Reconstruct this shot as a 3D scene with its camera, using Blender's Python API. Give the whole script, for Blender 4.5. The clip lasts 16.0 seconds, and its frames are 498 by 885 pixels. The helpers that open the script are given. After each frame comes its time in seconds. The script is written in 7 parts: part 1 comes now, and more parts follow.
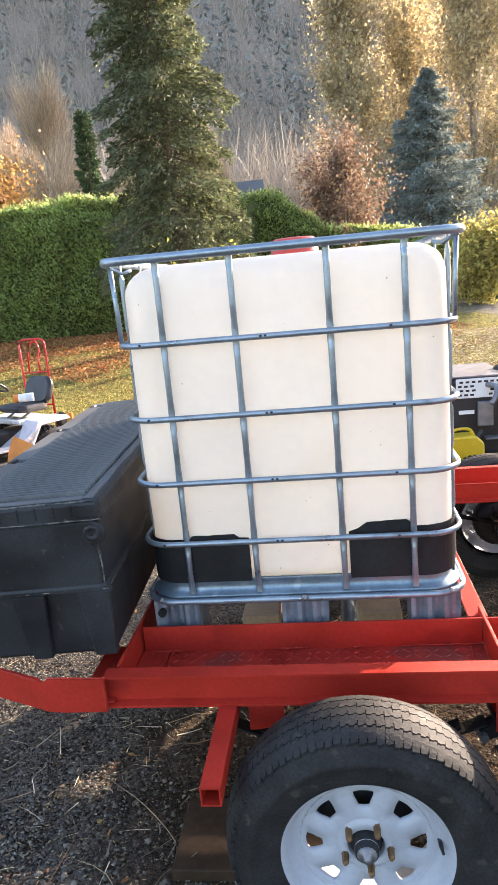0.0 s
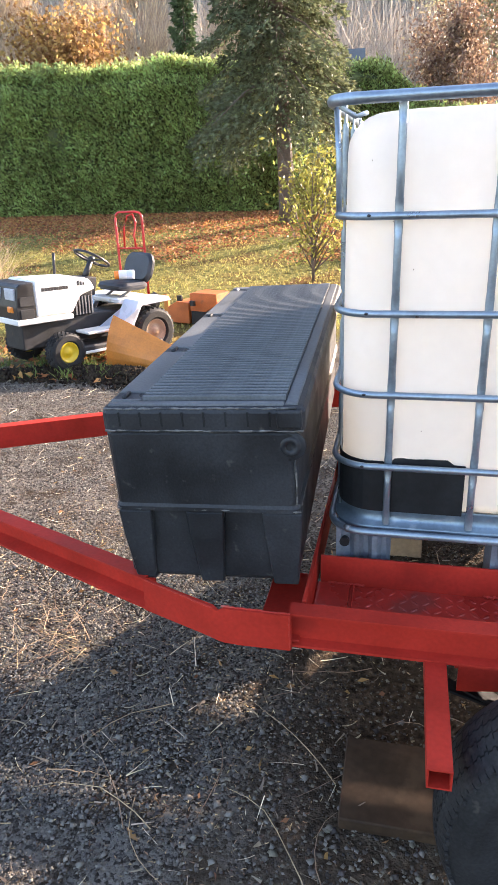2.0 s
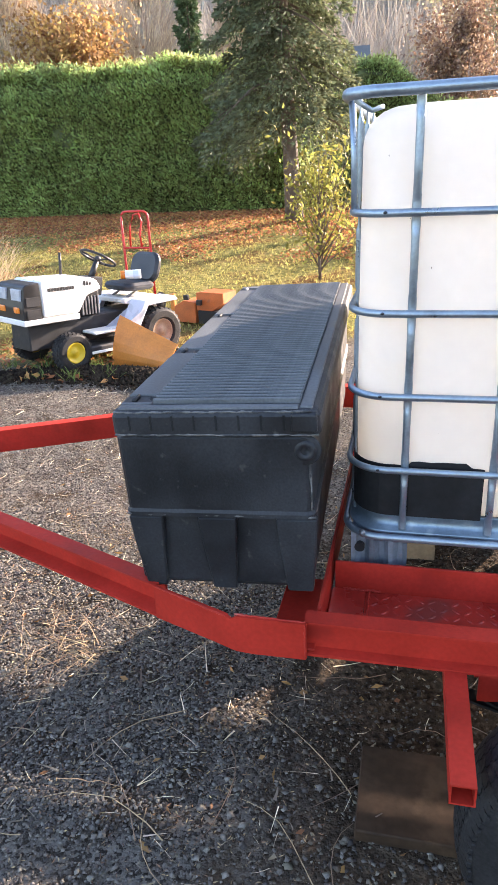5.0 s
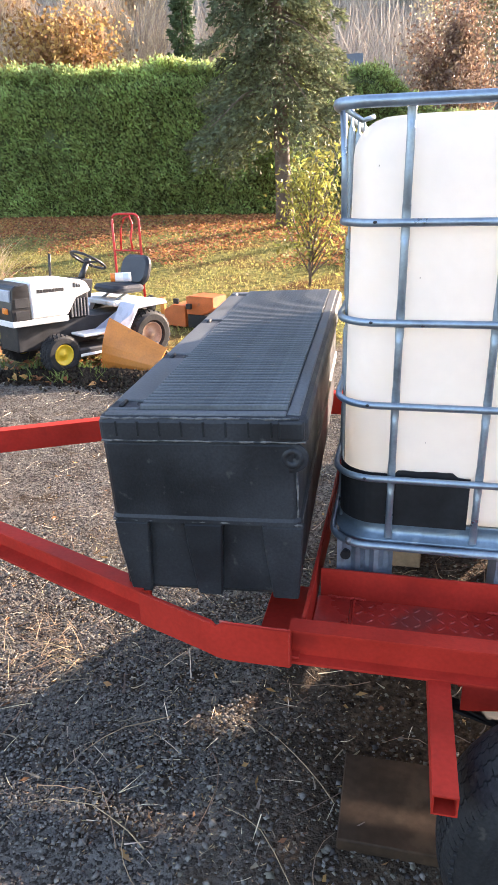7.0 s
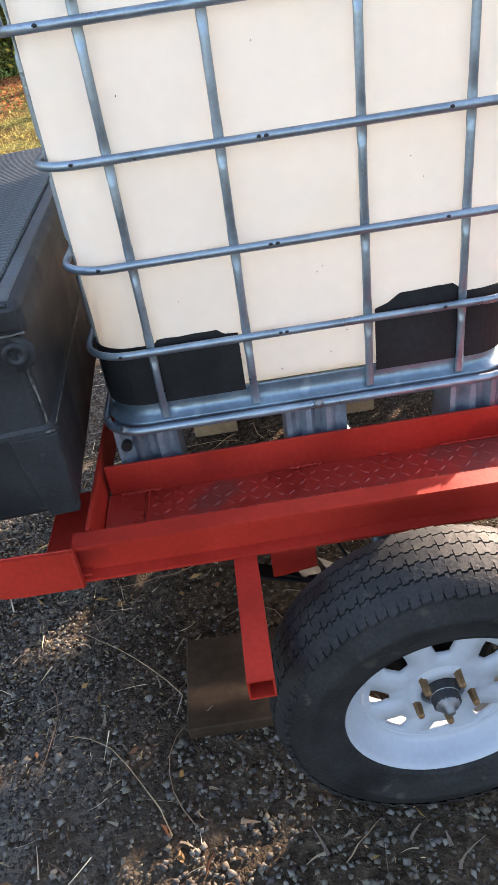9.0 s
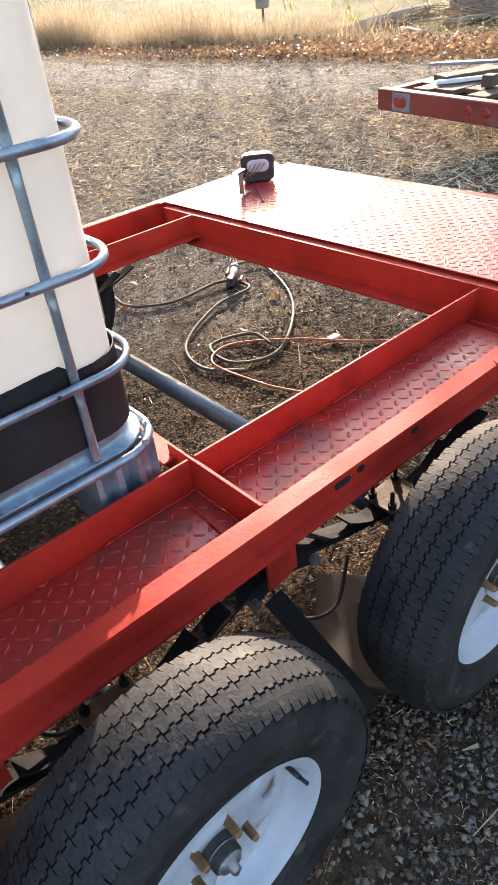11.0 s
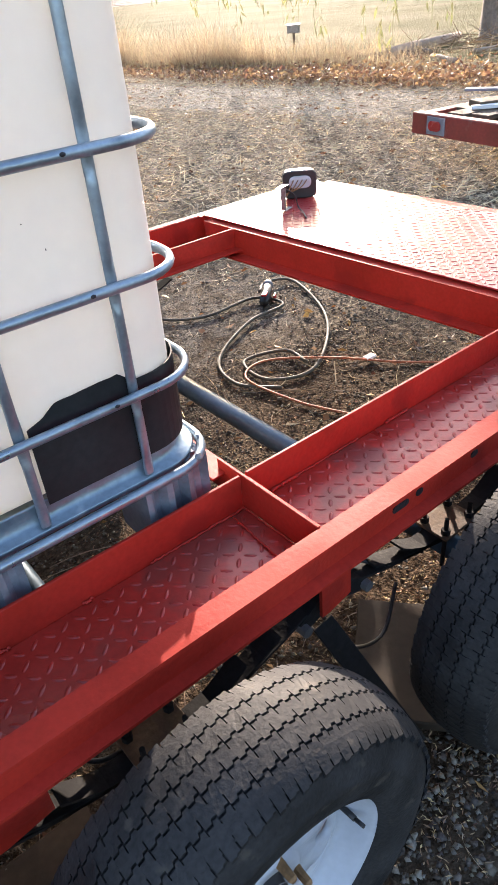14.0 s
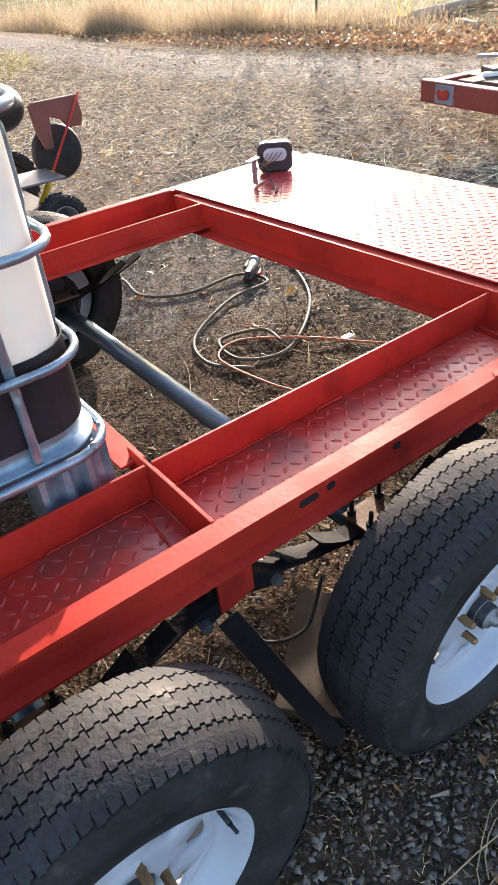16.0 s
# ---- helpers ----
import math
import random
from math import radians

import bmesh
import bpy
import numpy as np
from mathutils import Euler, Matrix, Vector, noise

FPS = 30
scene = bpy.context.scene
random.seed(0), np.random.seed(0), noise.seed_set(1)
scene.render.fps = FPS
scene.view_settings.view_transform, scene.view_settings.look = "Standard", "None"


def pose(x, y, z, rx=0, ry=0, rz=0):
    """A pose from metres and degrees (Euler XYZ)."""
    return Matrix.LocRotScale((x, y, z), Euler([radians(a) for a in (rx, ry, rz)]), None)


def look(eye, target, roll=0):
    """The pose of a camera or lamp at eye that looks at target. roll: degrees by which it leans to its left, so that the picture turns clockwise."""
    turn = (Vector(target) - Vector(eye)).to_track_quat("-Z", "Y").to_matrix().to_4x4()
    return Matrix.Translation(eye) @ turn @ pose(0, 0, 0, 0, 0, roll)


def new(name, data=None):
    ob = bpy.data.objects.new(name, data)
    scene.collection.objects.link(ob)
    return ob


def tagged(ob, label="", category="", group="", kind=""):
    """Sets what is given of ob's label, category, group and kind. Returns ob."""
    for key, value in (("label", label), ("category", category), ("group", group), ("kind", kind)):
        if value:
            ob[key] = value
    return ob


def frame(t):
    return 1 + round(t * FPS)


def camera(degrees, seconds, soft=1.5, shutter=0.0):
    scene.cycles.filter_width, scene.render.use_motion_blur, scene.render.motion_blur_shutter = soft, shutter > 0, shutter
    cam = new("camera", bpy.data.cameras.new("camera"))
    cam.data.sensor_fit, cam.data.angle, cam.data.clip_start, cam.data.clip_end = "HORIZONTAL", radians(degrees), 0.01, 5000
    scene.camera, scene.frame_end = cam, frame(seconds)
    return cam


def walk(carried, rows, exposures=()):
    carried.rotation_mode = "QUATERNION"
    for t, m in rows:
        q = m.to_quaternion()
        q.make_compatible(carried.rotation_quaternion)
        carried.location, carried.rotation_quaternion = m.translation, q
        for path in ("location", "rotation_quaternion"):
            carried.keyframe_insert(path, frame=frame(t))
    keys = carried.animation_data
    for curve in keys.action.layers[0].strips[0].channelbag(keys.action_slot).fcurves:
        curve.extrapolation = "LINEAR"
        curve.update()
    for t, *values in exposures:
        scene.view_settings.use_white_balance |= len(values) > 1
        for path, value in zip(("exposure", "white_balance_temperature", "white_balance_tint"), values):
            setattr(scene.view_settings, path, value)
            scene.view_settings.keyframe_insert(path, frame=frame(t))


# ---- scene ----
cam = camera(40.65, 16.0)
PATH = [
    (0, (0.127, 0.107, 1.74), (-0.123, 2.038, 1.281), -5.3),
    (0.5, (-0.022, 0.245, 1.713), (-0.351, 2.127, 1.122), -4.7),
    (1, (-0.226, 0.352, 1.712), (-0.653, 2.209, 1.104), -6.0),
    (1.5, (-0.314, 0.387, 1.704), (-0.822, 2.203, 1.035), -3.1),
    (2, (-0.325, 0.403, 1.696), (-0.761, 2.206, 0.948), -2.3),
    (2.5, (-0.341, 0.41, 1.702), (-0.779, 2.216, 0.964), -2.5),
    (3, (-0.343, 0.417, 1.698), (-0.809, 2.218, 0.964), -3.3),
    (5.5, (-0.354, 0.443, 1.693), (-0.798, 2.242, 0.939), -2.4),
    (6, (-0.355, 0.442, 1.695), (-0.786, 2.244, 0.942), -1.9),
    (6.5, (-0.353, 0.445, 1.7), (-0.773, 2.255, 0.959), -1.5),
    (7, (-0.35, 0.447, 1.698), (-0.77, 2.257, 0.957), -1.6),
    (7.5, (-0.336, 0.447, 1.69), (-0.716, 2.259, 0.933), -2.1),
    (8, (-0.329, 0.463, 1.661), (-0.59, 2.253, 0.808), -3.0),
    (8.5, (-0.258, 0.533, 1.609), (-0.315, 2.247, 0.578), -4.4),
    (9, (-0.175, 0.677, 1.589), (-0.166, 2.347, 0.489), -8.8),
    (9.5, (-0.121, 0.781, 1.593), (0.071, 2.442, 0.495), -8.2),
    (10, (-0.101, 0.97, 1.584), (0.427, 2.47, 0.371), -8.0),
    (12.5, (-0.036, 1.061, 1.574), (1.172, 2.218, 0.478), -4.9),
    (13, (-0.072, 1.089, 1.571), (1.042, 2.332, 0.469), -5.0),
    (13.5, (-0.094, 1.1, 1.56), (0.965, 2.369, 0.434), -4.7),
    (14, (-0.109, 1.12, 1.548), (0.875, 2.437, 0.409), -5.2),
    (14.5, (-0.121, 1.139, 1.54), (0.797, 2.473, 0.366), -4.6),
    (15, (-0.107, 1.129, 1.544), (0.851, 2.445, 0.382), -4.4),
    (15.5, (-0.056, 1.108, 1.541), (0.955, 2.37, 0.365), -4.3),
    (16, (0.118, 1.018, 1.522), (1.013, 2.35, 0.328), -6.0),
]
EXPOSURES = [(0.0, 2.30, 6750, 19), (0.5, 1.98, 6750, 19), (1.0, 2.18, 6650, 19), (1.5, 2.42, 6600, 20), (3.0, 2.5, 6500, 21), (7.5, 2.5, 6500, 21), (8.5, 2.3, 6700, 19), (9.5, 2.26, 6750, 19), (10.0, 2.22, 6750, 18), (12.5, 1.98, 6350, 18), (16.0, 2.08, 6350, 18)]
walk(cam, [(t, look(e, a, r)) for t, e, a, r in PATH], EXPOSURES)

# ---- world and light ----
SUN_AZ, SUN_EL = radians(49.5), radians(15.6)      # from +x towards +y
world = bpy.data.worlds.new("sky")
scene.world = world
world.use_nodes = True
wn = world.node_tree
sky = wn.nodes.new("ShaderNodeTexSky")
sky.sky_type = 'NISHITA'
sky.sun_disc = False
sky.sun_elevation = SUN_EL
sky.sun_rotation = radians(90) - SUN_AZ
sky.air_density, sky.dust_density, sky.ozone_density = 1.0, 2.0, 1.0
wn.links.new(sky.outputs[0], wn.nodes["Background"].inputs[0])
wn.nodes["Background"].inputs[1].default_value = 0.15
sun = new("sun", bpy.data.lights.new("sun", 'SUN'))
sun.data.energy, sun.data.angle, sun.data.color = 4.6, radians(0.6), (1.0, 0.86, 0.68)
sun.matrix_world = look((30 * math.cos(SUN_AZ), 30 * math.sin(SUN_AZ), 30 * math.tan(SUN_EL)), (0, 0, 0))


# ---- helpers of this scene ----
PLACE = {}


def thing(name, at=(0, 0, 0), turn=0, label="", category="", group="", kind=""):
    ob = new(name)
    ob.empty_display_size = 0.1
    m = at if isinstance(at, Matrix) else pose(*at, 0, 0, turn)
    ob.matrix_basis = m
    PLACE[ob] = m
    return tagged(ob, label, category, group, kind)


def mesh_of(name, bm, material, smooth=False):
    me = bpy.data.meshes.new(name)
    bm.normal_update()
    bm.to_mesh(me)
    bm.free()
    for m in (material if isinstance(material, (list, tuple)) else [material]):
        me.materials.append(m)
    if smooth:
        me.polygons.foreach_set("use_smooth", [True] * len(me.polygons))
    return me


def part(name, bm, material, parent, label="", smooth=False, local=True, kind=""):
    """One mesh under a thing or part. local: in the parent's axes, else in the world's."""
    if not local:
        bm.transform(PLACE[parent].inverted())
    ob = new(name, mesh_of(name, bm, material, smooth))
    ob.parent = parent
    PLACE[ob] = PLACE[parent]
    return tagged(ob, label, kind=kind)


def piece(name, me, parent, m):
    ob = new(name, me)
    ob.parent = parent
    ob.matrix_basis = m
    return ob


def single(name, bm, material, at=(0, 0, 0), label="", category="", group="", kind="", smooth=False, world_coords=False, turn=0):
    m = at if isinstance(at, Matrix) else pose(*at, 0, 0, turn)
    if world_coords:
        bm.transform(m.inverted())
    ob = new(name, mesh_of(name, bm, material, smooth))
    ob.matrix_basis = m
    PLACE[ob] = m
    return tagged(ob, label, category, group, kind)


def hexa(bm, lo, hi, bevel=0.0, segs=1):
    """A bevelled block from corner lo to corner hi."""
    vs = [bm.verts.new((x, y, z)) for x in (lo[0], hi[0]) for y in (lo[1], hi[1]) for z in (lo[2], hi[2])]
    fs = [bm.faces.new([vs[i] for i in q]) for q in ((0, 1, 3, 2), (4, 6, 7, 5), (0, 4, 5, 1), (2, 3, 7, 6), (0, 2, 6, 4), (1, 5, 7, 3))]
    if bevel:
        es = list({e for f in fs for e in f.edges})
        bmesh.ops.bevel(bm, geom=es, offset=bevel, segments=segs, affect='EDGES', profile=0.5)
    return vs


def block(lo, hi, bevel=0.003, segs=1):
    bm = bmesh.new()
    hexa(bm, lo, hi, bevel, segs)
    return bm


def rod(bm, a, b, r, n=10, r2=None, caps=True):
    """A round bar from a to b."""
    a, b = Vector(a), Vector(b)
    q = (b - a).to_track_quat('Z', 'Y').to_matrix()
    r2 = r if r2 is None else r2
    ring1 = [bm.verts.new(a + q @ Vector((r * math.cos(k * 2 * math.pi / n), r * math.sin(k * 2 * math.pi / n), 0))) for k in range(n)]
    ring2 = [bm.verts.new(b + q @ Vector((r2 * math.cos(k * 2 * math.pi / n), r2 * math.sin(k * 2 * math.pi / n), 0))) for k in range(n)]
    for k in range(n):
        bm.faces.new((ring1[k], ring1[(k + 1) % n], ring2[(k + 1) % n], ring2[k]))
    if caps:
        bm.faces.new(ring1[::-1])
        bm.faces.new(ring2)


def sweep(bm, pts, r, n=8, closed=False, flat=1.0, caps=True, up=(0, 0, 1)):
    """A tube along the points; r may be a list; flat squashes it across the up axis."""
    pts = [Vector(p) for p in pts]
    m = len(pts)
    rings = []
    for i, p in enumerate(pts):
        a = pts[(i - 1) % m] if (closed or i > 0) else p
        b = pts[(i + 1) % m] if (closed or i < m - 1) else p
        d = (b - a).normalized()
        u = Vector(up)
        if abs(d.dot(u)) > 0.95:
            u = Vector((1, 0.2, 0))
        s = d.cross(u).normalized()
        w = s.cross(d)
        rr = r[i] if isinstance(r, (list, tuple)) else r
        rings.append([bm.verts.new(p + s * (flat * rr * math.cos(k * 2 * math.pi / n)) + w * (rr * math.sin(k * 2 * math.pi / n))) for k in range(n)])
    for i in range(m if closed else m - 1):
        A, B = rings[i], rings[(i + 1) % m]
        for k in range(n):
            bm.faces.new((A[k], A[(k + 1) % n], B[(k + 1) % n], B[k]))
    if caps and not closed:
        bm.faces.new(rings[0][::-1])
        bm.faces.new(rings[-1])


def prism(bm, outline, h0, h1, axis=2, bevel=0.0):
    """A flat outline of (u, v) drawn from h0 to h1 along an axis."""
    def at(u, v, h):
        return {2: (u, v, h), 1: (u, h, v), 0: (h, u, v)}[axis]
    lo = [bm.verts.new(at(u, v, h0)) for u, v in outline]
    hi = [bm.verts.new(at(u, v, h1)) for u, v in outline]
    n = len(outline)
    fs = [bm.faces.new(lo[::-1]), bm.faces.new(hi)]
    for k in range(n):
        fs.append(bm.faces.new((lo[k], lo[(k + 1) % n], hi[(k + 1) % n], hi[k])))
    bmesh.ops.recalc_face_normals(bm, faces=fs)
    if bevel:
        bmesh.ops.bevel(bm, geom=list({e for f in fs for e in f.edges}), offset=bevel, segments=1, affect='EDGES', profile=0.5)


def lathe(bm, profile, n=48, axis='y'):
    """Turns (radius, height) pairs round an axis."""
    rings = []
    for r, h in profile:
        ring = []
        for k in range(n):
            c, s = math.cos(k * 2 * math.pi / n), math.sin(k * 2 * math.pi / n)
            ring.append(bm.verts.new((r * c, h, r * s) if axis == 'y' else (r * c, r * s, h)))
        rings.append(ring)
    for A, B in zip(rings, rings[1:]):
        for k in range(n):
            bm.faces.new((A[k], A[(k + 1) % n], B[(k + 1) % n], B[k]))
    return rings


def round_rect(x0, x1, y0, y1, r, n=6):
    pts = []
    for cx, cy, a in ((x1 - r, y1 - r, 0), (x0 + r, y1 - r, 90), (x0 + r, y0 + r, 180), (x1 - r, y0 + r, 270)):
        for k in range(n + 1):
            t = radians(a + 90 * k / n)
            pts.append((cx + r * math.cos(t), cy + r * math.sin(t)))
    return pts


def curve_through(pts, per=8):
    """Points on a smooth line through a few given ones."""
    p = [Vector(q) for q in pts]
    p = [2 * p[0] - p[1]] + p + [2 * p[-1] - p[-2]]
    out = []
    for i in range(1, len(p) - 2):
        for k in range(per):
            t = k / per
            out.append(0.5 * ((2 * p[i]) + (p[i + 1] - p[i - 1]) * t + (2 * p[i - 1] - 5 * p[i] + 4 * p[i + 1] - p[i + 2]) * t * t + (3 * p[i] - p[i - 1] - 3 * p[i + 1] + p[i + 2]) * t ** 3))
    out.append(p[-2])
    return out


# ---- materials ----
def material(name, colour, rough=0.6, metal=0.0, var=0.25, scale=6.0, fine=60.0, bump=0.15, spread=0.004, second=None, second_at=0.62,
             second_scale=3.0, spec=0.5, per_object=0.0, rough_var=0.12, per_island=0.0):
    """A worn surface: two sizes of noise in colour, roughness and relief, and a second colour in patches."""
    m = bpy.data.materials.new(name)
    m.use_nodes = True
    nt = m.node_tree
    b = nt.nodes["Principled BSDF"]
    geo = nt.nodes.new("ShaderNodeTexCoord")
    def noise_node(sc, detail=4):
        t = nt.nodes.new("ShaderNodeTexNoise")
        t.inputs["Scale"].default_value, t.inputs["Detail"].default_value = sc, detail
        nt.links.new(geo.outputs["Object"], t.inputs["Vector"])
        return t
    def mapped(src, a, b_, c, d):
        r = nt.nodes.new("ShaderNodeMapRange")
        r.inputs[1].default_value, r.inputs[2].default_value, r.inputs[3].default_value, r.inputs[4].default_value = a, b_, c, d
        nt.links.new(src, r.inputs[0])
        return r.outputs[0]
    big, small = noise_node(scale), noise_node(fine, 3)
    base = nt.nodes.new("ShaderNodeMix")
    base.data_type = 'RGBA'
    base.inputs[6].default_value = (*[c * (1 - var) for c in colour], 1)
    base.inputs[7].default_value = (*[min(1, c * (1 + var)) for c in colour], 1)
    nt.links.new(mapped(big.outputs[0], 0.3, 0.7, 0, 1), base.inputs[0])
    col = base.outputs[2]
    grain = nt.nodes.new("ShaderNodeMix")
    grain.data_type, grain.blend_type = 'RGBA', 'MULTIPLY'
    grain.inputs[0].default_value = 1.0
    nt.links.new(col, grain.inputs[6])
    g = nt.nodes.new("ShaderNodeCombineColor")
    gv = mapped(small.outputs[0], 0.3, 0.7, 1 - var * 0.6, 1 + var * 0.4)
    for k in range(3):
        nt.links.new(gv, g.inputs[k])
    nt.links.new(g.outputs[0], grain.inputs[7])
    col = grain.outputs[2]
    if second:
        patch = noise_node(second_scale, 6)
        mx = nt.nodes.new("ShaderNodeMix")
        mx.data_type = 'RGBA'
        mx.inputs[7].default_value = (*second, 1)
        nt.links.new(col, mx.inputs[6])
        nt.links.new(mapped(patch.outputs[0], second_at, second_at + 0.08, 0, 1), mx.inputs[0])
        col = mx.outputs[2]
    for amount, node, out in ((per_object, "ShaderNodeObjectInfo", "Random"), (per_island, "ShaderNodeNewGeometry", "Random Per Island")):
        if amount:
            oi = nt.nodes.new(node)
            hs = nt.nodes.new("ShaderNodeHueSaturation")
            nt.links.new(col, hs.inputs["Color"])
            nt.links.new(mapped(oi.outputs[out], 0, 1, 1 - amount, 1 + amount), hs.inputs["Value"])
            nt.links.new(mapped(oi.outputs[out], 0, 1, 0.5 - amount * 0.05, 0.5 + amount * 0.05), hs.inputs["Hue"])
            col = hs.outputs[0]
    nt.links.new(col, b.inputs["Base Color"])
    nt.links.new(mapped(big.outputs[0], 0.3, 0.7, max(0.02, rough - rough_var), min(1, rough + rough_var)), b.inputs["Roughness"])
    b.inputs["Metallic"].default_value = metal
    b.inputs["Specular IOR Level"].default_value = spec
    if bump:
        bp = nt.nodes.new("ShaderNodeBump")
        bp.inputs["Strength"].default_value, bp.inputs["Distance"].default_value = bump, spread
        nt.links.new(small.outputs[0], bp.inputs["Height"])
        nt.links.new(bp.outputs[0], b.inputs["Normal"])
    return m


def leafy(name, colour, per_island=0.45, glow=0.35, rough=0.6):
    """Thin leaves that let some light through, each a shade of its own."""
    m = material(name, colour, rough, var=0.2, scale=0.8, fine=9, bump=0.0, per_island=per_island, spec=0.2)
    nt = m.node_tree
    b = nt.nodes["Principled BSDF"]
    tr = nt.nodes.new("ShaderNodeBsdfTranslucent")
    mix = nt.nodes.new("ShaderNodeMixShader")
    mix.inputs[0].default_value = glow
    nt.links.new(b.inputs["Base Color"].links[0].from_socket, tr.inputs[0])
    nt.links.new(b.outputs[0], mix.inputs[1])
    nt.links.new(tr.outputs[0], mix.inputs[2])
    nt.links.new(mix.outputs[0], nt.nodes["Material Output"].inputs[0])
    return m


RED = material("red_paint", (0.40, 0.028, 0.016), 0.52, spec=0.16, var=0.18, scale=7, fine=90, bump=0.16, second=(0.30, 0.022, 0.014), second_at=0.58, second_scale=6)
RED_WORN = material("worn_red_paint", (0.42, 0.033, 0.020), 0.5, spec=0.25, var=0.2, scale=7, fine=70, bump=0.2, second=(0.38, 0.13, 0.10), second_at=0.66, second_scale=9)
RED_DECK = material("red_deck_paint", (0.36, 0.030, 0.028), 0.28, spec=0.42, rough_var=0.05, var=0.14, scale=6, fine=80, bump=0.1, second=(0.28, 0.024, 0.02), second_at=0.6)
RED_WALK = material("worn_walkway_paint", (0.36, 0.027, 0.017), 0.33, spec=0.6, var=0.24, scale=6, fine=80, bump=0.12, second=(0.22, 0.034, 0.024), second_at=0.55, second_scale=6)
GALV = material("galvanised_steel", (0.29, 0.355, 0.41), 0.38, metal=0.75, var=0.16, scale=14, fine=120, bump=0.12, second=(0.19, 0.235, 0.27), second_at=0.62, second_scale=11)
GALV_FOOT = material("galvanised_foot", (0.24, 0.27, 0.32), 0.55, metal=0.55, var=0.2, scale=18, fine=90, bump=0.25)
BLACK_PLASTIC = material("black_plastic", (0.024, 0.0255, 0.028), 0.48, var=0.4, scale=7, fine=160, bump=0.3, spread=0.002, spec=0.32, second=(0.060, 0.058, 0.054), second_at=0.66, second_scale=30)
# lid top: dust, with the pale sheen of the sky mixed into the colour
LID_PLASTIC = material("dusty_sky_sheen_plastic", (0.108, 0.114, 0.116), 0.50, var=0.3, scale=4, fine=140, bump=0.25, spread=0.002, spec=0.3, second=(0.130, 0.120, 0.098), second_at=0.62, second_scale=5)
SHEET_BLACK = material("black_sheet", (0.016, 0.015, 0.016), 0.42, var=0.3, scale=6, fine=60, bump=0.1)
GUARD = material("brown_black_sheet", (0.017, 0.018, 0.019), 0.55, spec=0.22, var=0.3, scale=7, fine=70, bump=0.15, second=(0.045, 0.042, 0.042), second_at=0.68, second_scale=9)
PAN_STEEL = material("blue_galvanised_pan", (0.20, 0.265, 0.315), 0.40, metal=0.65, var=0.2, scale=14, fine=90, bump=0.2, second=(0.30, 0.36, 0.40), second_at=0.6, second_scale=12)
RUBBER = material("tyre_rubber", (0.024, 0.0235, 0.0235), 0.68, var=0.5, scale=9, fine=130, bump=0.5, spread=0.003, spec=0.22, second=(0.055, 0.049, 0.042), second_at=0.63, second_scale=26)
WHITE_RIM = material("white_wheel_paint", (0.42, 0.445, 0.49), 0.40, var=0.08, scale=6, fine=80, bump=0.04, second=(0.40, 0.39, 0.37), second_at=0.70, second_scale=12)
BRASS = material("rusty_brass", (0.26, 0.15, 0.07), 0.5, metal=0.6, var=0.3, scale=40, fine=200, bump=0.2)
IRON = material("grimy_black_iron", (0.022, 0.022, 0.024), 0.55, metal=0.3, var=0.35, scale=14, fine=120, bump=0.3, second=(0.06, 0.04, 0.025), second_at=0.64, second_scale=8)
SPRING_BLACK = material("greasy_black_spring", (0.014, 0.013, 0.013), 0.8, var=0.4, scale=12, fine=80, bump=0.3, spec=0.2, second=(0.035, 0.026, 0.02), second_at=0.62, second_scale=9)
GREY_STEEL = material("grey_steel", (0.22, 0.22, 0.23), 0.45, metal=0.7, var=0.25, scale=12, fine=100, bump=0.15)
WOOD = material("old_timber", (0.105, 0.075, 0.048), 0.8, var=0.35, scale=5, fine=50, bump=0.35, second=(0.10, 0.07, 0.045), second_at=0.58, second_scale=4)
MUDDY_WOOD = material("muddy_timber", (0.050, 0.030, 0.017), 0.8, spec=0.2, var=0.4, scale=6, fine=40, bump=0.35, second=(0.075, 0.047, 0.026), second_at=0.6, second_scale=7)
PALE_WOOD = material("pale_timber", (0.27, 0.185, 0.11), 0.75, var=0.25, scale=6, fine=60, bump=0.3)
SEAT = material("black_vinyl", (0.03, 0.03, 0.034), 0.5, var=0.2, scale=9, fine=120, bump=0.15)
CREAM_PAINT = material("white_tractor_paint", (0.74, 0.72, 0.68), 0.35, var=0.06, scale=5, fine=70, bump=0.04, second=(0.5, 0.46, 0.4), second_at=0.68, second_scale=5)
ORANGE = material("faded_orange_paint", (0.62, 0.21, 0.03), 0.5, var=0.15, scale=5, fine=60, bump=0.1, second=(0.3, 0.12, 0.05), second_at=0.64, second_scale=6)
YELLOW = material("yellow_paint", (0.65, 0.45, 0.02), 0.45, var=0.1, scale=6, fine=60, bump=0.06)
BRIGHT_RED = material("bright_red_tube", (0.55, 0.03, 0.025), 0.35, var=0.1, scale=7, fine=60, bump=0.05)
AMBER = material("amber_lens", (0.75, 0.22, 0.03), 0.25, var=0.08, scale=9, fine=60, bump=0.05)
GLASSY = material("clear_lens", (0.45, 0.47, 0.5), 0.15, var=0.15, scale=20, fine=90, bump=0.05)
RED_LENS = material("red_lens", (0.30, 0.02, 0.02), 0.22, var=0.15, scale=9, fine=60, bump=0.05)
PAPER = material("white_label", (0.75, 0.75, 0.74), 0.6, var=0.06, scale=9, fine=70, bump=0.05)
BARK = material("bark", (0.13, 0.095, 0.07), 0.9, var=0.35, scale=4, fine=22, bump=0.9, spread=0.02, second=(0.22, 0.19, 0.16), second_at=0.6, second_scale=5)
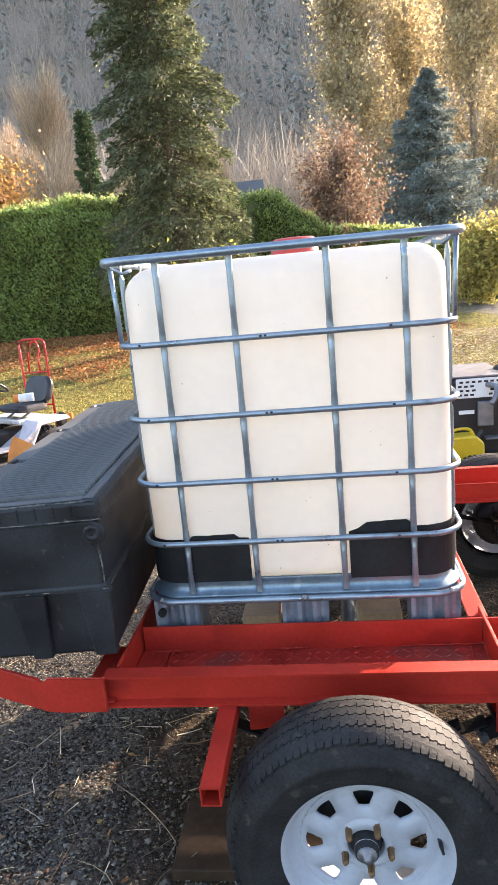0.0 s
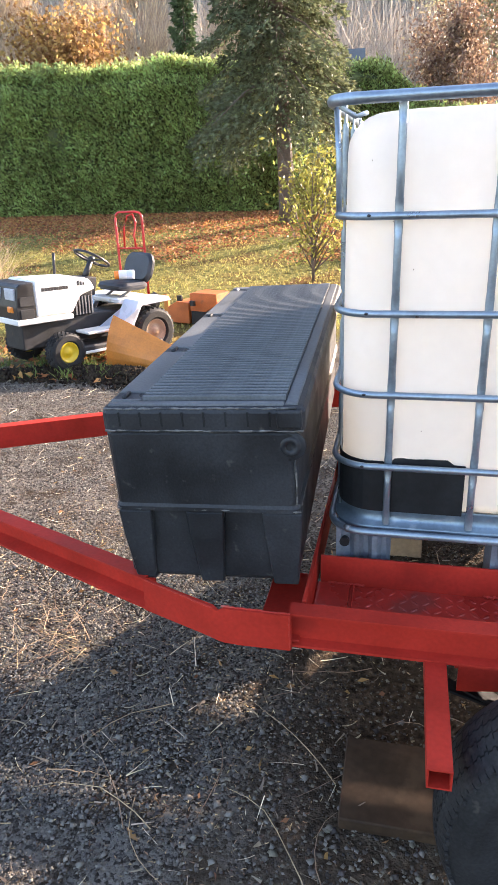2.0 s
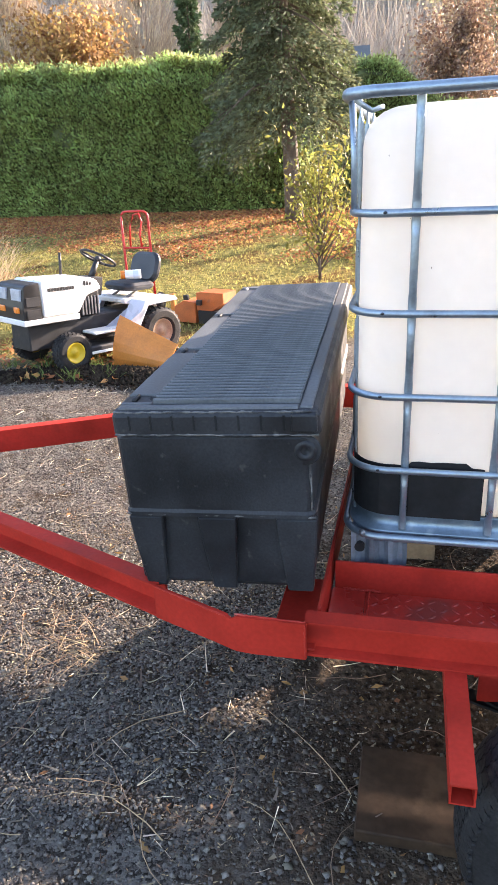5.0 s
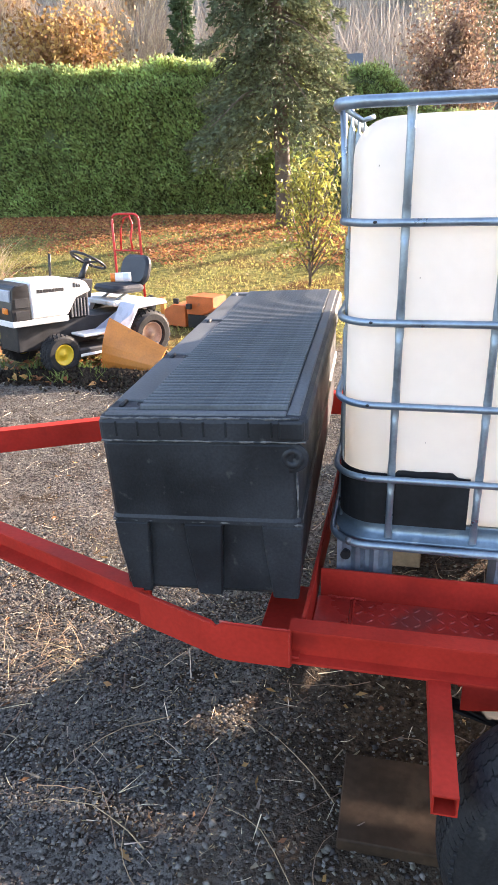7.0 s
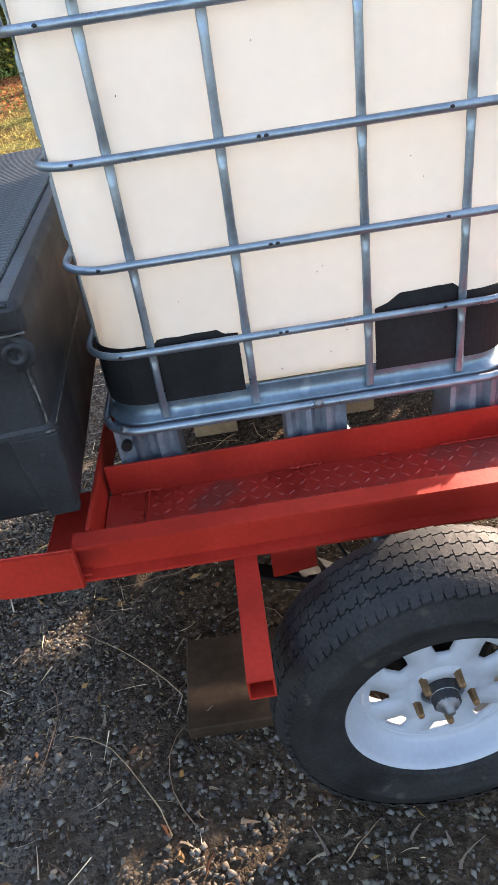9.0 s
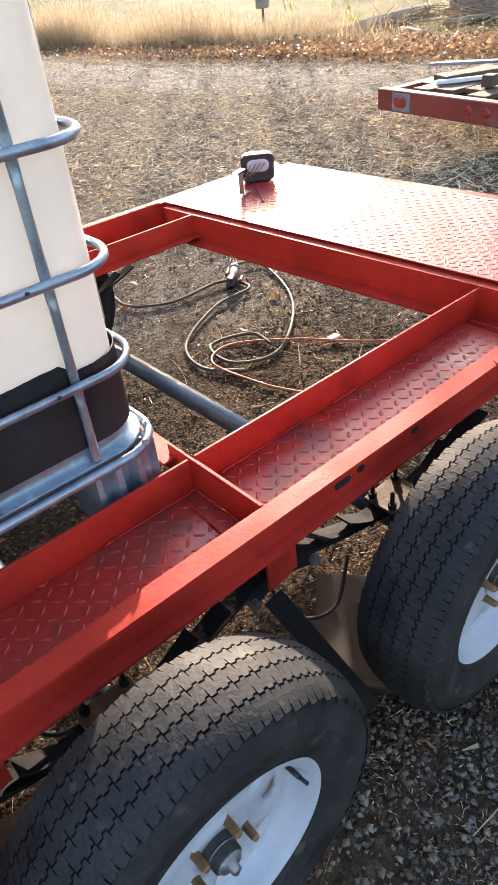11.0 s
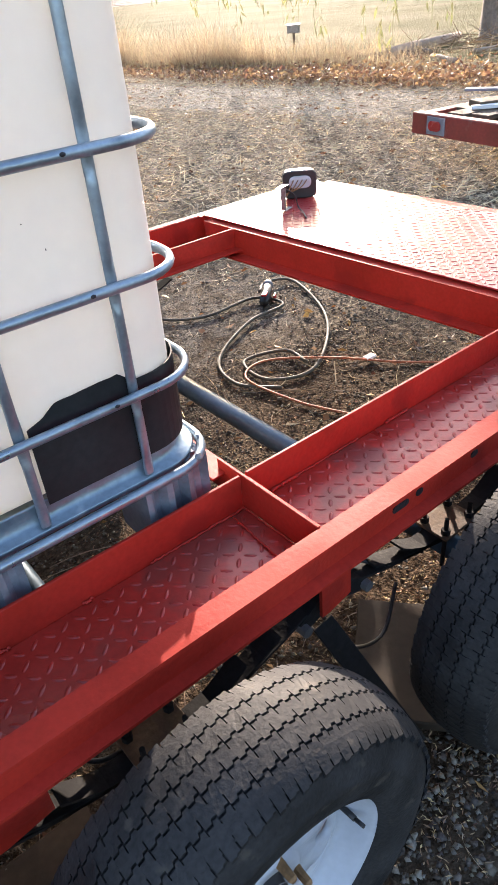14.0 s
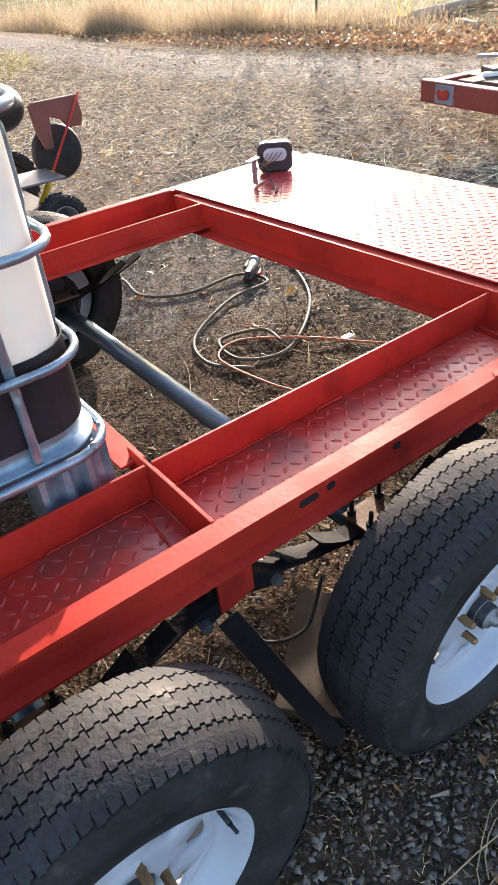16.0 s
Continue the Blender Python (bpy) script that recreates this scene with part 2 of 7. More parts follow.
PALE_BARK = material("pale_bark", (0.34, 0.28, 0.22), 0.9, var=0.3, scale=2, fine=12, bump=0.3)


def translucent_plastic():
    m = material("milky_plastic", (0.805, 0.785, 0.735), 0.38, var=0.03, scale=2.2, fine=30, bump=0.05, second=(0.79, 0.76, 0.69), second_at=0.6, second_scale=3)
    nt = m.node_tree
    b = nt.nodes["Principled BSDF"]
    tr = nt.nodes.new("ShaderNodeBsdfTranslucent")
    mix = nt.nodes.new("ShaderNodeMixShader")
    mix.inputs[0].default_value = 0.40
    nt.links.new(b.inputs["Base Color"].links[0].from_socket, tr.inputs[0])
    nt.links.new(b.outputs[0], mix.inputs[1])
    nt.links.new(tr.outputs[0], mix.inputs[2])
    nt.links.new(mix.outputs[0], nt.nodes["Material Output"].inputs[0])
    return m


MILKY = translucent_plastic()

# ---- the trailer ----
BEAM_Z, NEAR_Y, RAIL_Y, FAR_Y = 0.685, 1.755, 2.033, 3.60
R_TYRE, W_TYRE = 0.357, 0.205
trailer = thing("trailer", (0.5, 2.68, 0), label="red-painted steel tandem-axle flatbed trailer frame on gravel", category="trailer")


def channel(bm, x0, x1, y_edge, top, height, flange, wall, side):
    """A steel channel along x, open towards side (-1: to -y, +1: to +y); y_edge is the flanges' free edge."""
    y_web = y_edge - side * flange
    out = [(y_edge, top), (y_web, top), (y_web, top - height), (y_edge, top - height), (y_edge, top - height + wall),
           (y_web + side * wall, top - height + wall * 2.2), (y_web + side * wall, top - wall * 2.2), (y_edge, top - wall)]
    prism(bm, out, x0, x1, axis=0)


# lower, outer beam of the near side, and its mate on the far side
bm = bmesh.new()
WEB_Y = NEAR_Y + 0.025
prism(bm, [(NEAR_Y, BEAM_Z), (NEAR_Y + 0.050, BEAM_Z), (NEAR_Y + 0.050, BEAM_Z - 0.006), (WEB_Y + 0.007, BEAM_Z - 0.009), (WEB_Y + 0.007, BEAM_Z - 0.098), (NEAR_Y, BEAM_Z - 0.098),
           (NEAR_Y, BEAM_Z - 0.091), (WEB_Y, BEAM_Z - 0.086), (WEB_Y, BEAM_Z - 0.012), (NEAR_Y, BEAM_Z - 0.007)], -0.57, 2.44, axis=0)
part("side_beam", bm, RED, trailer, local=False)
# far side: outer channel, walkway floor and inner rail
bm = bmesh.new()
prism(bm, [(3.612, 0.688), (3.665, 0.688), (3.665, 0.681), (3.619, 0.679), (3.619, 0.590), (3.665, 0.588), (3.665, 0.581), (3.612, 0.581)], -0.84, 2.33, axis=0)
part("side_beam", bm, RED, trailer, local=False)
part("walkway_plate", block((-0.50, 3.3585, 0.590), (1.60, 3.6110, 0.597), 0.001), RED_WALK, trailer, local=False)
bm = block((-0.525, 3.350, 0.608), (1.585, 3.358, 0.692), 0.0015)
hexa(bm, (-0.525, 3.303, 0.608), (1.585, 3.3495, 0.616), 0.0015)
part("inner_rail", bm, RED, trailer, local=False)
bm = bmesh.new()
rng = random.Random(15)
for k in range(150):
    bmesh.ops.create_icosphere(bm, subdivisions=1, radius=rng.uniform(0.006, 0.010), matrix=Matrix.Translation((0.55 + 0.0070 * k, 3.618 + rng.uniform(-0.003, 0.003), 0.690)) @ Matrix.Diagonal((0.7, 1.3, 0.5, 1)))
part("weld_bead", bm, RED_WORN, trailer, "lumpy painted weld along the far beam", local=False, smooth=True, kind="stuff")
# dark slots and bolt holes cut in the near beam's web
for x0, x1, z in ((0.732, 0.782, 0.630), (0.805, 0.828, 0.634), (0.995, 1.02, 0.634), (1.36, 1.375, 0.634)):
    bm = bmesh.new()
    prism(bm, round_rect(x0, x1, z - 0.009, z + 0.009, 0.0085, 4), WEB_Y - 0.0015, WEB_Y + 0.003, axis=1)
    part("bolt_hole", bm, IRON, trailer, "dark slotted hole", local=False)
# inner rails beside the near walkway
for x0, x1 in ((-0.525, 0.5425), (0.5595, 1.66)):
    bm = block((x0, RAIL_Y, 0.578), (x1, RAIL_Y + 0.008, BEAM_Z + 0.002), 0.0015)
    hexa(bm, (x0, RAIL_Y + 0.0085, 0.578), (x1, RAIL_Y + 0.055, 0.586), 0.0015)
    part("inner_rail", bm, RED, trailer, local=False)
# dividers across the walkway
bm = block((0.546, 1.806, 0.600), (0.554, 2.12, BEAM_Z + 0.002), 0.0015)
hexa(bm, (0.5545, 1.806, 0.650), (0.558, 2.03, BEAM_Z - 0.002), 0.001)
hexa(bm, (0.5585, 1.806, 0.604), (0.590, 2.03, 0.610), 0.0015)
part("cross_plate", bm, RED, trailer, local=False)
bm = block((-0.545, 1.812, 0.590), (-0.535, 3.60, BEAM_Z + 0.004), 0.0015)
hexa(bm, (-0.5345, 1.812, 0.590), (-0.49, 2.03, 0.598), 0.0015)
part("cross_plate", bm, RED, trailer, local=False)
# angle across the bed that carries the tank's rear edge
bm = block((0.512, RAIL_Y + 0.06, 0.655), (0.572, 3.30, 0.662), 0.0015)
hexa(bm, (0.564, RAIL_Y + 0.06, 0.58), (0.572, 3.30, 0.654), 0.0015)
part("cross_member", bm, RED, trailer, local=False)
bm = bmesh.new()
prism(bm, [(1.652, 0.692), (1.702, 0.692), (1.702, 0.685), (1.660, 0.683), (1.660, 0.593), (1.702, 0.591), (1.702, 0.583), (1.600, 0.583), (1.600, 0.590), (1.652, 0.593)], 1.81, 3.54, axis=1)
for v in bm.verts:
    v.co.x += 0.014 - (v.co.y - 1.82) * 0.058
part("rear_cross_member", bm, RED, trailer, local=False)
bm = block((2.372, 1.81, 0.60), (2.43, 3.54, 0.70), 0.004)
for v in bm.verts:
    v.co.x -= (v.co.y - 1.82) * 0.06
part("tail_beam", bm, RED, trailer, local=False)

def lozenges(bm, x0, x1, y0, y1, z, pitch=0.030, size=0.0138, h=0.0012):
    """Raised tread marks, turned by turns, as on chequer plate."""
    nx, ny = int((x1 - x0) / pitch), int((y1 - y0) / pitch)
    for i in range(nx):
        for j in range(ny):
            cx, cy = x0 + (i + 0.5) * (x1 - x0) / nx, y0 + (j + 0.5) * (y1 - y0) / ny
            a = radians(45 if (i + j) % 2 else -45)
            c, s = math.cos(a), math.sin(a)
            def at(u, v, w):
                return bm.verts.new((cx + u * c - v * s, cy + u * s + v * c, z + w))
            n = 8
            low = [at(size * math.cos(k * math.pi / 4), size * 0.34 * math.sin(k * math.pi / 4), 0) for k in range(n)]
            top = [at(size * 0.80 * math.cos(k * math.pi / 4), size * 0.20 * math.sin(k * math.pi / 4), h) for k in range(n)]
            bm.faces.new(top)
            for k in range(n):
                bm.faces.new((low[k], low[(k + 1) % n], top[(k + 1) % n], top[k]))


def deck(name, x0, x1, y0, y1, z, label, shear=0.0, paint=None):
    paint = paint or RED_WALK
    bm = block((x0, y0, z - 0.005), (x1, y1, z), 0.001)
    for v in bm.verts:
        v.co.x -= (v.co.y - 1.82) * shear
    plate = part(name, bm, paint, trailer, label, local=False)
    bm = bmesh.new()
    lozenges(bm, x0 + 0.01, x1 - 0.01, y0 + 0.008, y1 - 0.008, z, 0.026 if shear else 0.030, 0.0115 if shear else 0.0138, 0.0013 if shear else 0.0017)
    for v in bm.verts:
        v.co.x -= (v.co.y - 1.82) * shear
    part("tread_pattern", bm, paint, plate, local=False, kind="stuff", smooth=True)
    return plate


deck("walkway_plate", -0.44, 0.5450, 1.790, 2.031, 0.6, "red chequer plate walkway with worn tread")
deck("walkway_plate", 0.60, 1.58, 1.790, 2.031, 0.603, "red chequer plate walkway")
deck("deck_plate", 1.700, 2.372, 1.825, 3.585, 0.704, "glossy red chequer plate rear deck catching the sun", 0.06, RED_DECK)
for x0, x1 in ((-0.53, -0.4405), (0.5595, 0.5995)):
    part("filler_plate", block((x0, 1.790, 0.597), (x1, 2.031, 0.604), 0.001), RED_WALK, trailer, local=False)
# weld beads along the plates
bm = bmesh.new()
rng = random.Random(5)
for x0, x1, y, z in ((-0.5, -0.40, 2.027, 0.607), (-0.08, 0.0, 2.027, 0.607), (0.15, 0.17, 2.027, 0.607), (0.62, 0.70, 2.027, 0.61), (1.0, 1.08, 2.027, 0.61)):
    x = x0
    while x < x1:
        bmesh.ops.create_icosphere(bm, subdivisions=1, radius=0.0032 + 0.0018 * rng.random(), matrix=Matrix.Translation((x, y + rng.uniform(-0.002, 0.002), z - 0.002)))
        x += 0.0042
part("weld_bead", bm, RED_WORN, trailer, "lumpy painted weld", local=False, smooth=True, kind="stuff")

bm = bmesh.new()
prism(bm, [(1.30, 1.7565), (1.42, 1.7575), (1.655, 1.7565), (1.655, 1.800), (1.45, 1.798), (1.40, 1.780), (1.31, 1.772)], BEAM_Z + 0.0002, BEAM_Z + 0.003, axis=2)
part("doubler_plate", bm, RED_WORN, trailer, "scuffed red doubler plate welded to the flange", local=False)



def weld(a, b, r=0.0035, seed=1):
    """A wavering bead of weld between two points."""
    rng_w = random.Random(seed)
    a, b = Vector(a), Vector(b)
    n = max(6, int((b - a).length / 0.006))
    bm = bmesh.new()
    pts = [a.lerp(b, k / n) + Vector((rng_w.uniform(-1, 1), rng_w.uniform(-1, 1), rng_w.uniform(-1, 1))) * 0.0012 for k in range(n + 1)]
    sweep(bm, pts, [r * rng_w.uniform(0.6, 1.25) for _ in pts], 6)
    part("weld_seam", bm, RED_WORN, trailer, local=False, smooth=True, kind="stuff")


for k, (p, q) in enumerate((((-0.566, 1.743, 0.684), (-0.566, 1.743, 0.585)), ((-0.565, 1.753, 0.686), (-0.74, 1.753, 0.689)),
                            ((-0.765, 1.748, 0.685), (-0.975, 1.838, 0.684)), ((0.541, 1.80, 0.604), (0.541, 2.025, 0.604)), ((0.300, 2.029, 0.604), (0.545, 2.029, 0.604)), ((0.562, 2.029, 0.607), (0.90, 2.029, 0.607)),
                            ((-0.235, 1.777, 0.589), (-0.195, 1.777, 0.589)), ((1.47, 1.777, 0.589), (1.51, 1.777, 0.589)), ((-0.43, 1.812, 0.602), (-0.43, 2.028, 0.602)),
                            ((0.49, 1.83, 0.606), (0.505, 2.02, 0.604)), ((1.60, 1.812, 0.606), (1.60, 2.028, 0.606)), ((1.72, 1.823, 0.706), (2.36, 1.823, 0.706)))):
    weld(p, q, 0.0026, k)

# drawbar: two arms that close towards the hitch, and the plates that splice them to the side beams
HITCH = (-2.62, 2.58)


def arm(x0, y0, x1, y1, side):
    d = Vector((x1 - x0, y1 - y0, 0))
    n = d.length
    bm = bmesh.new()
    channel(bm, 0, n, 0.0, BEAM_Z - 0.002, 0.10, 0.05, 0.007, side)
    bm.transform(Matrix.Translation((x0, y0, 0)) @ Matrix.Rotation(math.atan2(d.y, d.x), 4, 'Z'))
    part("drawbar_arm", bm, RED, trailer, local=False)


arm(-0.985, 1.845, HITCH[0], HITCH[1] - 0.065, 1)
arm(-0.90, 3.532, HITCH[0], HITCH[1] + 0.06, -1)
bm = block((HITCH[0] - 0.25, HITCH[1] - 0.09, 0.575), (HITCH[0] + 0.12, HITCH[1] + 0.06, 0.68), 0.006)
part("coupler", bm, RED, trailer, local=False)
# one bent sheet with a small notch at the bend
bm = bmesh.new()
bend = [((-0.565, 1.744), 0.686, 0.583), ((-0.690, 1.744), 0.687, 0.582), ((-0.735, 1.745), 0.688, 0.584), ((-0.752, 1.748), 0.676, 0.586), ((-0.766, 1.752), 0.686, 0.588), ((-0.80, 1.764), 0.687, 0.590), ((-0.985, 1.841), 0.684, 0.584)]
rings = []
for (x, y), zt, zb in bend:
    rings.append([bm.verts.new(p) for p in ((x, y, zb), (x, y, zt), (x + 0.003, y + 0.008, zt), (x + 0.003, y + 0.008, zb))])
for A, B in zip(rings, rings[1:]):
    for k in range(4):
        bm.faces.new((A[k], A[(k + 1) % 4], B[(k + 1) % 4], B[k]))
bm.faces.new(rings[0][::-1])
bm.faces.new(rings[-1])
bmesh.ops.recalc_face_normals(bm, faces=bm.faces[:])
part("splice_plate", bm, RED, trailer, local=False)
bm = bmesh.new()
hexa(bm, (-0.66, 1.757, 0.60), (-0.545, 2.06, 0.607), 0.002)
part("corner_plate", bm, RED, trailer, local=False)


def hollow_bar(bm, a, b, half=0.025, wall=0.004):
    """A square tube, open at both ends."""
    a, b = Vector(a), Vector(b)
    q = (b - a).to_track_quat('Y', 'Z').to_matrix()
    loops = []
    for p in (a, b):
        loops.append([[bm.verts.new(p + q @ Vector((sx * h, 0, sz * h))) for sx, sz in ((-1, -1), (1, -1), (1, 1), (-1, 1))] for h in (half, half - wall)])
    for k in range(4):
        j = (k + 1) % 4
        bm.faces.new((loops[0][0][k], loops[0][0][j], loops[1][0][j], loops[1][0][k]))
        bm.faces.new((loops[0][1][j], loops[0][1][k], loops[1][1][k], loops[1][1][j]))
        for e in (0, 1):
            bm.faces.new((loops[e][0][k], loops[e][1][k], loops[e][1][j], loops[e][0][j]))
    bmesh.ops.recalc_face_normals(bm, faces=bm.faces[:])


# arms that carry the mudguards, and the spring hangers under the near beam
for x, y1 in ((-0.215, 1.435), (1.49, 1.33)):
    bm = bmesh.new()
    hollow_bar(bm, (x, 1.86, 0.566), (x, y1, 0.566))
    part("mudguard_arm", bm, RED, trailer, local=False)
for x0, x1, drop in ((-0.16, -0.06, 0.085), (0.52, 0.60, 0.10), (1.40, 1.47, 0.13)):
    bm = bmesh.new()
    prism(bm, [(x0, 0.586), (x1, 0.586), (x1, 0.586 - drop * 0.85), (x0 + 0.02, 0.586 - drop), (x0, 0.586 - drop)], 1.77, 1.778, axis=1)
    part("spring_hanger", bm, RED, trailer, local=False)
    bm = bmesh.new()
    prism(bm, [(x0, 0.586), (x1, 0.586), (x1, 0.586 - drop * 0.85), (x0, 0.586 - drop)], 1.85, 1.858, axis=1)
    part("spring_hanger", bm, RED, trailer, local=False)


def leaf_spring(x0, x1, y, zc):
    for k, (f, dz) in enumerate(((1.0, 0), (0.8, -0.009), (0.55, -0.018))):
        pts = [(0.5 * (x0 + x1) + 0.5 * (x1 - x0) * f * u, y, zc + dz + 0.075 * u * u) for u in [i / 6 - 1 for i in range(13)]]
        bm = bmesh.new()
        prism(bm, [(p[0], p[2] + 0.0035) for p in pts] + [(p[0], p[2] - 0.0035) for p in reversed(pts)], y - 0.022, y + 0.022, axis=1)
        part("leaf_spring", bm, SPRING_BLACK, trailer, "grimy black leaf spring", local=False)


for y in (1.815, 3.56):
    leaf_spring(-0.21, 0.50, y, 0.415)
    leaf_spring(0.63, 1.36, y, 0.415)
    bm = bmesh.new()
    prism(bm, [(0.48, 0.47), (0.58, 0.53), (0.68, 0.47), (0.66, 0.44), (0.58, 0.47), (0.50, 0.44)], y - 0.02, y + 0.02, axis=1)
    part("equaliser", bm, SPRING_BLACK, trailer, local=False)
    for x in (0.49, 0.67):
        bm = bmesh.new()
        rod(bm, (x, y - 0.035, 0.455), (x, y + 0.035, 0.455), 0.013, 8)
        part("spring_bolt", bm, GREY_STEEL, trailer, local=False)
RUST_PLATE = material("rusty_tan_plate", (0.12, 0.070, 0.036), 0.75, var=0.35, scale=14, fine=90, bump=0.35, second=(0.09, 0.05, 0.03), second_at=0.58, second_scale=16)
for x in (0.145, 0.985):
    for y in (1.815, 3.56):
        part("spring_plate", block((x - 0.062, y - 0.046, 0.424), (x + 0.062, y + 0.046, 0.432), 0.002), RUST_PLATE, trailer, "rusty tan spring plate", local=False)
        for sx in (-0.045, 0.045):
            for sy in (-0.031, 0.031):
                bm = bmesh.new()
                rod(bm, (x + sx, y + sy, 0.33), (x + sx, y + sy, 0.478), 0.0055, 8)
                rod(bm, (x + sx, y + sy, 0.4325), (x + sx, y + sy, 0.446), 0.011, 6)
                part("clamp_bolt", bm, SPRING_BLACK, trailer, local=False)
AXLE_BLUE = material("blue_grey_axle_paint", (0.06, 0.10, 0.135), 0.4, metal=0.4, var=0.2, scale=7, fine=60, bump=0.1)
for x in (0.145, 0.985):
    bm = bmesh.new()
    rod(bm, (x, 1.60, R_TYRE), (x, 3.73, R_TYRE), 0.032, 16)
    part("axle", bm, AXLE_BLUE, trailer, local=False, smooth=True)
    for y in (1.76, 3.60):
        bm = bmesh.new()
        lathe(bm, [(0.0, 0.05), (0.11, 0.05), (0.128, 0.04), (0.128, -0.02), (0.10, -0.03), (0, -0.03)], 24)
        bm.transform(Matrix.Translation((x, 1.625 if y < 2 else 3.70, R_TYRE)) @ Matrix.Rotation(math.pi if y < 2 else 0, 4, 'Z'))
        part("brake_drum", bm, IRON, trailer, local=False, smooth=True)
# brake lines and wiring hung under the beam
for pts in ([(0.50, 1.83, 0.56), (0.56, 1.80, 0.42), (0.62, 1.78, 0.30), (0.75, 1.80, 0.22), (0.84, 1.84, 0.30)],
            [(0.66, 1.86, 0.50), (0.74, 1.80, 0.46), (0.84, 1.82, 0.40), (0.92, 1.86, 0.38)],
            [(-0.02, 1.86, 0.55), (0.03, 1.84, 0.45), (0.10, 1.85, 0.40)]):
    bm = bmesh.new()
    sweep(bm, curve_through(pts), 0.005, 6)
    part("brake_cable", bm, IRON, trailer, local=False, smooth=True)


# ---- wheels ----


def crown(y):
    """How far the tread falls away towards the shoulder."""
    return 0.0145 * (abs(y) / 0.075) ** 2.2


def tyre_mesh():
    bm = bmesh.new()
    h = W_TYRE / 2
    side = [(0.206, -h + 0.036), (0.213, -h + 0.020), (0.219, -h + 0.012), (0.223, -h + 0.013), (0.233, -h + 0.006), (0.255, -h + 0.001), (0.272, -h), (0.274, -h - 0.0015), (0.290, -h - 0.001), (0.292, -h + 0.001), (0.306, -h + 0.004), (0.318, -h + 0.009), (0.327, -h + 0.0135), (0.333, -h + 0.019)]
    tread = [(R_TYRE - 0.0065 - crown(y), y) for y in (-0.076, -0.06, -0.045, -0.02, 0.02, 0.045, 0.06, 0.076)]
    lathe(bm, side + tread + [(r, -y) for r, y in reversed(side)], 96)
    bmesh.ops.recalc_face_normals(bm, faces=bm.faces[:])
    carcass = mesh_of("tyre", bm, RUBBER, True)
    bm = bmesh.new()
    # tread: five ribs with stepped zigzag edges and short sipes cut in from the edges
    n = 104
    st = 2 * math.pi / n
    jit = random.Random(4)

    def rib_block(a, y0, y1, z0, z1, cut, side, low, reach=0.42):
        """One pitch of a rib; z0, z1: how far its edges step to and fro; cut: the sipe's width, side: which edge it opens to."""
        ym = y0 + (y1 - y0) * reach if side < 0 else y1 - (y1 - y0) * reach
        pts = [(a + (cut if side < 0 else 0), y0 + z0), (a + 0.40 * st, y0 + z0), (a + 0.50 * st, y0 - z0), (a + st, y0 - z0), (a + st, y1 - z1), (a + 0.50 * st, y1 - z1), (a + 0.40 * st, y1 + z1)]
        if side < 0:
            pts += [(a, y1 + z1), (a, ym), (a + cut, ym)]
        else:
            pts += [(a + cut, y1 + z1), (a + cut, ym), (a, ym)]
        lo, hi = [], []
        for ang, y in pts:
            for rr, ring in ((R_TYRE - 0.008 - crown(y), lo), (R_TYRE - low - crown(y), hi)):
                ring.append(bm.verts.new((rr * math.cos(ang), y, rr * math.sin(ang))))
        bm.faces.new(hi)
        for k in range(len(pts)):
            bm.faces.new((lo[k], lo[(k + 1) % len(pts)], hi[(k + 1) % len(pts)], hi[k]))
    for k in range(n):
        a = k * st
        for i, (y0, y1) in enumerate(((-0.0485, -0.0180), (-0.0140, 0.0140), (0.0180, 0.0485))):
            rib_block(a, y0, y1, 0.0022, 0.0022, 0.10 * st, -1 if (k + i) % 2 else 1, jit.uniform(0, 0.0005))
        for sgn in (-1, 1):
            low = jit.uniform(0, 0.0004)
            for y0, y1, z0, z1, c in ((0.0525, 0.068, 0.0022, 0.0, 0.08), (0.0681, 0.081, 0.0, 0.0, 0.05), (0.0811, 0.0930 - 0.003 * (k % 2), 0.0, 0.001, 0.14)):
                if sgn > 0:
                    rib_block(a, y0, y1, z0, z1, c * st, -1 if y0 < 0.06 else 1, low, 0.9 if y0 > 0.08 else 0.45)
                else:
                    rib_block(a, -y1, -y0, z1, z0, c * st, 1 if y0 < 0.06 else -1, low, 0.9 if y0 > 0.08 else 0.45)
    bmesh.ops.recalc_face_normals(bm, faces=bm.faces[:])
    return carcass, mesh_of("tread", bm, RUBBER)


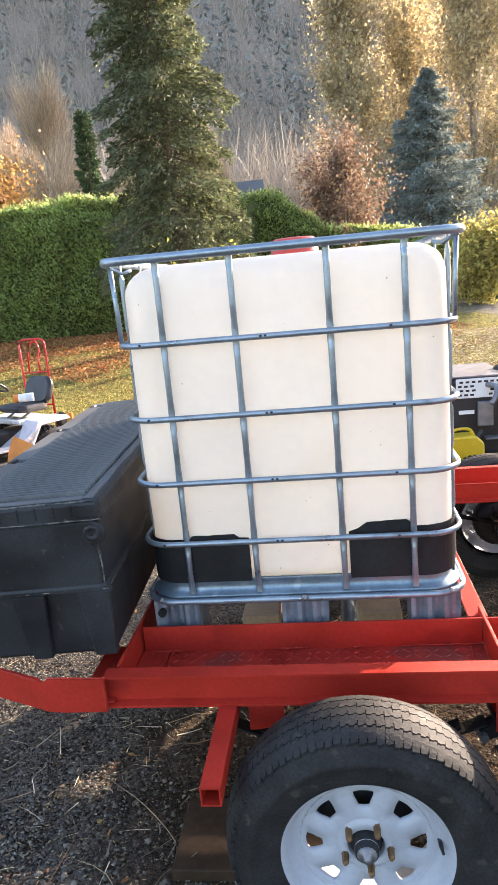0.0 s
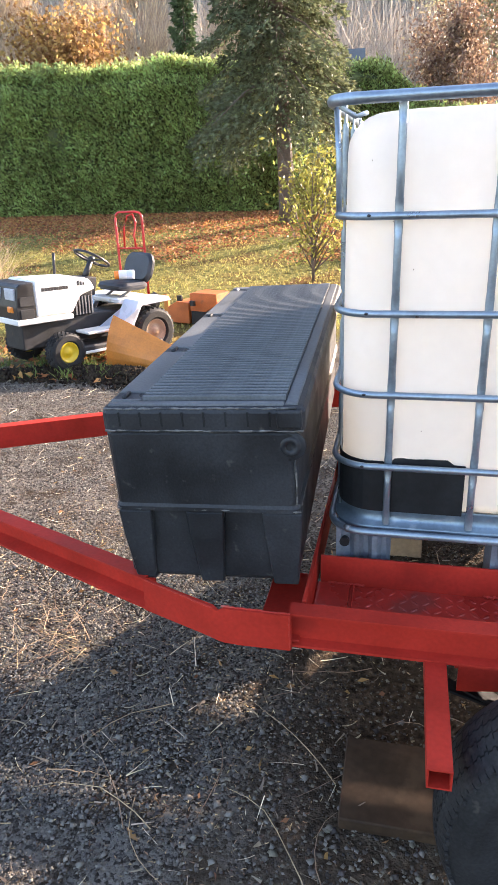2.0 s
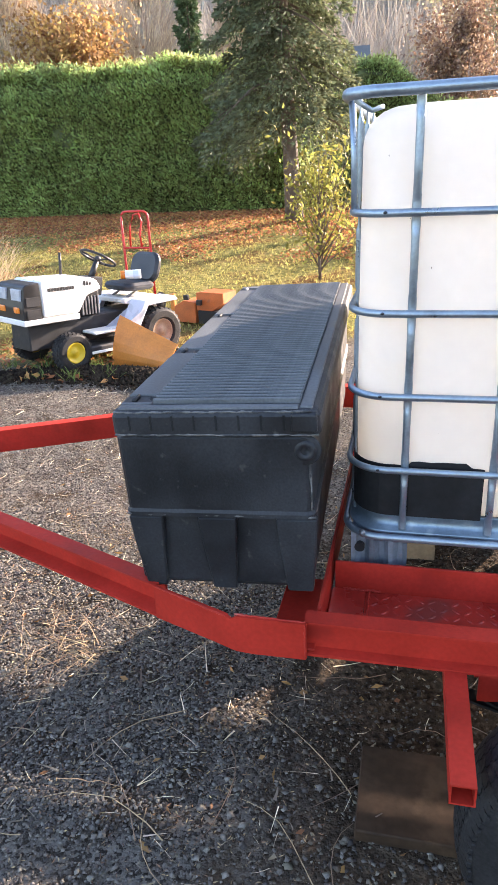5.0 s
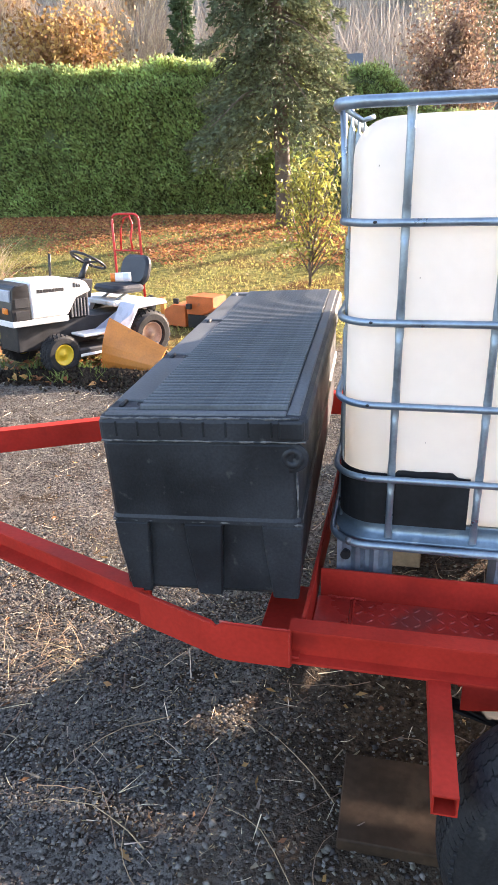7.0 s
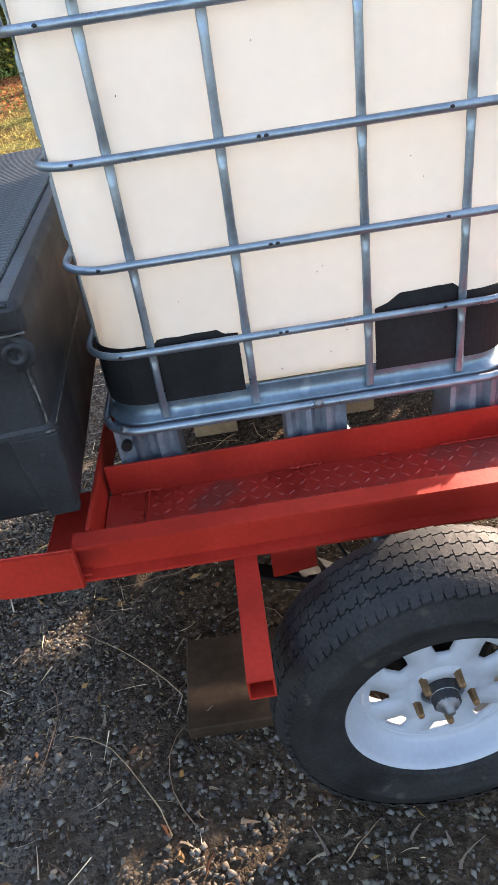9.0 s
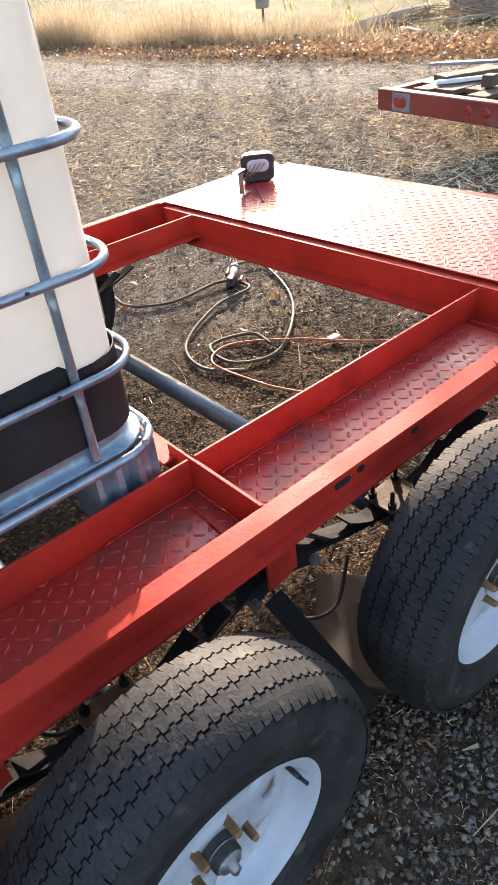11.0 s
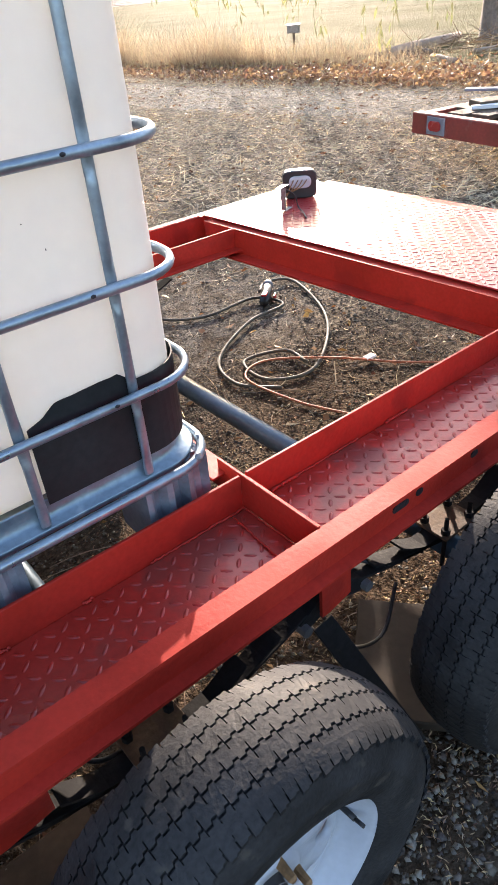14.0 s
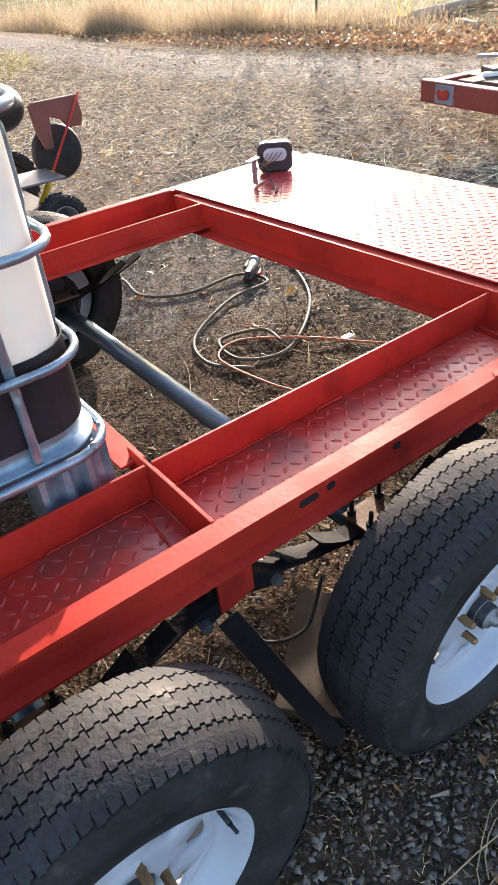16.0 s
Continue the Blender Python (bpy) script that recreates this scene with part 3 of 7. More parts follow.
def rim_mesh():
    bm = bmesh.new()
    # y grows inwards, away from the outer face
    lathe(bm, [(0.190, 0.055), (0.200, 0.012), (0.207, 0.0), (0.205, -0.004), (0.200, -0.003), (0.193, 0.005), (0.188, 0.020), (0.177, 0.043), (0.167, 0.053), (0.162, 0.049), (0.157, 0.050)], 64)
    lathe(bm, [(0.157, 0.050), (0.157, 0.062), (0.180, 0.09), (0.182, 0.15)], 64)
    n, S = 8, 16
    def disc_y(r):
        t = (r - 0.06) / (0.157 - 0.06)
        return 0.044 + 0.006 * t * t - 0.006 * math.sin(math.pi * min(max(t, 0), 1))
    for k in range(n):
        a0, a1 = (k + 0.5 + 10 / 45) * 2 * math.pi / n, (k + 1.5 + 10 / 45) * 2 * math.pi / n
        outer, hole = [], []
        for i in range(S):
            u = i / S * 4
            e, f = int(u), u - int(u)
            if e == 0:
                r, a = 0.072, a0 + (a1 - a0) * f
            elif e == 1:
                r, a = 0.072 + (0.157 - 0.072) * f, a1
            elif e == 2:
                r, a = 0.157, a1 + (a0 - a1) * f
            else:
                r, a = 0.157 + (0.072 - 0.157) * f, a0
            outer.append((r, a))
            t = 2 * math.pi * (i / S) - 3 * math.pi / 4
            am = 0.5 * (a0 + a1)
            dx, dr = math.cos(t), math.sin(t)
            sq = max(abs(dx), abs(dr)) ** 0.75
            rr = 0.1235 + 0.0205 * dr / sq
            width = 0.030 * (0.38 + 0.62 * (0.5 + 0.5 * dr))
            hole.append((rr, am + width * dx / sq / rr))
        for loop_a, loop_b, dy in ((outer, hole, 0.0),):
            A = [bm.verts.new((r * math.cos(a), disc_y(r), r * math.sin(a))) for r, a in loop_a]
            B = [bm.verts.new((r * math.cos(a), disc_y(r) + 0.002, r * math.sin(a))) for r, a in loop_b]
            C = [bm.verts.new((r * math.cos(a), disc_y(r) + 0.012, r * math.sin(a))) for r, a in loop_b]
            for i in range(S):
                j = (i + 1) % S
                bm.faces.new((A[i], A[j], B[j], B[i]))
                bm.faces.new((B[i], B[j], C[j], C[i]))
    lathe(bm, [(0.072, 0.0421), (0.068, 0.0425), (0.064, 0.036), (0.045, 0.034), (0.043, 0.040), (0.043, 0.07)], 48)
    bm.transform(Matrix.Diagonal((1.048, 1, 1.048, 1)))
    bmesh.ops.remove_doubles(bm, verts=bm.verts[:], dist=0.0006)
    bmesh.ops.recalc_face_normals(bm, faces=bm.faces[:])
    return mesh_of("rim", bm, WHITE_RIM, True)


(TYRE, TREAD), RIM = tyre_mesh(), rim_mesh()
bm = bmesh.new()
lathe(bm, [(0.0, -0.052), (0.022, -0.052), (0.029, -0.046), (0.030, -0.018), (0.040, -0.013), (0.041, 0.006), (0.046, 0.010), (0.046, 0.05)], 24)
HUB = mesh_of("hub", bm, IRON, True)
bm = bmesh.new()
lathe(bm, [(0.0, -0.070), (0.009, -0.069), (0.0105, -0.056), (0.021, -0.055), (0.0255, -0.049), (0.0255, -0.034), (0.0312, -0.030)], 16)
CAP = mesh_of("hub_cap", bm, GREY_STEEL, True)
bm = bmesh.new()
lathe(bm, [(0.0, -0.026), (0.006, -0.025), (0.0095, -0.020), (0.0105, 0.006), (0.0128, 0.024)], 6)
bm.transform(Matrix.Diagonal((0.85, 0.85, 0.85, 1)))
LUG = mesh_of("lug_nut", bm, BRASS)
bm = bmesh.new()
rod(bm, (0, 0.022, 0), (0, -0.010, 0.004), 0.0055, 8)
rod(bm, (0, -0.010, 0.004), (0, -0.030, 0.008), 0.004, 8)
VALVE = mesh_of("valve_stem", bm, SHEET_BLACK, True)


def wheel(x, y, spin, outward):
    """outward -1: outer face to -y, +1: to +y."""
    hold = pose(x - 0.5, y - 2.68, R_TYRE, 0, 0, 0 if outward < 0 else 180) @ pose(0, 0, 0, 0, spin, 0)
    rim = piece("wheel", RIM, trailer, hold)
    tagged(rim, "white eight-spoke steel trailer wheel")
    tyre = piece("tyre", TYRE, rim, pose(0, 0.076, 0))
    tagged(tyre, "dusty black trailer tyre with worn tread")
    tagged(piece("tread", TREAD, rim, pose(0, 0.076, 0)), kind="stuff")
    piece("hub", HUB, rim, pose(0, 0.054, 0))
    piece("hub_cap", CAP, rim, pose(0, 0.054, 0))
    for k in range(5):
        a = radians(72 * k)
        piece("lug_nut", LUG, rim, pose(0.060 * math.cos(a), 0.024, 0.060 * math.sin(a)))
    piece("valve_stem", VALVE, rim, pose(0.180 * math.cos(0.2), 0.030, 0.180 * math.sin(0.2)))


for x, spin in ((0.145, 10), (0.985, 200)):
    wheel(x, 1.480, spin, -1)
    wheel(x, 3.86, spin + 70, 1)


# ---- the liquid tote on the trailer ----
TX, TY0, TY1 = 0.0, 2.062, 3.222
tote = thing("liquid_tote", (0, 2.64, 0.675), label="white plastic liquid tote in a galvanised tube cage", category="tank")


def soft_box(bm, x0, x1, y0, y1, z0, z1, r_side, r_top, n=6, bulge=0.0):
    rings = []
    levels = [(z0 + r_top * 0.6 * (1 - math.cos(radians(90 * k / n))), r_top * 0.6 * (1 - math.sin(radians(90 * k / n)))) for k in range(n + 1)]
    for k in range(1, 12):
        levels.append((z0 + r_top * 0.6 + (z1 - z0 - r_top * 1.6) * k / 12, 0))
    levels += [(z1 - r_top * (1 - math.sin(radians(90 * k / n))), r_top * (1 - math.cos(radians(90 * k / n)))) for k in range(n + 1)]
    for z, ins in levels:
        b = bulge * math.sin(math.pi * (z - z0) / (z1 - z0))
        rings.append([bm.verts.new((x, y, z)) for x, y in round_rect(x0 + ins - b, x1 - ins + b, y0 + ins - b, y1 - ins + b, r_side, 8)])
    for A, B in zip(rings, rings[1:]):
        m = len(A)
        for k in range(m):
            bm.faces.new((A[k], A[(k + 1) % m], B[(k + 1) % m], B[k]))
    bm.faces.new(rings[0][::-1])
    bm.faces.new(rings[-1])


bm = bmesh.new()
soft_box(bm, -0.478, 0.478, TY0 + 0.012, TY1 - 0.012, 0.815, 1.815, 0.10, 0.085, bulge=0.004)
bottle = part("bottle", bm, MILKY, tote, "milky translucent white plastic bottle", local=False, smooth=True)
RED_CAP = material("red_cap_plastic", (0.55, 0.06, 0.04), 0.4, var=0.08, scale=9, fine=60, bump=0.05)
bm = bmesh.new()
lathe(bm, [(0.0, 0.05), (0.07, 0.05), (0.082, 0.042), (0.085, 0.03), (0.085, 0.0), (0.095, -0.004), (0.095, -0.03)], 28, 'z')
bm.transform(Matrix.Translation((0.03, 2.64, 1.834)))
cap = part("filler_cap", bm, RED_CAP, tote, "red screw cap", local=False, smooth=True)

TUBE_Z = (1.590, 1.366, 1.162, 0.965)
VERT_X = (-0.351, -0.136, 0.137, 0.350)


def ring_tube(z, r, flat, out=0.0, rad=0.10):
    pts = [(x, y, z) for x, y in round_rect(-0.498 - out, 0.498 + out, TY0 - 0.020 - out, TY1 + 0.020 + out, rad, 8)]
    bm = bmesh.new()
    sweep(bm, pts, r, 10, closed=True, flat=flat)
    return bm


for z in TUBE_Z:
    part("cage_ring", ring_tube(z, 0.0092, 0.85), GALV, tote, local=False, smooth=True)
bm = ring_tube(1.833, 0.0130, 0.9, 0.012, 0.07)
part("top_rail", bm, GALV, tote, local=False, smooth=True)


def upright(x, y, nx, ny):
    """A cage tube, pinched flat where it crosses each ring."""
    pts, rad = [], []
    stops = [(1.83, 1)] + [(z, 1) for z in TUBE_Z] + [(0.79, 1)]
    zs = []
    for (za, _), (zb, _) in zip(stops, stops[1:]):
        zs += [(za, 0.0050), (za - 0.012, 0.0042), (za - 0.020, 0.0036), (za - 0.034, 0.0044), (za - 0.042, 0.0090), (za - 0.052, 0.0098), (0.5 * (za + zb), 0.0096), (zb + 0.045, 0.0096), (zb + 0.034, 0.0048), (zb + 0.018, 0.0040)]
    zs.append((0.79, 0.0062))
    for z, r in zs:
        pts.append((x, y, z))
        rad.append(r)
    bm = bmesh.new()
    rings = []
    for p, r in zip(pts, rad):
        ring = []
        for k in range(10):
            a = k * 2 * math.pi / 10
            u, v = 0.0092 * math.cos(a) * (0.0096 / r) ** 0.10, r * 0.85 * math.sin(a)
            ring.append(bm.verts.new((p[0] + u * abs(ny) + v * abs(nx), p[1] + u * abs(nx) + v * abs(ny), p[2])))
        rings.append(ring)
    for A, B in zip(rings, rings[1:]):
        for k in range(10):
            bm.faces.new((A[k], A[(k + 1) % 10], B[(k + 1) % 10], B[k]))
    bmesh.ops.recalc_face_normals(bm, faces=bm.faces[:])
    return bm


for x in VERT_X:
    for y in (TY0 - 0.006, TY1 + 0.006):
        part("cage_upright", upright(x, y, 0, 1), GALV, tote, local=False, smooth=True)
for y in (2.17, 2.40, 2.64, 2.88, 3.11):
    for x in (-0.485, 0.485):
        part("cage_upright", upright(x, y, 1, 0), GALV, tote, local=False, smooth=True)
# corner stays below the top rail
for sx in (-1, 1):
    for y in (TY0 - 0.012, TY1 + 0.012):
        bm = bmesh.new()
        yo = 0.06 if y < 2.5 else -0.06
        sweep(bm, [(sx * 0.500, y + yo, 1.83), (sx * 0.494, y + yo, 1.70), (sx * 0.492, y + yo, 1.59)], 0.0075, 8)
        part("corner_stay", bm, GALV, tote, local=False, smooth=True)
        bm = bmesh.new()
        sweep(bm, [(sx * 0.49, y + yo * 0.3, 1.822), (sx * 0.455, y + yo * 0.5, 1.800), (sx * 0.43, y + yo * 0.7, 1.808)], 0.006, 6)
        part("hold_down_clip", bm, GALV, tote, local=False, smooth=True)
# crimps on the rings and bolts
bm = bmesh.new()
bmesh.ops.create_icosphere(bm, subdivisions=1, radius=0.006)
DIMPLE = mesh_of("crimp", bm, IRON, True)
for z in TUBE_Z:
    for x in (-0.062, -0.048, -0.418, 0.305):
        piece("crimp", DIMPLE, tote, Matrix.Translation((x, TY0 - 0.0275 - 2.64, z + 0.002 - 0.675)) @ Matrix.Diagonal((0.9, 0.35, 0.6, 1)))
bm = bmesh.new()
bmesh.ops.create_icosphere(bm, subdivisions=1, radius=0.0015)
SPECK = mesh_of("dirt_speck", bm, IRON)
rng = random.Random(77)
for k in range(20):
    sx_, sz_ = rng.uniform(-0.44, 0.44), rng.uniform(1.0, 1.74)
    if k > 14:
        sx_, sz_ = rng.gauss(0.03, 0.05), rng.uniform(0.85, 0.94)
    piece("dirt_speck", SPECK, bottle, Matrix.Translation((sx_, TY0 + 0.0078 - 2.64, sz_ - 0.675)) @ Matrix.Diagonal((rng.uniform(0.4, 1.2), 0.3, rng.uniform(0.5, 1.6), 1)))
# base pan, frame and feet
bm = bmesh.new()
rings = []
for z, ins in ((0.770, 0.004), (0.782, 0.0), (0.7835, 0.002), (0.790, 0.014), (0.797, 0.019), (0.808, 0.0205), (0.822, 0.020), (0.829, 0.016), (0.832, 0.017), (0.832, 0.021), (0.80, 0.026)):
    rings.append([bm.verts.new((x, y, z)) for x, y in round_rect(-0.496 + ins, 0.496 - ins, TY0 - 0.010 + ins, TY1 + 0.010 - ins, 0.10, 8)])
for A, B in zip(rings, rings[1:]):
    for k in range(len(A)):
        bm.faces.new((A[k], A[(k + 1) % len(A)], B[(k + 1) % len(A)], B[k]))
bm.faces.new(rings[-1])
part("base_pan", bm, PAN_STEEL, tote, "galvanised steel base pan", local=False, smooth=True)
part("base_ring", ring_tube(0.772, 0.0105, 0.9, 0.006, 0.10), GALV, tote, local=False, smooth=True)
bm = bmesh.new()
lathe(bm, [(0.0, -0.006), (0.004, -0.006), (0.0045, -0.003), (0.010, -0.0025), (0.012, 0.0), (0.012, 0.004)], 12)
BOLT = mesh_of("frame_bolt", bm, GREY_STEEL, True)
for x, y, turn in ((0.008, TY0 - 0.034, 0), (-0.455, TY0 - 0.018, -30), (0.455, TY0 - 0.018, 30), (-0.495, TY0 + 0.04, -70), (0.495, TY0 + 0.04, 70)):
    piece("frame_bolt", BOLT, tote, Matrix.Translation((x, y - 2.64, 0.775 - 0.675)) @ Matrix.Rotation(radians(turn), 4, 'Z'))


def foot(x0, x1, y0, y1):
    bm = bmesh.new()
    n = 13
    prof = []
    for k in range(n):
        u = k / (n - 1)
        prof.append((x0 + (x1 - x0) * u, (0, 0, 0.016, 0.020, 0.004, 0, 0.022, 0.022, 0, 0.004, 0.020, 0.016, 0)[k]))
    out = [(x, y0 + d) for x, d in prof] + [(x1, y1), (x0, y1)]
    prism(bm, out, 0.588, 0.768, axis=2)
    return bm


for x0, x1 in ((-0.485, -0.335), (-0.07, 0.078), (0.335, 0.485)):
    for y0, y1 in ((TY0, TY0 + 0.13), (2.58, 2.70), (TY1 - 0.13, TY1)):
        part("foot", foot(x0, x1, y0, y1), GALV_FOOT, tote, "dull galvanised folded foot", local=False)
for y in (TY0 + 0.004, 2.62, TY1 - 0.044):
    part("runner", block((-0.485, y, 0.574), (0.485, y + 0.040, 0.5875), 0.003), GALV_FOOT, tote, "dull galvanised runner under the feet", local=False)
bm = bmesh.new()
rod(bm, (-0.462, TY0 - 0.004, 0.722), (-0.462, TY0 + 0.01, 0.722), 0.014, 12)
part("bolt_hole", bm, IRON, tote, local=False)


# black sheet guards at the lower corners
def guard(x0, x1, z0, tops, flip):
    bm = bmesh.new()
    path = []
    n = 40
    for k in range(n + 1):
        x = x0 + (x1 - x0) * k / n
        path.append((x, TY0 + 0.001))
    if flip < 0:
        corner = [(-0.488 + 0.105 * (1 - math.cos(t)) , TY0 + 0.001 + 0.105 * (1 - math.sin(t))) for t in [radians(90 * k / 10) for k in range(11)]]
        path = [(-0.488, TY0 + 0.30)] + corner + [p for p in path if p[0] > -0.375]
    else:
        corner = [(0.488 - 0.105 * (1 - math.cos(t)), TY0 + 0.001 + 0.105 * (1 - math.sin(t))) for t in [radians(90 * k / 10) for k in range(11)]]
        path = [(0.488, TY0 + 0.30)] + corner + [p for p in reversed(path) if p[0] < 0.375]
    rings = [[], [], [], []]
    m = len(path)
    for i, (x, y) in enumerate(path):
        z = np.interp(x, [t[0] for t in tops], [t[1] for t in tops]) + 0.002 * noise.noise(Vector((x * 30, flip, 0)))
        a_, b_ = Vector(path[max(i - 1, 0)]), Vector(path[min(i + 1, m - 1)])
        d = (b_ - a_).normalized()
        inward = Vector((-d.y, d.x))
        if inward.dot(Vector((-x, 2.64 - y))) < 0:
            inward = -inward
        xi, yi = x + inward.x * 0.0022, y + inward.y * 0.0022
        for ring, p in zip(rings, ((x, y, z0), (x, y, z), (xi, yi, z), (xi, yi, z0))):
            ring.append(bm.verts.new(p))
    for k in range(m - 1):
        for A, B in zip(rings, rings[1:] + rings[:1]):
            bm.faces.new((A[k], A[k + 1], B[k + 1], B[k]))
    for k in (0, m - 1):
        bm.faces.new([r[k] for r in rings])
    bmesh.ops.recalc_face_normals(bm, faces=bm.faces[:])
    return bm


part("corner_guard", guard(-0.38, -0.155, 0.825, [(-0.5, 0.972), (-0.345, 0.972), (-0.335, 0.982), (-0.20, 0.984), (-0.185, 0.972), (-0.155, 0.970)], -1), GUARD, tote, "black sheet corner guard", local=False)
part("corner_guard", guard(0.155, 0.38, 0.822, [(0.155, 0.975), (0.185, 0.985), (0.21, 1.003), (0.33, 1.008), (0.345, 0.995), (0.355, 0.985), (0.5, 0.985)], 1), GUARD, tote, "black sheet corner guard with a ragged edge", local=False)


# ---- the black job box on the drawbar ----
box_thing = thing("storage_chest", (-0.78, 2.65, 0.69), label="black moulded plastic storage chest with a ribbed lid on the drawbar", category="storage chest")
BX0, BX1, BY0, BY1 = -1.022, -0.545, 1.862, 3.46
bm = bmesh.new()
rings = []
for z, il, ix, iy in ((0.690, 0.000, 0.036, 0.036), (0.700, -0.012, 0.026, 0.030), (0.830, -0.014, 0.022, 0.026), (0.896, -0.012, 0.018, 0.022), (0.907, -0.016, 0.010, -0.002), (0.918, -0.016, 0.010, -0.002), (0.926, -0.012, 0.016, 0.002), (1.118, -0.012, 0.012, -0.004), (1.124, -0.008, 0.016, 0.000)):
    rings.append([bm.verts.new((x, y, z)) for x, y in round_rect(BX0 + il, BX1 - ix, BY0 + iy, BY1 - iy, 0.022, 4)])
for A, B in zip(rings, rings[1:]):
    for k in range(len(A)):
        bm.faces.new((A[k], A[(k + 1) % len(A)], B[(k + 1) % len(A)], B[k]))
bm.faces.new(rings[0][::-1])
bm.faces.new(rings[-1])
body = part("body", bm, BLACK_PLASTIC, box_thing, local=False, smooth=False)
# raised ribs that leave recessed panels low on the end
for x0, x1 in ((-1.024, -0.950), (-0.842, -0.760), (-0.645, -0.560)):
    bm = bmesh.new()
    lo = [(x0 + 0.01, 0.684, 1.880), (x0 - 0.003, 0.83, 1.864), (x0 - 0.008, 0.904, 1.862), (x1 + 0.008, 0.904, 1.862), (x1 + 0.003, 0.83, 1.864), (x1 - 0.01, 0.684, 1.880)]
    front = [bm.verts.new((x, y, z)) for x, z, y in lo]
    back = [bm.verts.new((x, y + 0.03, z)) for x, z, y in lo]
    bm.faces.new((front[0], front[1], front[4], front[5]))
    bm.faces.new((front[1], front[2], front[3], front[4]))
    for k in range(6):
        bm.faces.new((front[k], front[(k + 1) % 6], back[(k + 1) % 6], back[k]))
    bmesh.ops.recalc_face_normals(bm, faces=bm.faces[:])
    bmesh.ops.bevel(bm, geom=[e for e in bm.edges if len(e.link_faces) == 2], offset=0.004, segments=1, affect='EDGES', profile=0.5)
    part("moulded_rib", bm, BLACK_PLASTIC, body, local=False)
# lid
bm = bmesh.new()
rings = []
for z, i in ((1.130, 0.004), (1.128, -0.008), (1.134, -0.012), (1.176, -0.012), (1.188, -0.006), (1.192, 0.004), (1.192, 0.06), (1.187, 0.065)):
    rings.append([bm.verts.new((x, y, z)) for x, y in round_rect(BX0 + i, BX1 - i, BY0 + i, BY1 - i, 0.02, 4)])
for A, B in zip(rings, rings[1:]):
    for k in range(len(A)):
        bm.faces.new((A[k], A[(k + 1) % len(A)], B[(k + 1) % len(A)], B[k]))
bm.faces.new(rings[0][::-1])
bm.faces.new(rings[-1])
# shell in the body's black, so groove shade between the paler ribs is colour
lid = part("lid", bm, BLACK_PLASTIC, box_thing, "dusty ribbed black lid", local=False)
# ribs across the lid
n = 66
y0, y1 = BY0 + 0.030, BY1 - 0.028
step = (y1 - y0) / n
bm = bmesh.new()
prism(bm, [(-step * 0.27, 0), (-step * 0.23, 0.0135), (-step * 0.13, 0.0160), (step * 0.13, 0.0160), (step * 0.23, 0.0135), (step * 0.27, 0)], BX0 + 0.084, BX1 - 0.038, axis=0)
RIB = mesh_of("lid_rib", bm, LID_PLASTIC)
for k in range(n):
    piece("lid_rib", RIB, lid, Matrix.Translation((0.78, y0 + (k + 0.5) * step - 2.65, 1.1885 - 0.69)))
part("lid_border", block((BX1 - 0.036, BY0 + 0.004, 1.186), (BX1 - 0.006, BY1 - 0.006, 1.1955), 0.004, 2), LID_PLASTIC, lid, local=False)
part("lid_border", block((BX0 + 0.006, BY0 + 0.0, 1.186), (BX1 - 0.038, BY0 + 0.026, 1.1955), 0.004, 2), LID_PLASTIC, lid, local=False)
# end grooves, latch corner, lock and hinges
for k in range(8):
    bm = bmesh.new()
    x = -0.99 + 0.053 * k
    hexa(bm, (x, BY0 - 0.0135, 1.142), (x + 0.006, BY0 - 0.008, 1.180), 0.001)
    part("lid_groove", bm, GUARD, lid, local=False)
bm = block((-0.600, BY0 - 0.018, 1.138), (-0.540, BY0 + 0.01, 1.184), 0.006, 2)
part("corner_bumper", bm, BLACK_PLASTIC, lid, local=False)
bm = bmesh.new()
lathe(bm, [(0.0, 0.006), (0.010, 0.006), (0.011, 0.0), (0.022, -0.001), (0.026, 0.004), (0.028, 0.006), (0.036, 0.004), (0.038, 0.010)], 24)
bm.transform(Matrix.Translation((-0.572, BY0 - 0.006, 1.088)))
part("lock_boss", bm, BLACK_PLASTIC, body, local=False, smooth=True)
# hinge side: a flat border broken by four dark hinge pockets
NOTCH = (1.905, 2.345, 2.83, 3.36)
edges = [BY0 + 0.028] + [v for y in NOTCH for v in (y, y + 0.052)] + [BY1 - 0.006]
for a, b in zip(edges[::2], edges[1::2]):
    if b - a > 0.01:
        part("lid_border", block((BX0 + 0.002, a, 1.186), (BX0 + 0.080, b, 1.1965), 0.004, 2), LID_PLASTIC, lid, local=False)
for y in NOTCH:
    bm = bmesh.new()
    hexa(bm, (BX0 + 0.010, y + 0.002, 1.188), (BX0 + 0.074, y + 0.050, 1.1905), 0.0005)
    pocket = part("hinge_pocket", bm, GUARD, lid, "dark moulded hinge pocket", local=False)
    bm = bmesh.new()
    rod(bm, (BX0 + 0.030, y + 0.006, 1.196), (BX0 + 0.030, y + 0.046, 1.196), 0.0055, 8)
    part("hinge_pin", bm, GREY_STEEL if y > 3 else BLACK_PLASTIC, pocket, local=False, smooth=True)
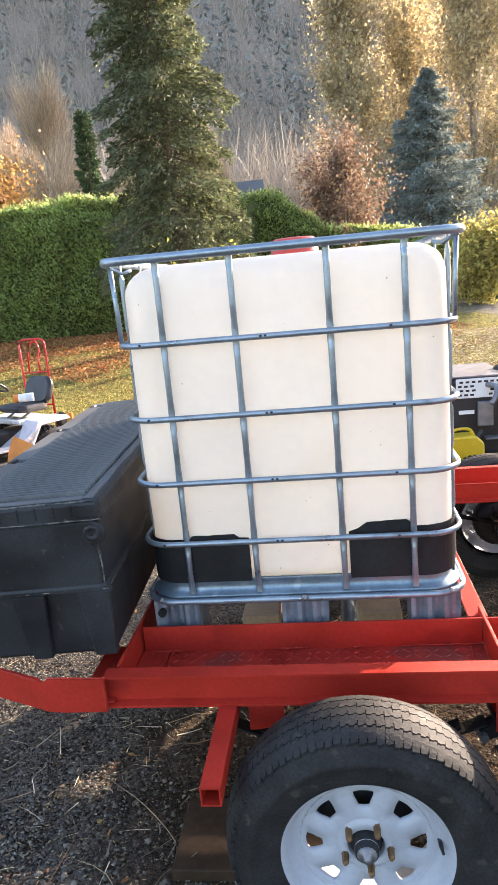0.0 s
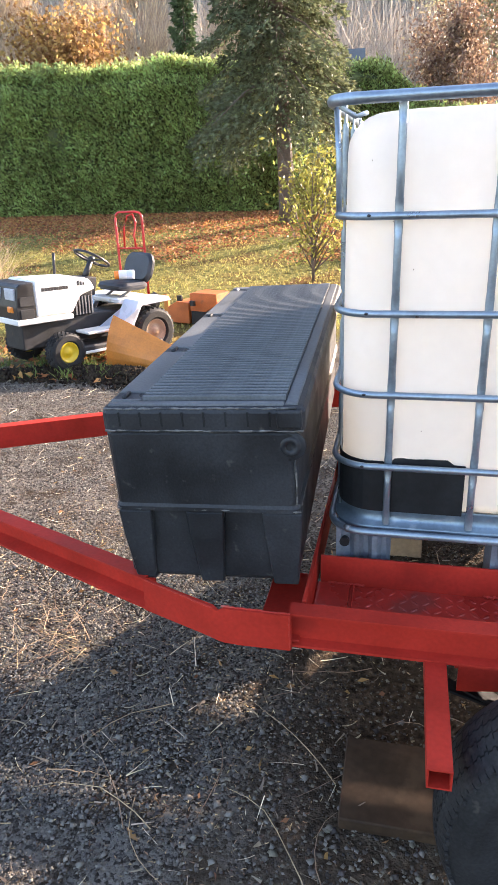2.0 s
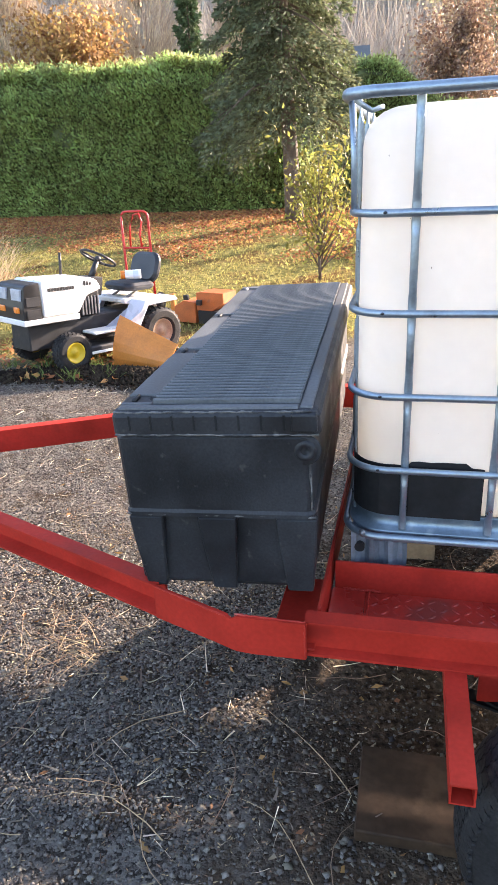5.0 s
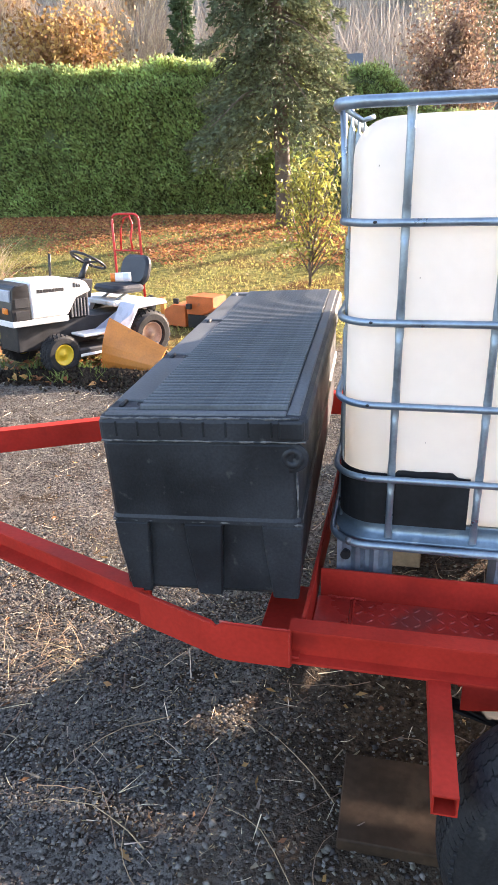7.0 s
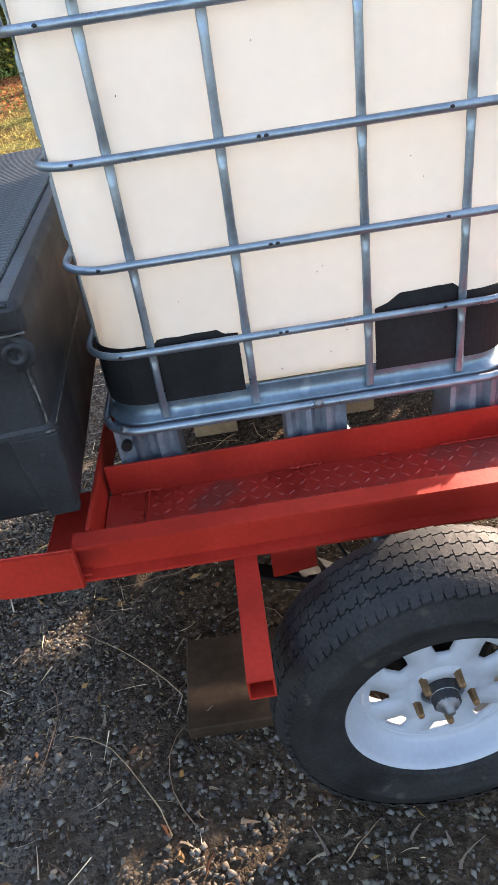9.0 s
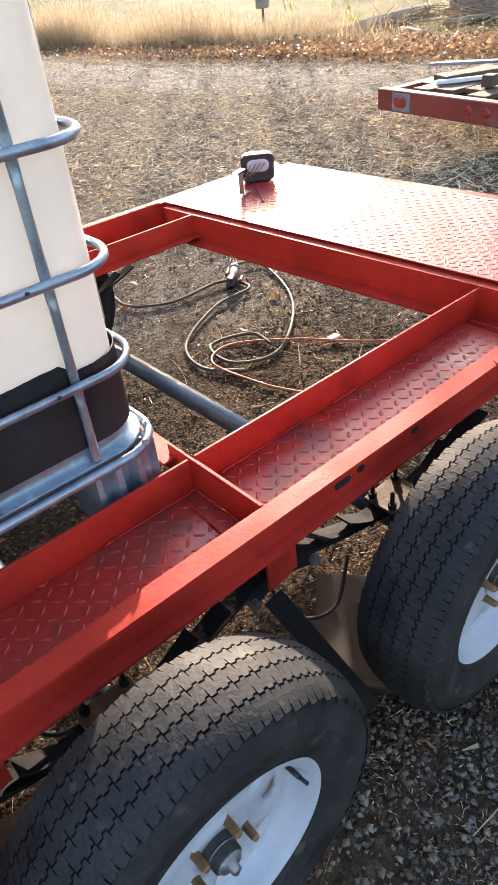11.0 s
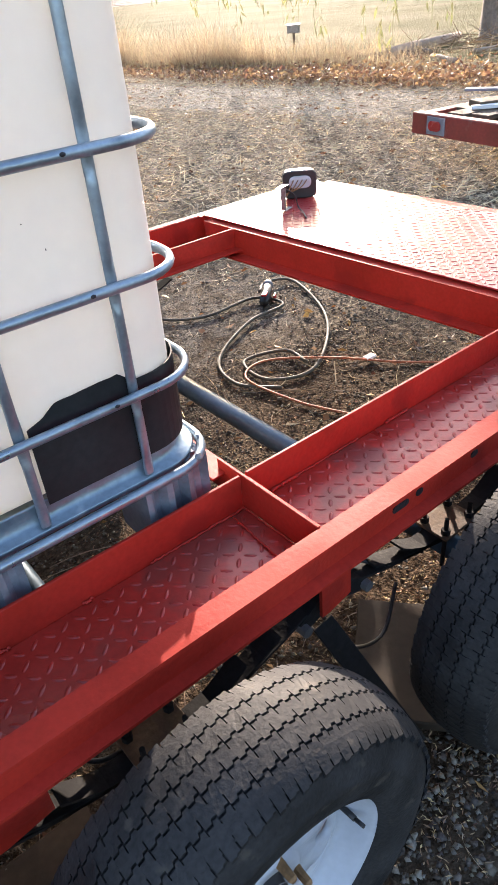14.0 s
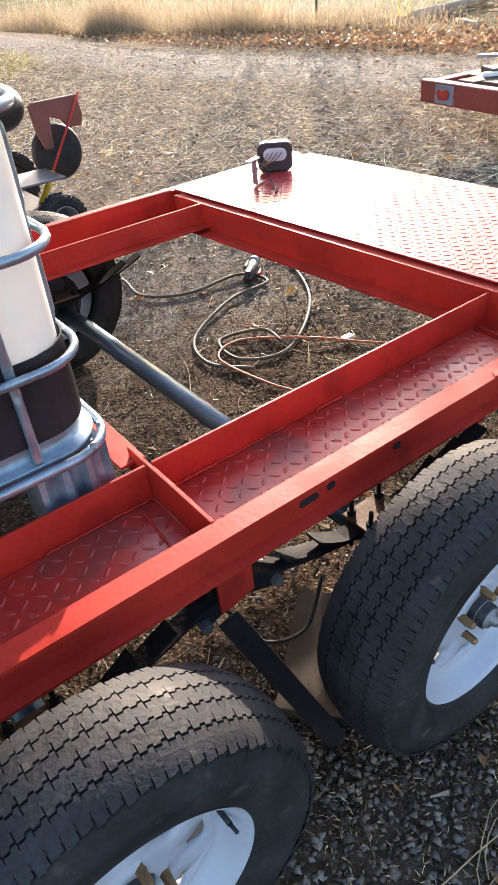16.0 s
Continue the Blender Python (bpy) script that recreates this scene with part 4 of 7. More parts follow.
# scuffed, worn edges where the moulding has been dragged
SCUFF = material("scuffed_plastic", (0.14, 0.136, 0.125), 0.6, var=0.4, scale=30, fine=150, bump=0.4, second=(0.035, 0.036, 0.038), second_at=0.5, second_scale=26)
rng = random.Random(34)
for p, q in (((BX0 - 0.010, BY0 + 0.001, 0.9115), (BX1 - 0.008, BY0 + 0.001, 0.9115)), ((BX0 - 0.006, BY0 - 0.0115, 1.1315), (BX1 + 0.008, BY0 - 0.0115, 1.1315)), ((BX1 - 0.0175, BY0 + 0.006, 0.93), (BX1 - 0.0175, BY0 + 0.004, 1.11)),
             ((BX1 - 0.0115, BY0 + 0.03, 0.9115), (BX1 - 0.0115, BY1 - 0.05, 0.9115)), ((BX0 - 0.002, BY0 - 0.007, 1.1865), (BX1 - 0.01, BY0 - 0.007, 1.1865))):
    p, q = Vector(p), Vector(q)
    m_ = max(8, int((q - p).length / 0.012))
    pts = [p.lerp(q, k / m_) + Vector((rng.uniform(-1, 1), rng.uniform(-1, 1), rng.uniform(-1, 1))) * 0.0010 for k in range(m_ + 1)]
    bm = bmesh.new()
    sweep(bm, pts, [rng.uniform(0.0012, 0.0036) for _ in pts], 6)
    part("worn_edge", bm, SCUFF, body, "scuffed grey moulded edge", local=False, smooth=True)
# it sits a little askew on the drawbar
pivot = Vector((BX1, BY0, 0.93))
box_thing.matrix_basis = Matrix.Translation(pivot) @ Matrix.Rotation(radians(2.5), 4, 'Z') @ Matrix.Rotation(radians(0.8), 4, 'X') @ Matrix.Rotation(radians(-1.6), 4, 'Y') @ Matrix.Translation(-pivot) @ PLACE[box_thing]

# ---- helpers for loose and growing things ----
def np_mesh(name, verts, faces, mat, smooth=False):
    """A mesh from arrays: verts (N, 3), faces (M, k) with one k."""
    verts, faces = np.asarray(verts, np.float32), np.asarray(faces, np.int32)
    me = bpy.data.meshes.new(name)
    m, k = faces.shape
    me.vertices.add(len(verts))
    me.vertices.foreach_set("co", verts.ravel())
    me.loops.add(m * k)
    me.loops.foreach_set("vertex_index", faces.ravel())
    me.polygons.add(m)
    me.polygons.foreach_set("loop_start", np.arange(0, m * k, k, dtype=np.int32))
    if smooth:
        me.polygons.foreach_set("use_smooth", np.ones(m, bool))
    me.materials.append(mat)
    me.update(calc_edges=True)
    me.validate()
    return me


def unit(v):
    return v / np.maximum(np.linalg.norm(v, axis=1, keepdims=True), 1e-9)


def leaf_quads(P, D, length, width, rng, curl=0.0):
    """A kite-shaped leaf at each point P, pointing along D. length, width: arrays or numbers."""
    n = len(P)
    D = unit(D)
    S = unit(np.cross(D, rng.normal(size=(n, 3))))
    L = (np.ones(n) * length)[:, None]
    W = (np.ones(n) * width)[:, None]
    U = np.cross(S, D)
    a = P
    b = P + D * L * 0.45 + S * W * 0.5 + U * L * curl
    c = P + D * L
    d = P + D * L * 0.45 - S * W * 0.5 + U * L * curl
    V = np.stack([a, b, c, d], 1).reshape(-1, 3)
    F = np.arange(4 * n).reshape(n, 4)
    return V, F


def strips(P, D, length, width, rng, bend=0.3, seg=3, droop=None):
    """A thin bent blade at each point."""
    n = len(P)
    D = unit(D)
    S = unit(np.cross(D, rng.normal(size=(n, 3))))
    B = np.cross(S, D) * rng.normal(size=(n, 1)) * bend
    if droop is not None:
        B = np.tile(np.array(droop, float), (n, 1)) * bend * rng.uniform(0.3, 1, (n, 1))
    L = (np.ones(n) * length)[:, None]
    W = (np.ones(n) * width)[:, None]
    rows = []
    for k in range(seg + 1):
        t = k / seg
        c = P + D * L * t + B * L * t * t
        w = W * (1 - 0.75 * t) * 0.5
        rows += [c - S * w, c + S * w]
    V = np.stack(rows, 1).reshape(-1, 3)
    base = np.arange(n)[:, None] * (2 * (seg + 1))
    F = np.concatenate([base + np.array([[2 * k, 2 * k + 1, 2 * k + 3, 2 * k + 2]]) for k in range(seg)], 0)
    return V, F


def joined(list_of):
    V, F, o = [], [], 0
    for v, f in list_of:
        V.append(v)
        F.append(f + o)
        o += len(v)
    return np.concatenate(V), np.concatenate(F)


def smooth01(a, b, x):
    t = np.clip((x - a) / (b - a), 0, 1)
    return t * t * (3 - 2 * t)


def ground_z(x, y):
    x, y = np.asarray(x, float), np.asarray(y, float)
    return 0.62 * smooth01(8.5, 20, y) * (1 - smooth01(4, 9, x)) + 0.0 * x


def drive_s(x, y):
    """Distance across the drive, which runs past the trailer's far end."""
    return 0.963 * x + 0.27 * y


def lawn_mask(x, y):
    edge = 6.35 + np.maximum(0, x + 2.2) * 0.95
    return smooth01(-0.35, 0.35, y - edge) * (1 - smooth01(8.0, 9.2, drive_s(x, y)))


# ---- ground: one sheet with its zones ----
def ground_material():
    m = bpy.data.materials.new("yard_ground")
    m.use_nodes = True
    nt = m.node_tree
    L = nt.links.new
    b = nt.nodes["Principled BSDF"]
    tc = nt.nodes.new("ShaderNodeTexCoord").outputs["Object"]
    def tex(kind, sc, detail=4):
        t = nt.nodes.new(kind)
        t.inputs["Scale"].default_value = sc
        if "Detail" in t.inputs:
            t.inputs["Detail"].default_value = detail
        L(tc, t.inputs["Vector"])
        return t
    def ramp(src, stops):
        r = nt.nodes.new("ShaderNodeValToRGB")
        while len(r.color_ramp.elements) < len(stops):
            r.color_ramp.elements.new(0.5)
        for e, (p, c) in zip(r.color_ramp.elements, stops):
            e.position, e.color = p, (*c, 1)
        L(src, r.inputs[0])
        return r.outputs[0]
    def mix(f, a, c, mode='MIX'):
        x = nt.nodes.new("ShaderNodeMix")
        x.data_type, x.blend_type = 'RGBA', mode
        if isinstance(f, float):
            x.inputs[0].default_value = f
        else:
            L(f, x.inputs[0])
        L(a, x.inputs[6])
        L(c, x.inputs[7])
        return x.outputs[2]
    cells = tex("ShaderNodeTexVoronoi", 84)
    sep = nt.nodes.new("ShaderNodeSeparateColor")
    L(cells.outputs["Color"], sep.inputs[0])
    stone = ramp(sep.outputs[0], [(0.0, (0.024, 0.0205, 0.0175)), (0.45, (0.045, 0.038, 0.032)), (0.8, (0.086, 0.076, 0.063)), (1.0, (0.20, 0.178, 0.148))])
    soil = ramp(tex("ShaderNodeTexNoise", 2.2, 6).outputs[0], [(0.30, (0.036, 0.026, 0.0175)), (0.55, (0.070, 0.050, 0.033)), (0.75, (0.115, 0.083, 0.053))])
    where = ramp(tex("ShaderNodeTexNoise", 5.5, 5).outputs[0], [(0.46, (0, 0, 0)), (0.68, (0.9, 0.9, 0.9))])
    soil_zone = nt.nodes.new("ShaderNodeVertexColor")
    soil_zone.layer_name = "soil"
    ss = nt.nodes.new("ShaderNodeSeparateColor")
    L(soil_zone.outputs[0], ss.inputs[0])
    loose = ramp(tex("ShaderNodeTexNoise", 40, 5).outputs[0], [(0.33, (0.022, 0.0145, 0.009)), (0.52, (0.072, 0.048, 0.030)), (0.70, (0.15, 0.105, 0.068))])
    gravel = mix(ss.outputs[0], mix(where, stone, soil), mix(where, loose, soil))
    litter = ramp(tex("ShaderNodeTexNoise", 24, 6).outputs[0], [(0.35, (0.050, 0.042, 0.032)), (0.55, (0.155, 0.124, 0.088)), (0.75, (0.36, 0.29, 0.20))])
    grass = ramp(tex("ShaderNodeTexNoise", 9, 6).outputs[0], [(0.3, (0.085, 0.075, 0.030)), (0.5, (0.19, 0.175, 0.055)), (0.7, (0.32, 0.27, 0.10))])
    grass = mix(ramp(tex("ShaderNodeTexNoise", 0.9, 5).outputs[0], [(0.48, (0, 0, 0)), (0.64, (0.8, 0.8, 0.8))]), grass,
                ramp(tex("ShaderNodeTexNoise", 14, 4).outputs[0], [(0.3, (0.06, 0.030, 0.016)), (0.7, (0.22, 0.085, 0.036))]))
    track = ramp(tex("ShaderNodeTexNoise", 3, 6).outputs[0], [(0.3, (0.14, 0.128, 0.110)), (0.7, (0.27, 0.25, 0.215))])
    field = ramp(tex("ShaderNodeTexNoise", 0.35, 6).outputs[0], [(0.3, (0.085, 0.088, 0.034)), (0.5, (0.13, 0.122, 0.058)), (0.7, (0.18, 0.155, 0.09))])
    zone = nt.nodes.new("ShaderNodeVertexColor")
    zone.layer_name = "zone"
    zs = nt.nodes.new("ShaderNodeSeparateColor")
    L(zone.outputs[0], zs.inputs[0])
    litter_zone = nt.nodes.new("ShaderNodeVertexColor")
    litter_zone.layer_name = "litter"
    ls = nt.nodes.new("ShaderNodeSeparateColor")
    L(litter_zone.outputs[0], ls.inputs[0])
    col = mix(ls.outputs[0], gravel, litter)
    col = mix(zs.outputs[0], col, grass)
    col = mix(zs.outputs[1], col, track)
    col = mix(zs.outputs[2], col, field)
    L(col, b.inputs["Base Color"])
    b.inputs["Roughness"].default_value = 0.92
    b.inputs["Specular IOR Level"].default_value = 0.03
    bp = nt.nodes.new("ShaderNodeBump")
    bp.inputs["Strength"].default_value, bp.inputs["Distance"].default_value = 0.8, 0.012
    L(cells.outputs["Distance"], bp.inputs["Height"])
    bp.invert = True
    bp2 = nt.nodes.new("ShaderNodeBump")
    bp2.inputs["Strength"].default_value, bp2.inputs["Distance"].default_value = 0.7, 0.03
    L(tex("ShaderNodeTexNoise", 12, 6).outputs[0], bp2.inputs["Height"])
    L(bp.outputs[0], bp2.inputs["Normal"])
    L(bp2.outputs[0], b.inputs["Normal"])
    return m


def build_ground():
    def axis(lo, hi, fine_lo, fine_hi, step):
        a = list(np.arange(fine_lo, fine_hi + 1e-6, step))
        s, v = step, fine_lo
        while v > lo:
            s *= 1.25
            v -= s
            a.insert(0, max(v, lo))
        s, v = step, fine_hi
        while v < hi:
            s *= 1.25
            v += s
            a.append(min(v, hi))
        return np.array(a)
    xs, ys = axis(-900, 1200, -8, 13, 0.16), axis(-600, 1200, -1, 19, 0.16)
    X, Y = np.meshgrid(xs, ys, indexing='ij')
    rng = np.random.default_rng(3)
    Z = ground_z(X, Y)
    N1 = np.vectorize(lambda x, y: noise.noise(Vector((x * 0.9, y * 0.9, 0.3))))(X, Y)
    N2 = np.vectorize(lambda x, y: noise.noise(Vector((x * 3.1, y * 3.1, 5.3))))(X, Y)
    near = np.exp(-((X - 2) / 40) ** 2 - ((Y - 5) / 40) ** 2)
    Z = Z + near * (0.010 * N1 + 0.005 * N2) - 0.004
    nx, ny = len(xs), len(ys)
    idx = np.arange(nx * ny).reshape(nx, ny)
    F = np.stack([idx[:-1, :-1], idx[1:, :-1], idx[1:, 1:], idx[:-1, 1:]], -1).reshape(-1, 4)
    me = np_mesh("ground", np.stack([X, Y, Z], -1).reshape(-1, 3), F, ground_material(), True)
    jit = 0.5 * N1 + 0.25 * N2
    s = drive_s(X, Y) + jit * 0.8
    lawn = lawn_mask(X + jit, Y + jit)
    drive = smooth01(7.9, 9.0, s) * (1 - smooth01(10.2, 10.7, s)) * (Y > 4) * (0.75 + 0.25 * np.clip(3 * N2, -1, 1))
    fld = smooth01(11.2, 12.8, s)
    far = smooth01(22, 26, np.maximum(np.abs(X), np.abs(Y)))
    fld = np.maximum(fld, far)
    lit = np.clip(smooth01(1.5, 4.3, drive_s(X, Y) - 0.6 + jit) + 0.3 * smooth01(0.15, 0.5, N1), 0, 1)
    bare = smooth01(-0.95, -0.35, X + 0.3 * jit) * (1 - smooth01(3.0, 3.8, Y + 0.3 * jit)) * (1 - smooth01(2.6, 3.4, X))
    for name, cols in (("zone", (lawn, drive, fld)), ("litter", (lit, lit, lit)), ("soil", (bare, bare, bare))):
        at = me.color_attributes.new(name, 'FLOAT_COLOR', 'POINT')
        c = np.ones((nx * ny, 4), np.float32)
        for k in range(3):
            c[:, k] = cols[k].ravel()
        at.data.foreach_set("color", c.ravel())
    ob = new("ground", me)
    tagged(ob, "dark gravel and soil yard with litter, lawn and pale drive", "ground", kind="structure")


build_ground()

STONE_PALE = material("pale_gravel_stone", (0.150, 0.134, 0.116), 0.85, spec=0.15, var=0.3, scale=30, fine=200, bump=0.1, per_island=0.6)
STONE = material("gravel_stone", (0.120, 0.102, 0.080), 0.85, spec=0.15, var=0.3, scale=30, fine=200, bump=0.1, per_island=0.55)
STRAW = material("dry_straw", (0.68, 0.55, 0.385), 0.8, var=0.2, scale=4, fine=40, bump=0.0, spec=0.15, per_island=0.5)
CHIP = material("small_wood_chips", (0.29, 0.195, 0.115), 0.85, var=0.2, scale=5, fine=40, bump=0.0, spec=0.1, per_island=0.6)
TWIG = material("dry_twig", (0.32, 0.22, 0.13), 0.85, var=0.3, scale=8, fine=60, bump=0.1, per_island=0.4)
LEAF_BROWN = leafy("dead_leaf", (0.27, 0.14, 0.06), 0.5, 0.2)
LEAF_RUST = leafy("rust_leaf", (0.40, 0.165, 0.070), 0.5, 0.25)
WILLOW_LEAF = leafy("dry_willow_leaf", (0.25, 0.20, 0.15), 0.5, 0.3)
LEAF_TAN = leafy("tan_leaf", (0.34, 0.205, 0.115), 0.5, 0.25)
GRASS = leafy("lawn_grass", (0.34, 0.285, 0.09), 0.4, 0.45)
REED = leafy("dry_tall_grass", (0.44, 0.345, 0.225), 0.35, 0.35)


def stones():
    rng = np.random.default_rng(11)
    sets = []
    for n, (x0, x1, y0, y1), (r0, r1) in ((62000, (-2.0, 2.4, 0.75, 3.4), (0.003, 0.0095)), (90000, (-4.6, -0.6, 1.6, 6.0), (0.004, 0.0105)), (30000, (0.4, 4.2, 2.2, 5.6), (0.003, 0.009)), (1500, (-2.5, 2.6, 0.8, 5.0), (0.009, 0.015))):
        P = np.stack([rng.uniform(x0, x1, n), rng.uniform(y0, y1, n), np.zeros(n)], 1)
        # patchy cover
        keep = np.array([noise.noise(Vector((p[0] * 2.2, p[1] * 2.2, 1.7))) + 0.35 * noise.noise(Vector((p[0] * 7, p[1] * 7, 4))) for p in P]) > rng.uniform(-0.95, 0.25, n)
        keep &= (P[:, 0] < -0.55 + 0.25 * rng.normal(size=n)) | (P[:, 1] > 3.2) | (rng.uniform(size=n) < 0.42)
        P = P[keep]
        r = rng.uniform(r0, r1, len(P)) * rng.uniform(0.7, 1.0, len(P))
        sets.append((P, r))
    # larger loose pebbles in drifts beside the wheels
    for n, (x0, x1, y0, y1) in ((5200, (-1.2, 2.6, 0.7, 2.2)), (2600, (-0.5, 0.9, 0.8, 1.75)), (3000, (0.45, 2.9, 0.7, 1.95)), (1500, (1.0, 4.0, 2.2, 5.0))):
        Q = np.stack([rng.uniform(x0, x1, n), rng.uniform(y0, y1, n), np.zeros(n)], 1)
        drift = np.array([noise.noise(Vector((p[0] * 1.9, p[1] * 1.9, 3.3))) for p in Q])
        Q = Q[drift > rng.uniform(-0.6, 0.5, n)]
        sets.append((Q, 0.0062 + 0.0085 * rng.uniform(0, 1, len(Q)) ** 2.2))
    loose = np.arange(sum(len(s[0]) for s in sets)) >= sum(len(s[0]) for s in sets[:4])
    P = np.concatenate([s[0] for s in sets])
    r = np.concatenate([s[1] for s in sets])
    P[:, 2] = r * np.where(loose, 0.30, 0.12) + 0.002
    n = len(P)
    base = np.array([(1, 0, 0), (-1, 0, 0), (0, 1, 0), (0, -1, 0), (0, 0, 1), (0, 0, -1), ], float)
    V = base[None] * rng.uniform(0.55, 1.15, (n, 6, 1)) + rng.normal(0, 0.16, (n, 6, 3))
    V[:, :, 2] *= rng.uniform(0.4, 0.75, (n, 1))
    a = rng.uniform(0, 2 * math.pi, n)
    c, s = np.cos(a)[:, None], np.sin(a)[:, None]
    V = np.stack([V[:, :, 0] * c - V[:, :, 1] * s, V[:, :, 0] * s + V[:, :, 1] * c, V[:, :, 2]], -1)
    V = V * r[:, None, None] + P[:, None, :]
    tri = np.array([(0, 2, 4), (2, 1, 4), (1, 3, 4), (3, 0, 4), (2, 0, 5), (1, 2, 5), (3, 1, 5), (0, 3, 5)])
    F = (np.arange(n)[:, None, None] * 6 + tri[None]).reshape(-1, 3)
    edge = 0.12 * rng.normal(size=n)
    pale = np.repeat((P[:, 0] < -0.75 + edge) | (loose & (rng.uniform(size=n) < 0.6)), 8)
    V = V.reshape(-1, 3)
    for name, keep, mat, label in (("gravel", ~pale, STONE, "loose dark gravel over soil beside the trailer"), ("pale_gravel", pale, STONE_PALE, "loose grey and tan gravel under the drawbar")):
        f = F[keep]
        used, inv = np.unique(f, return_inverse=True)
        tagged(new(name, np_mesh(name, V[used], inv.reshape(f.shape), mat)), label, "gravel", kind="stuff")


stones()


def on_ground(n, x0, x1, y0, y1, rng, lift=0.006):
    P = np.stack([rng.uniform(x0, x1, n), rng.uniform(y0, y1, n), np.zeros(n)], 1)
    P[:, 2] = ground_z(P[:, 0], P[:, 1]) + rng.uniform(0.4, 1.6, n) * lift
    return P


def flat_dirs(n, rng, rise=0.12):
    a = rng.uniform(0, 2 * math.pi, n)
    return np.stack([np.cos(a), np.sin(a), rng.normal(0, rise, n)], 1)


TUFTS = ((-1.68, 2.40, 80), (-1.54, 2.29, 50))


def litter():
    rng = np.random.default_rng(21)
    sets = []
    # near the trailer: thin stems and chips
    P = on_ground(700, -2.4, 2.6, 0.8, 4.6, rng)
    sets.append(strips(P, flat_dirs(len(P), rng, 0.06), rng.uniform(0.02, 0.10, len(P)), rng.uniform(0.0015, 0.005, len(P)), rng, 0.25, 3))
    P = on_ground(1000, -4.5, -0.5, 1.6, 6.2, rng)
    sets.append(strips(P, flat_dirs(len(P), rng, 0.06), rng.uniform(0.02, 0.12, len(P)), rng.uniform(0.0015, 0.006, len(P)), rng, 0.25, 3))
    # the chip-strewn yard beyond
    P = on_ground(105000, 1.0, 11.5, 2.2, 15, rng, 0.010)
    s = drive_s(P[:, 0], P[:, 1])
    P = P[(s > rng.uniform(2.3, 5.0, len(P))) & ((s < 8.4) | (s > 10.4) | (rng.uniform(size=len(P)) < 0.22))]
    size = 0.45 + 0.55 * smooth01(2.6, 5.0, drive_s(P[:, 0], P[:, 1]))
    sets.append(strips(P, flat_dirs(len(P), rng, 0.10), rng.uniform(0.025, 0.13, len(P)) * size, rng.uniform(0.003, 0.012, len(P)) * size, rng, 0.8, 3))
    near, far = joined(sets[:2]), sets[2]
    ob = new("dry_stems", np_mesh("dry_stems", near[0], near[1], STRAW))
    tagged(ob, "dry straw stems scattered over gravel", "straw", kind="stuff")
    ob = new("wood_chips", np_mesh("wood_chips", far[0], far[1], STRAW))
    tagged(ob, "pale straw and wood chips strewn over the yard", "straw", kind="stuff")
    # small chips in drifts between the stones
    P = np.concatenate([on_ground(26000, -2.2, 2.4, 0.8, 3.6, rng, 0.008), on_ground(9000, -4.2, -0.6, 1.6, 6.0, rng, 0.008), on_ground(14000, 0.6, 4.2, 2.4, 5.4, rng, 0.008), on_ground(42000, 0.5, 2.8, 0.7, 2.0, rng, 0.008)])
    drift = np.array([noise.noise(Vector((p[0] * 1.7, p[1] * 1.7, 8.2))) + 0.5 * noise.noise(Vector((p[0] * 5, p[1] * 5, 2.1))) for p in P])
    P = P[drift > rng.uniform(-0.5, 0.6, len(P))]
    v, f = leaf_quads(P, flat_dirs(len(P), rng, 0.25), rng.uniform(0.006, 0.022, len(P)), rng.uniform(0.002, 0.005, len(P)), rng, 0.1)
    tagged(new("small_chips", np_mesh("small_chips", v, f, CHIP)), "small tan wood chips mixed into the gravel", "wood chips", kind="stuff")
    # narrow curled willow leaves
    P = np.concatenate([on_ground(420, -2.2, 2.6, 0.8, 2.6, rng, 0.012), on_ground(160, 1.0, 3.6, 2.4, 4.8, rng, 0.012)])
    v, f = strips(P, flat_dirs(len(P), rng, 0.15), rng.uniform(0.022, 0.055, len(P)), rng.uniform(0.006, 0.013, len(P)), rng, 0.9, 4)
    tagged(new("willow_leaves", np_mesh("willow_leaves", v, f, WILLOW_LEAF)), "narrow grey-tan curled willow leaves on the gravel", "leaves", kind="stuff")
    # long bent twigs
    tw = []
    for k in range(120):
        x, y = rng.uniform(-2.0, 2.2), rng.uniform(0.9, 4.2)
        a, ln = rng.uniform(0, 6.28), rng.uniform(0.12, 0.45)
        bend = rng.normal(0, 1.1)
        pts = [(x, y, 0.008)]
        for i in range(6):
            a += bend / 6 + rng.normal(0, 0.08)
            x, y = x + math.cos(a) * ln / 6, y + math.sin(a) * ln / 6
            pts.append((x, y, 0.006 + 0.018 * math.sin(math.pi * (i + 1) / 6) * rng.uniform(0.2, 1)))
        tw.append(pts)
    bm = bmesh.new()
    for pts in tw:
        sweep(bm, pts, [0.0019 * (1 - 0.1 * i) for i in range(len(pts))], 5)
    single("fallen_twigs", bm, TWIG, label="thin bent dry twigs lying on the gravel", category="twigs", kind="stuff")
    # dead leaves by the trailer, over the lawn and in the band along the drive
    sets = []
    P = on_ground(420, -2.4, 3.0, 0.9, 5.0, rng, 0.012)
    sets.append(leaf_quads(P, flat_dirs(len(P), rng, 0.2), rng.uniform(0.02, 0.055, len(P)), rng.uniform(0.008, 0.022, len(P)), rng, 0.12))
    P = on_ground(110, 0.9, 2.3, 0.9, 1.7, rng, 0.012)
    sets.append(leaf_quads(P, flat_dirs(len(P), rng, 0.2), rng.uniform(0.03, 0.06, len(P)), rng.uniform(0.01, 0.022, len(P)), rng, 0.12))
    P = on_ground(1600, 1.5, 10, 2.5, 14, rng, 0.012)
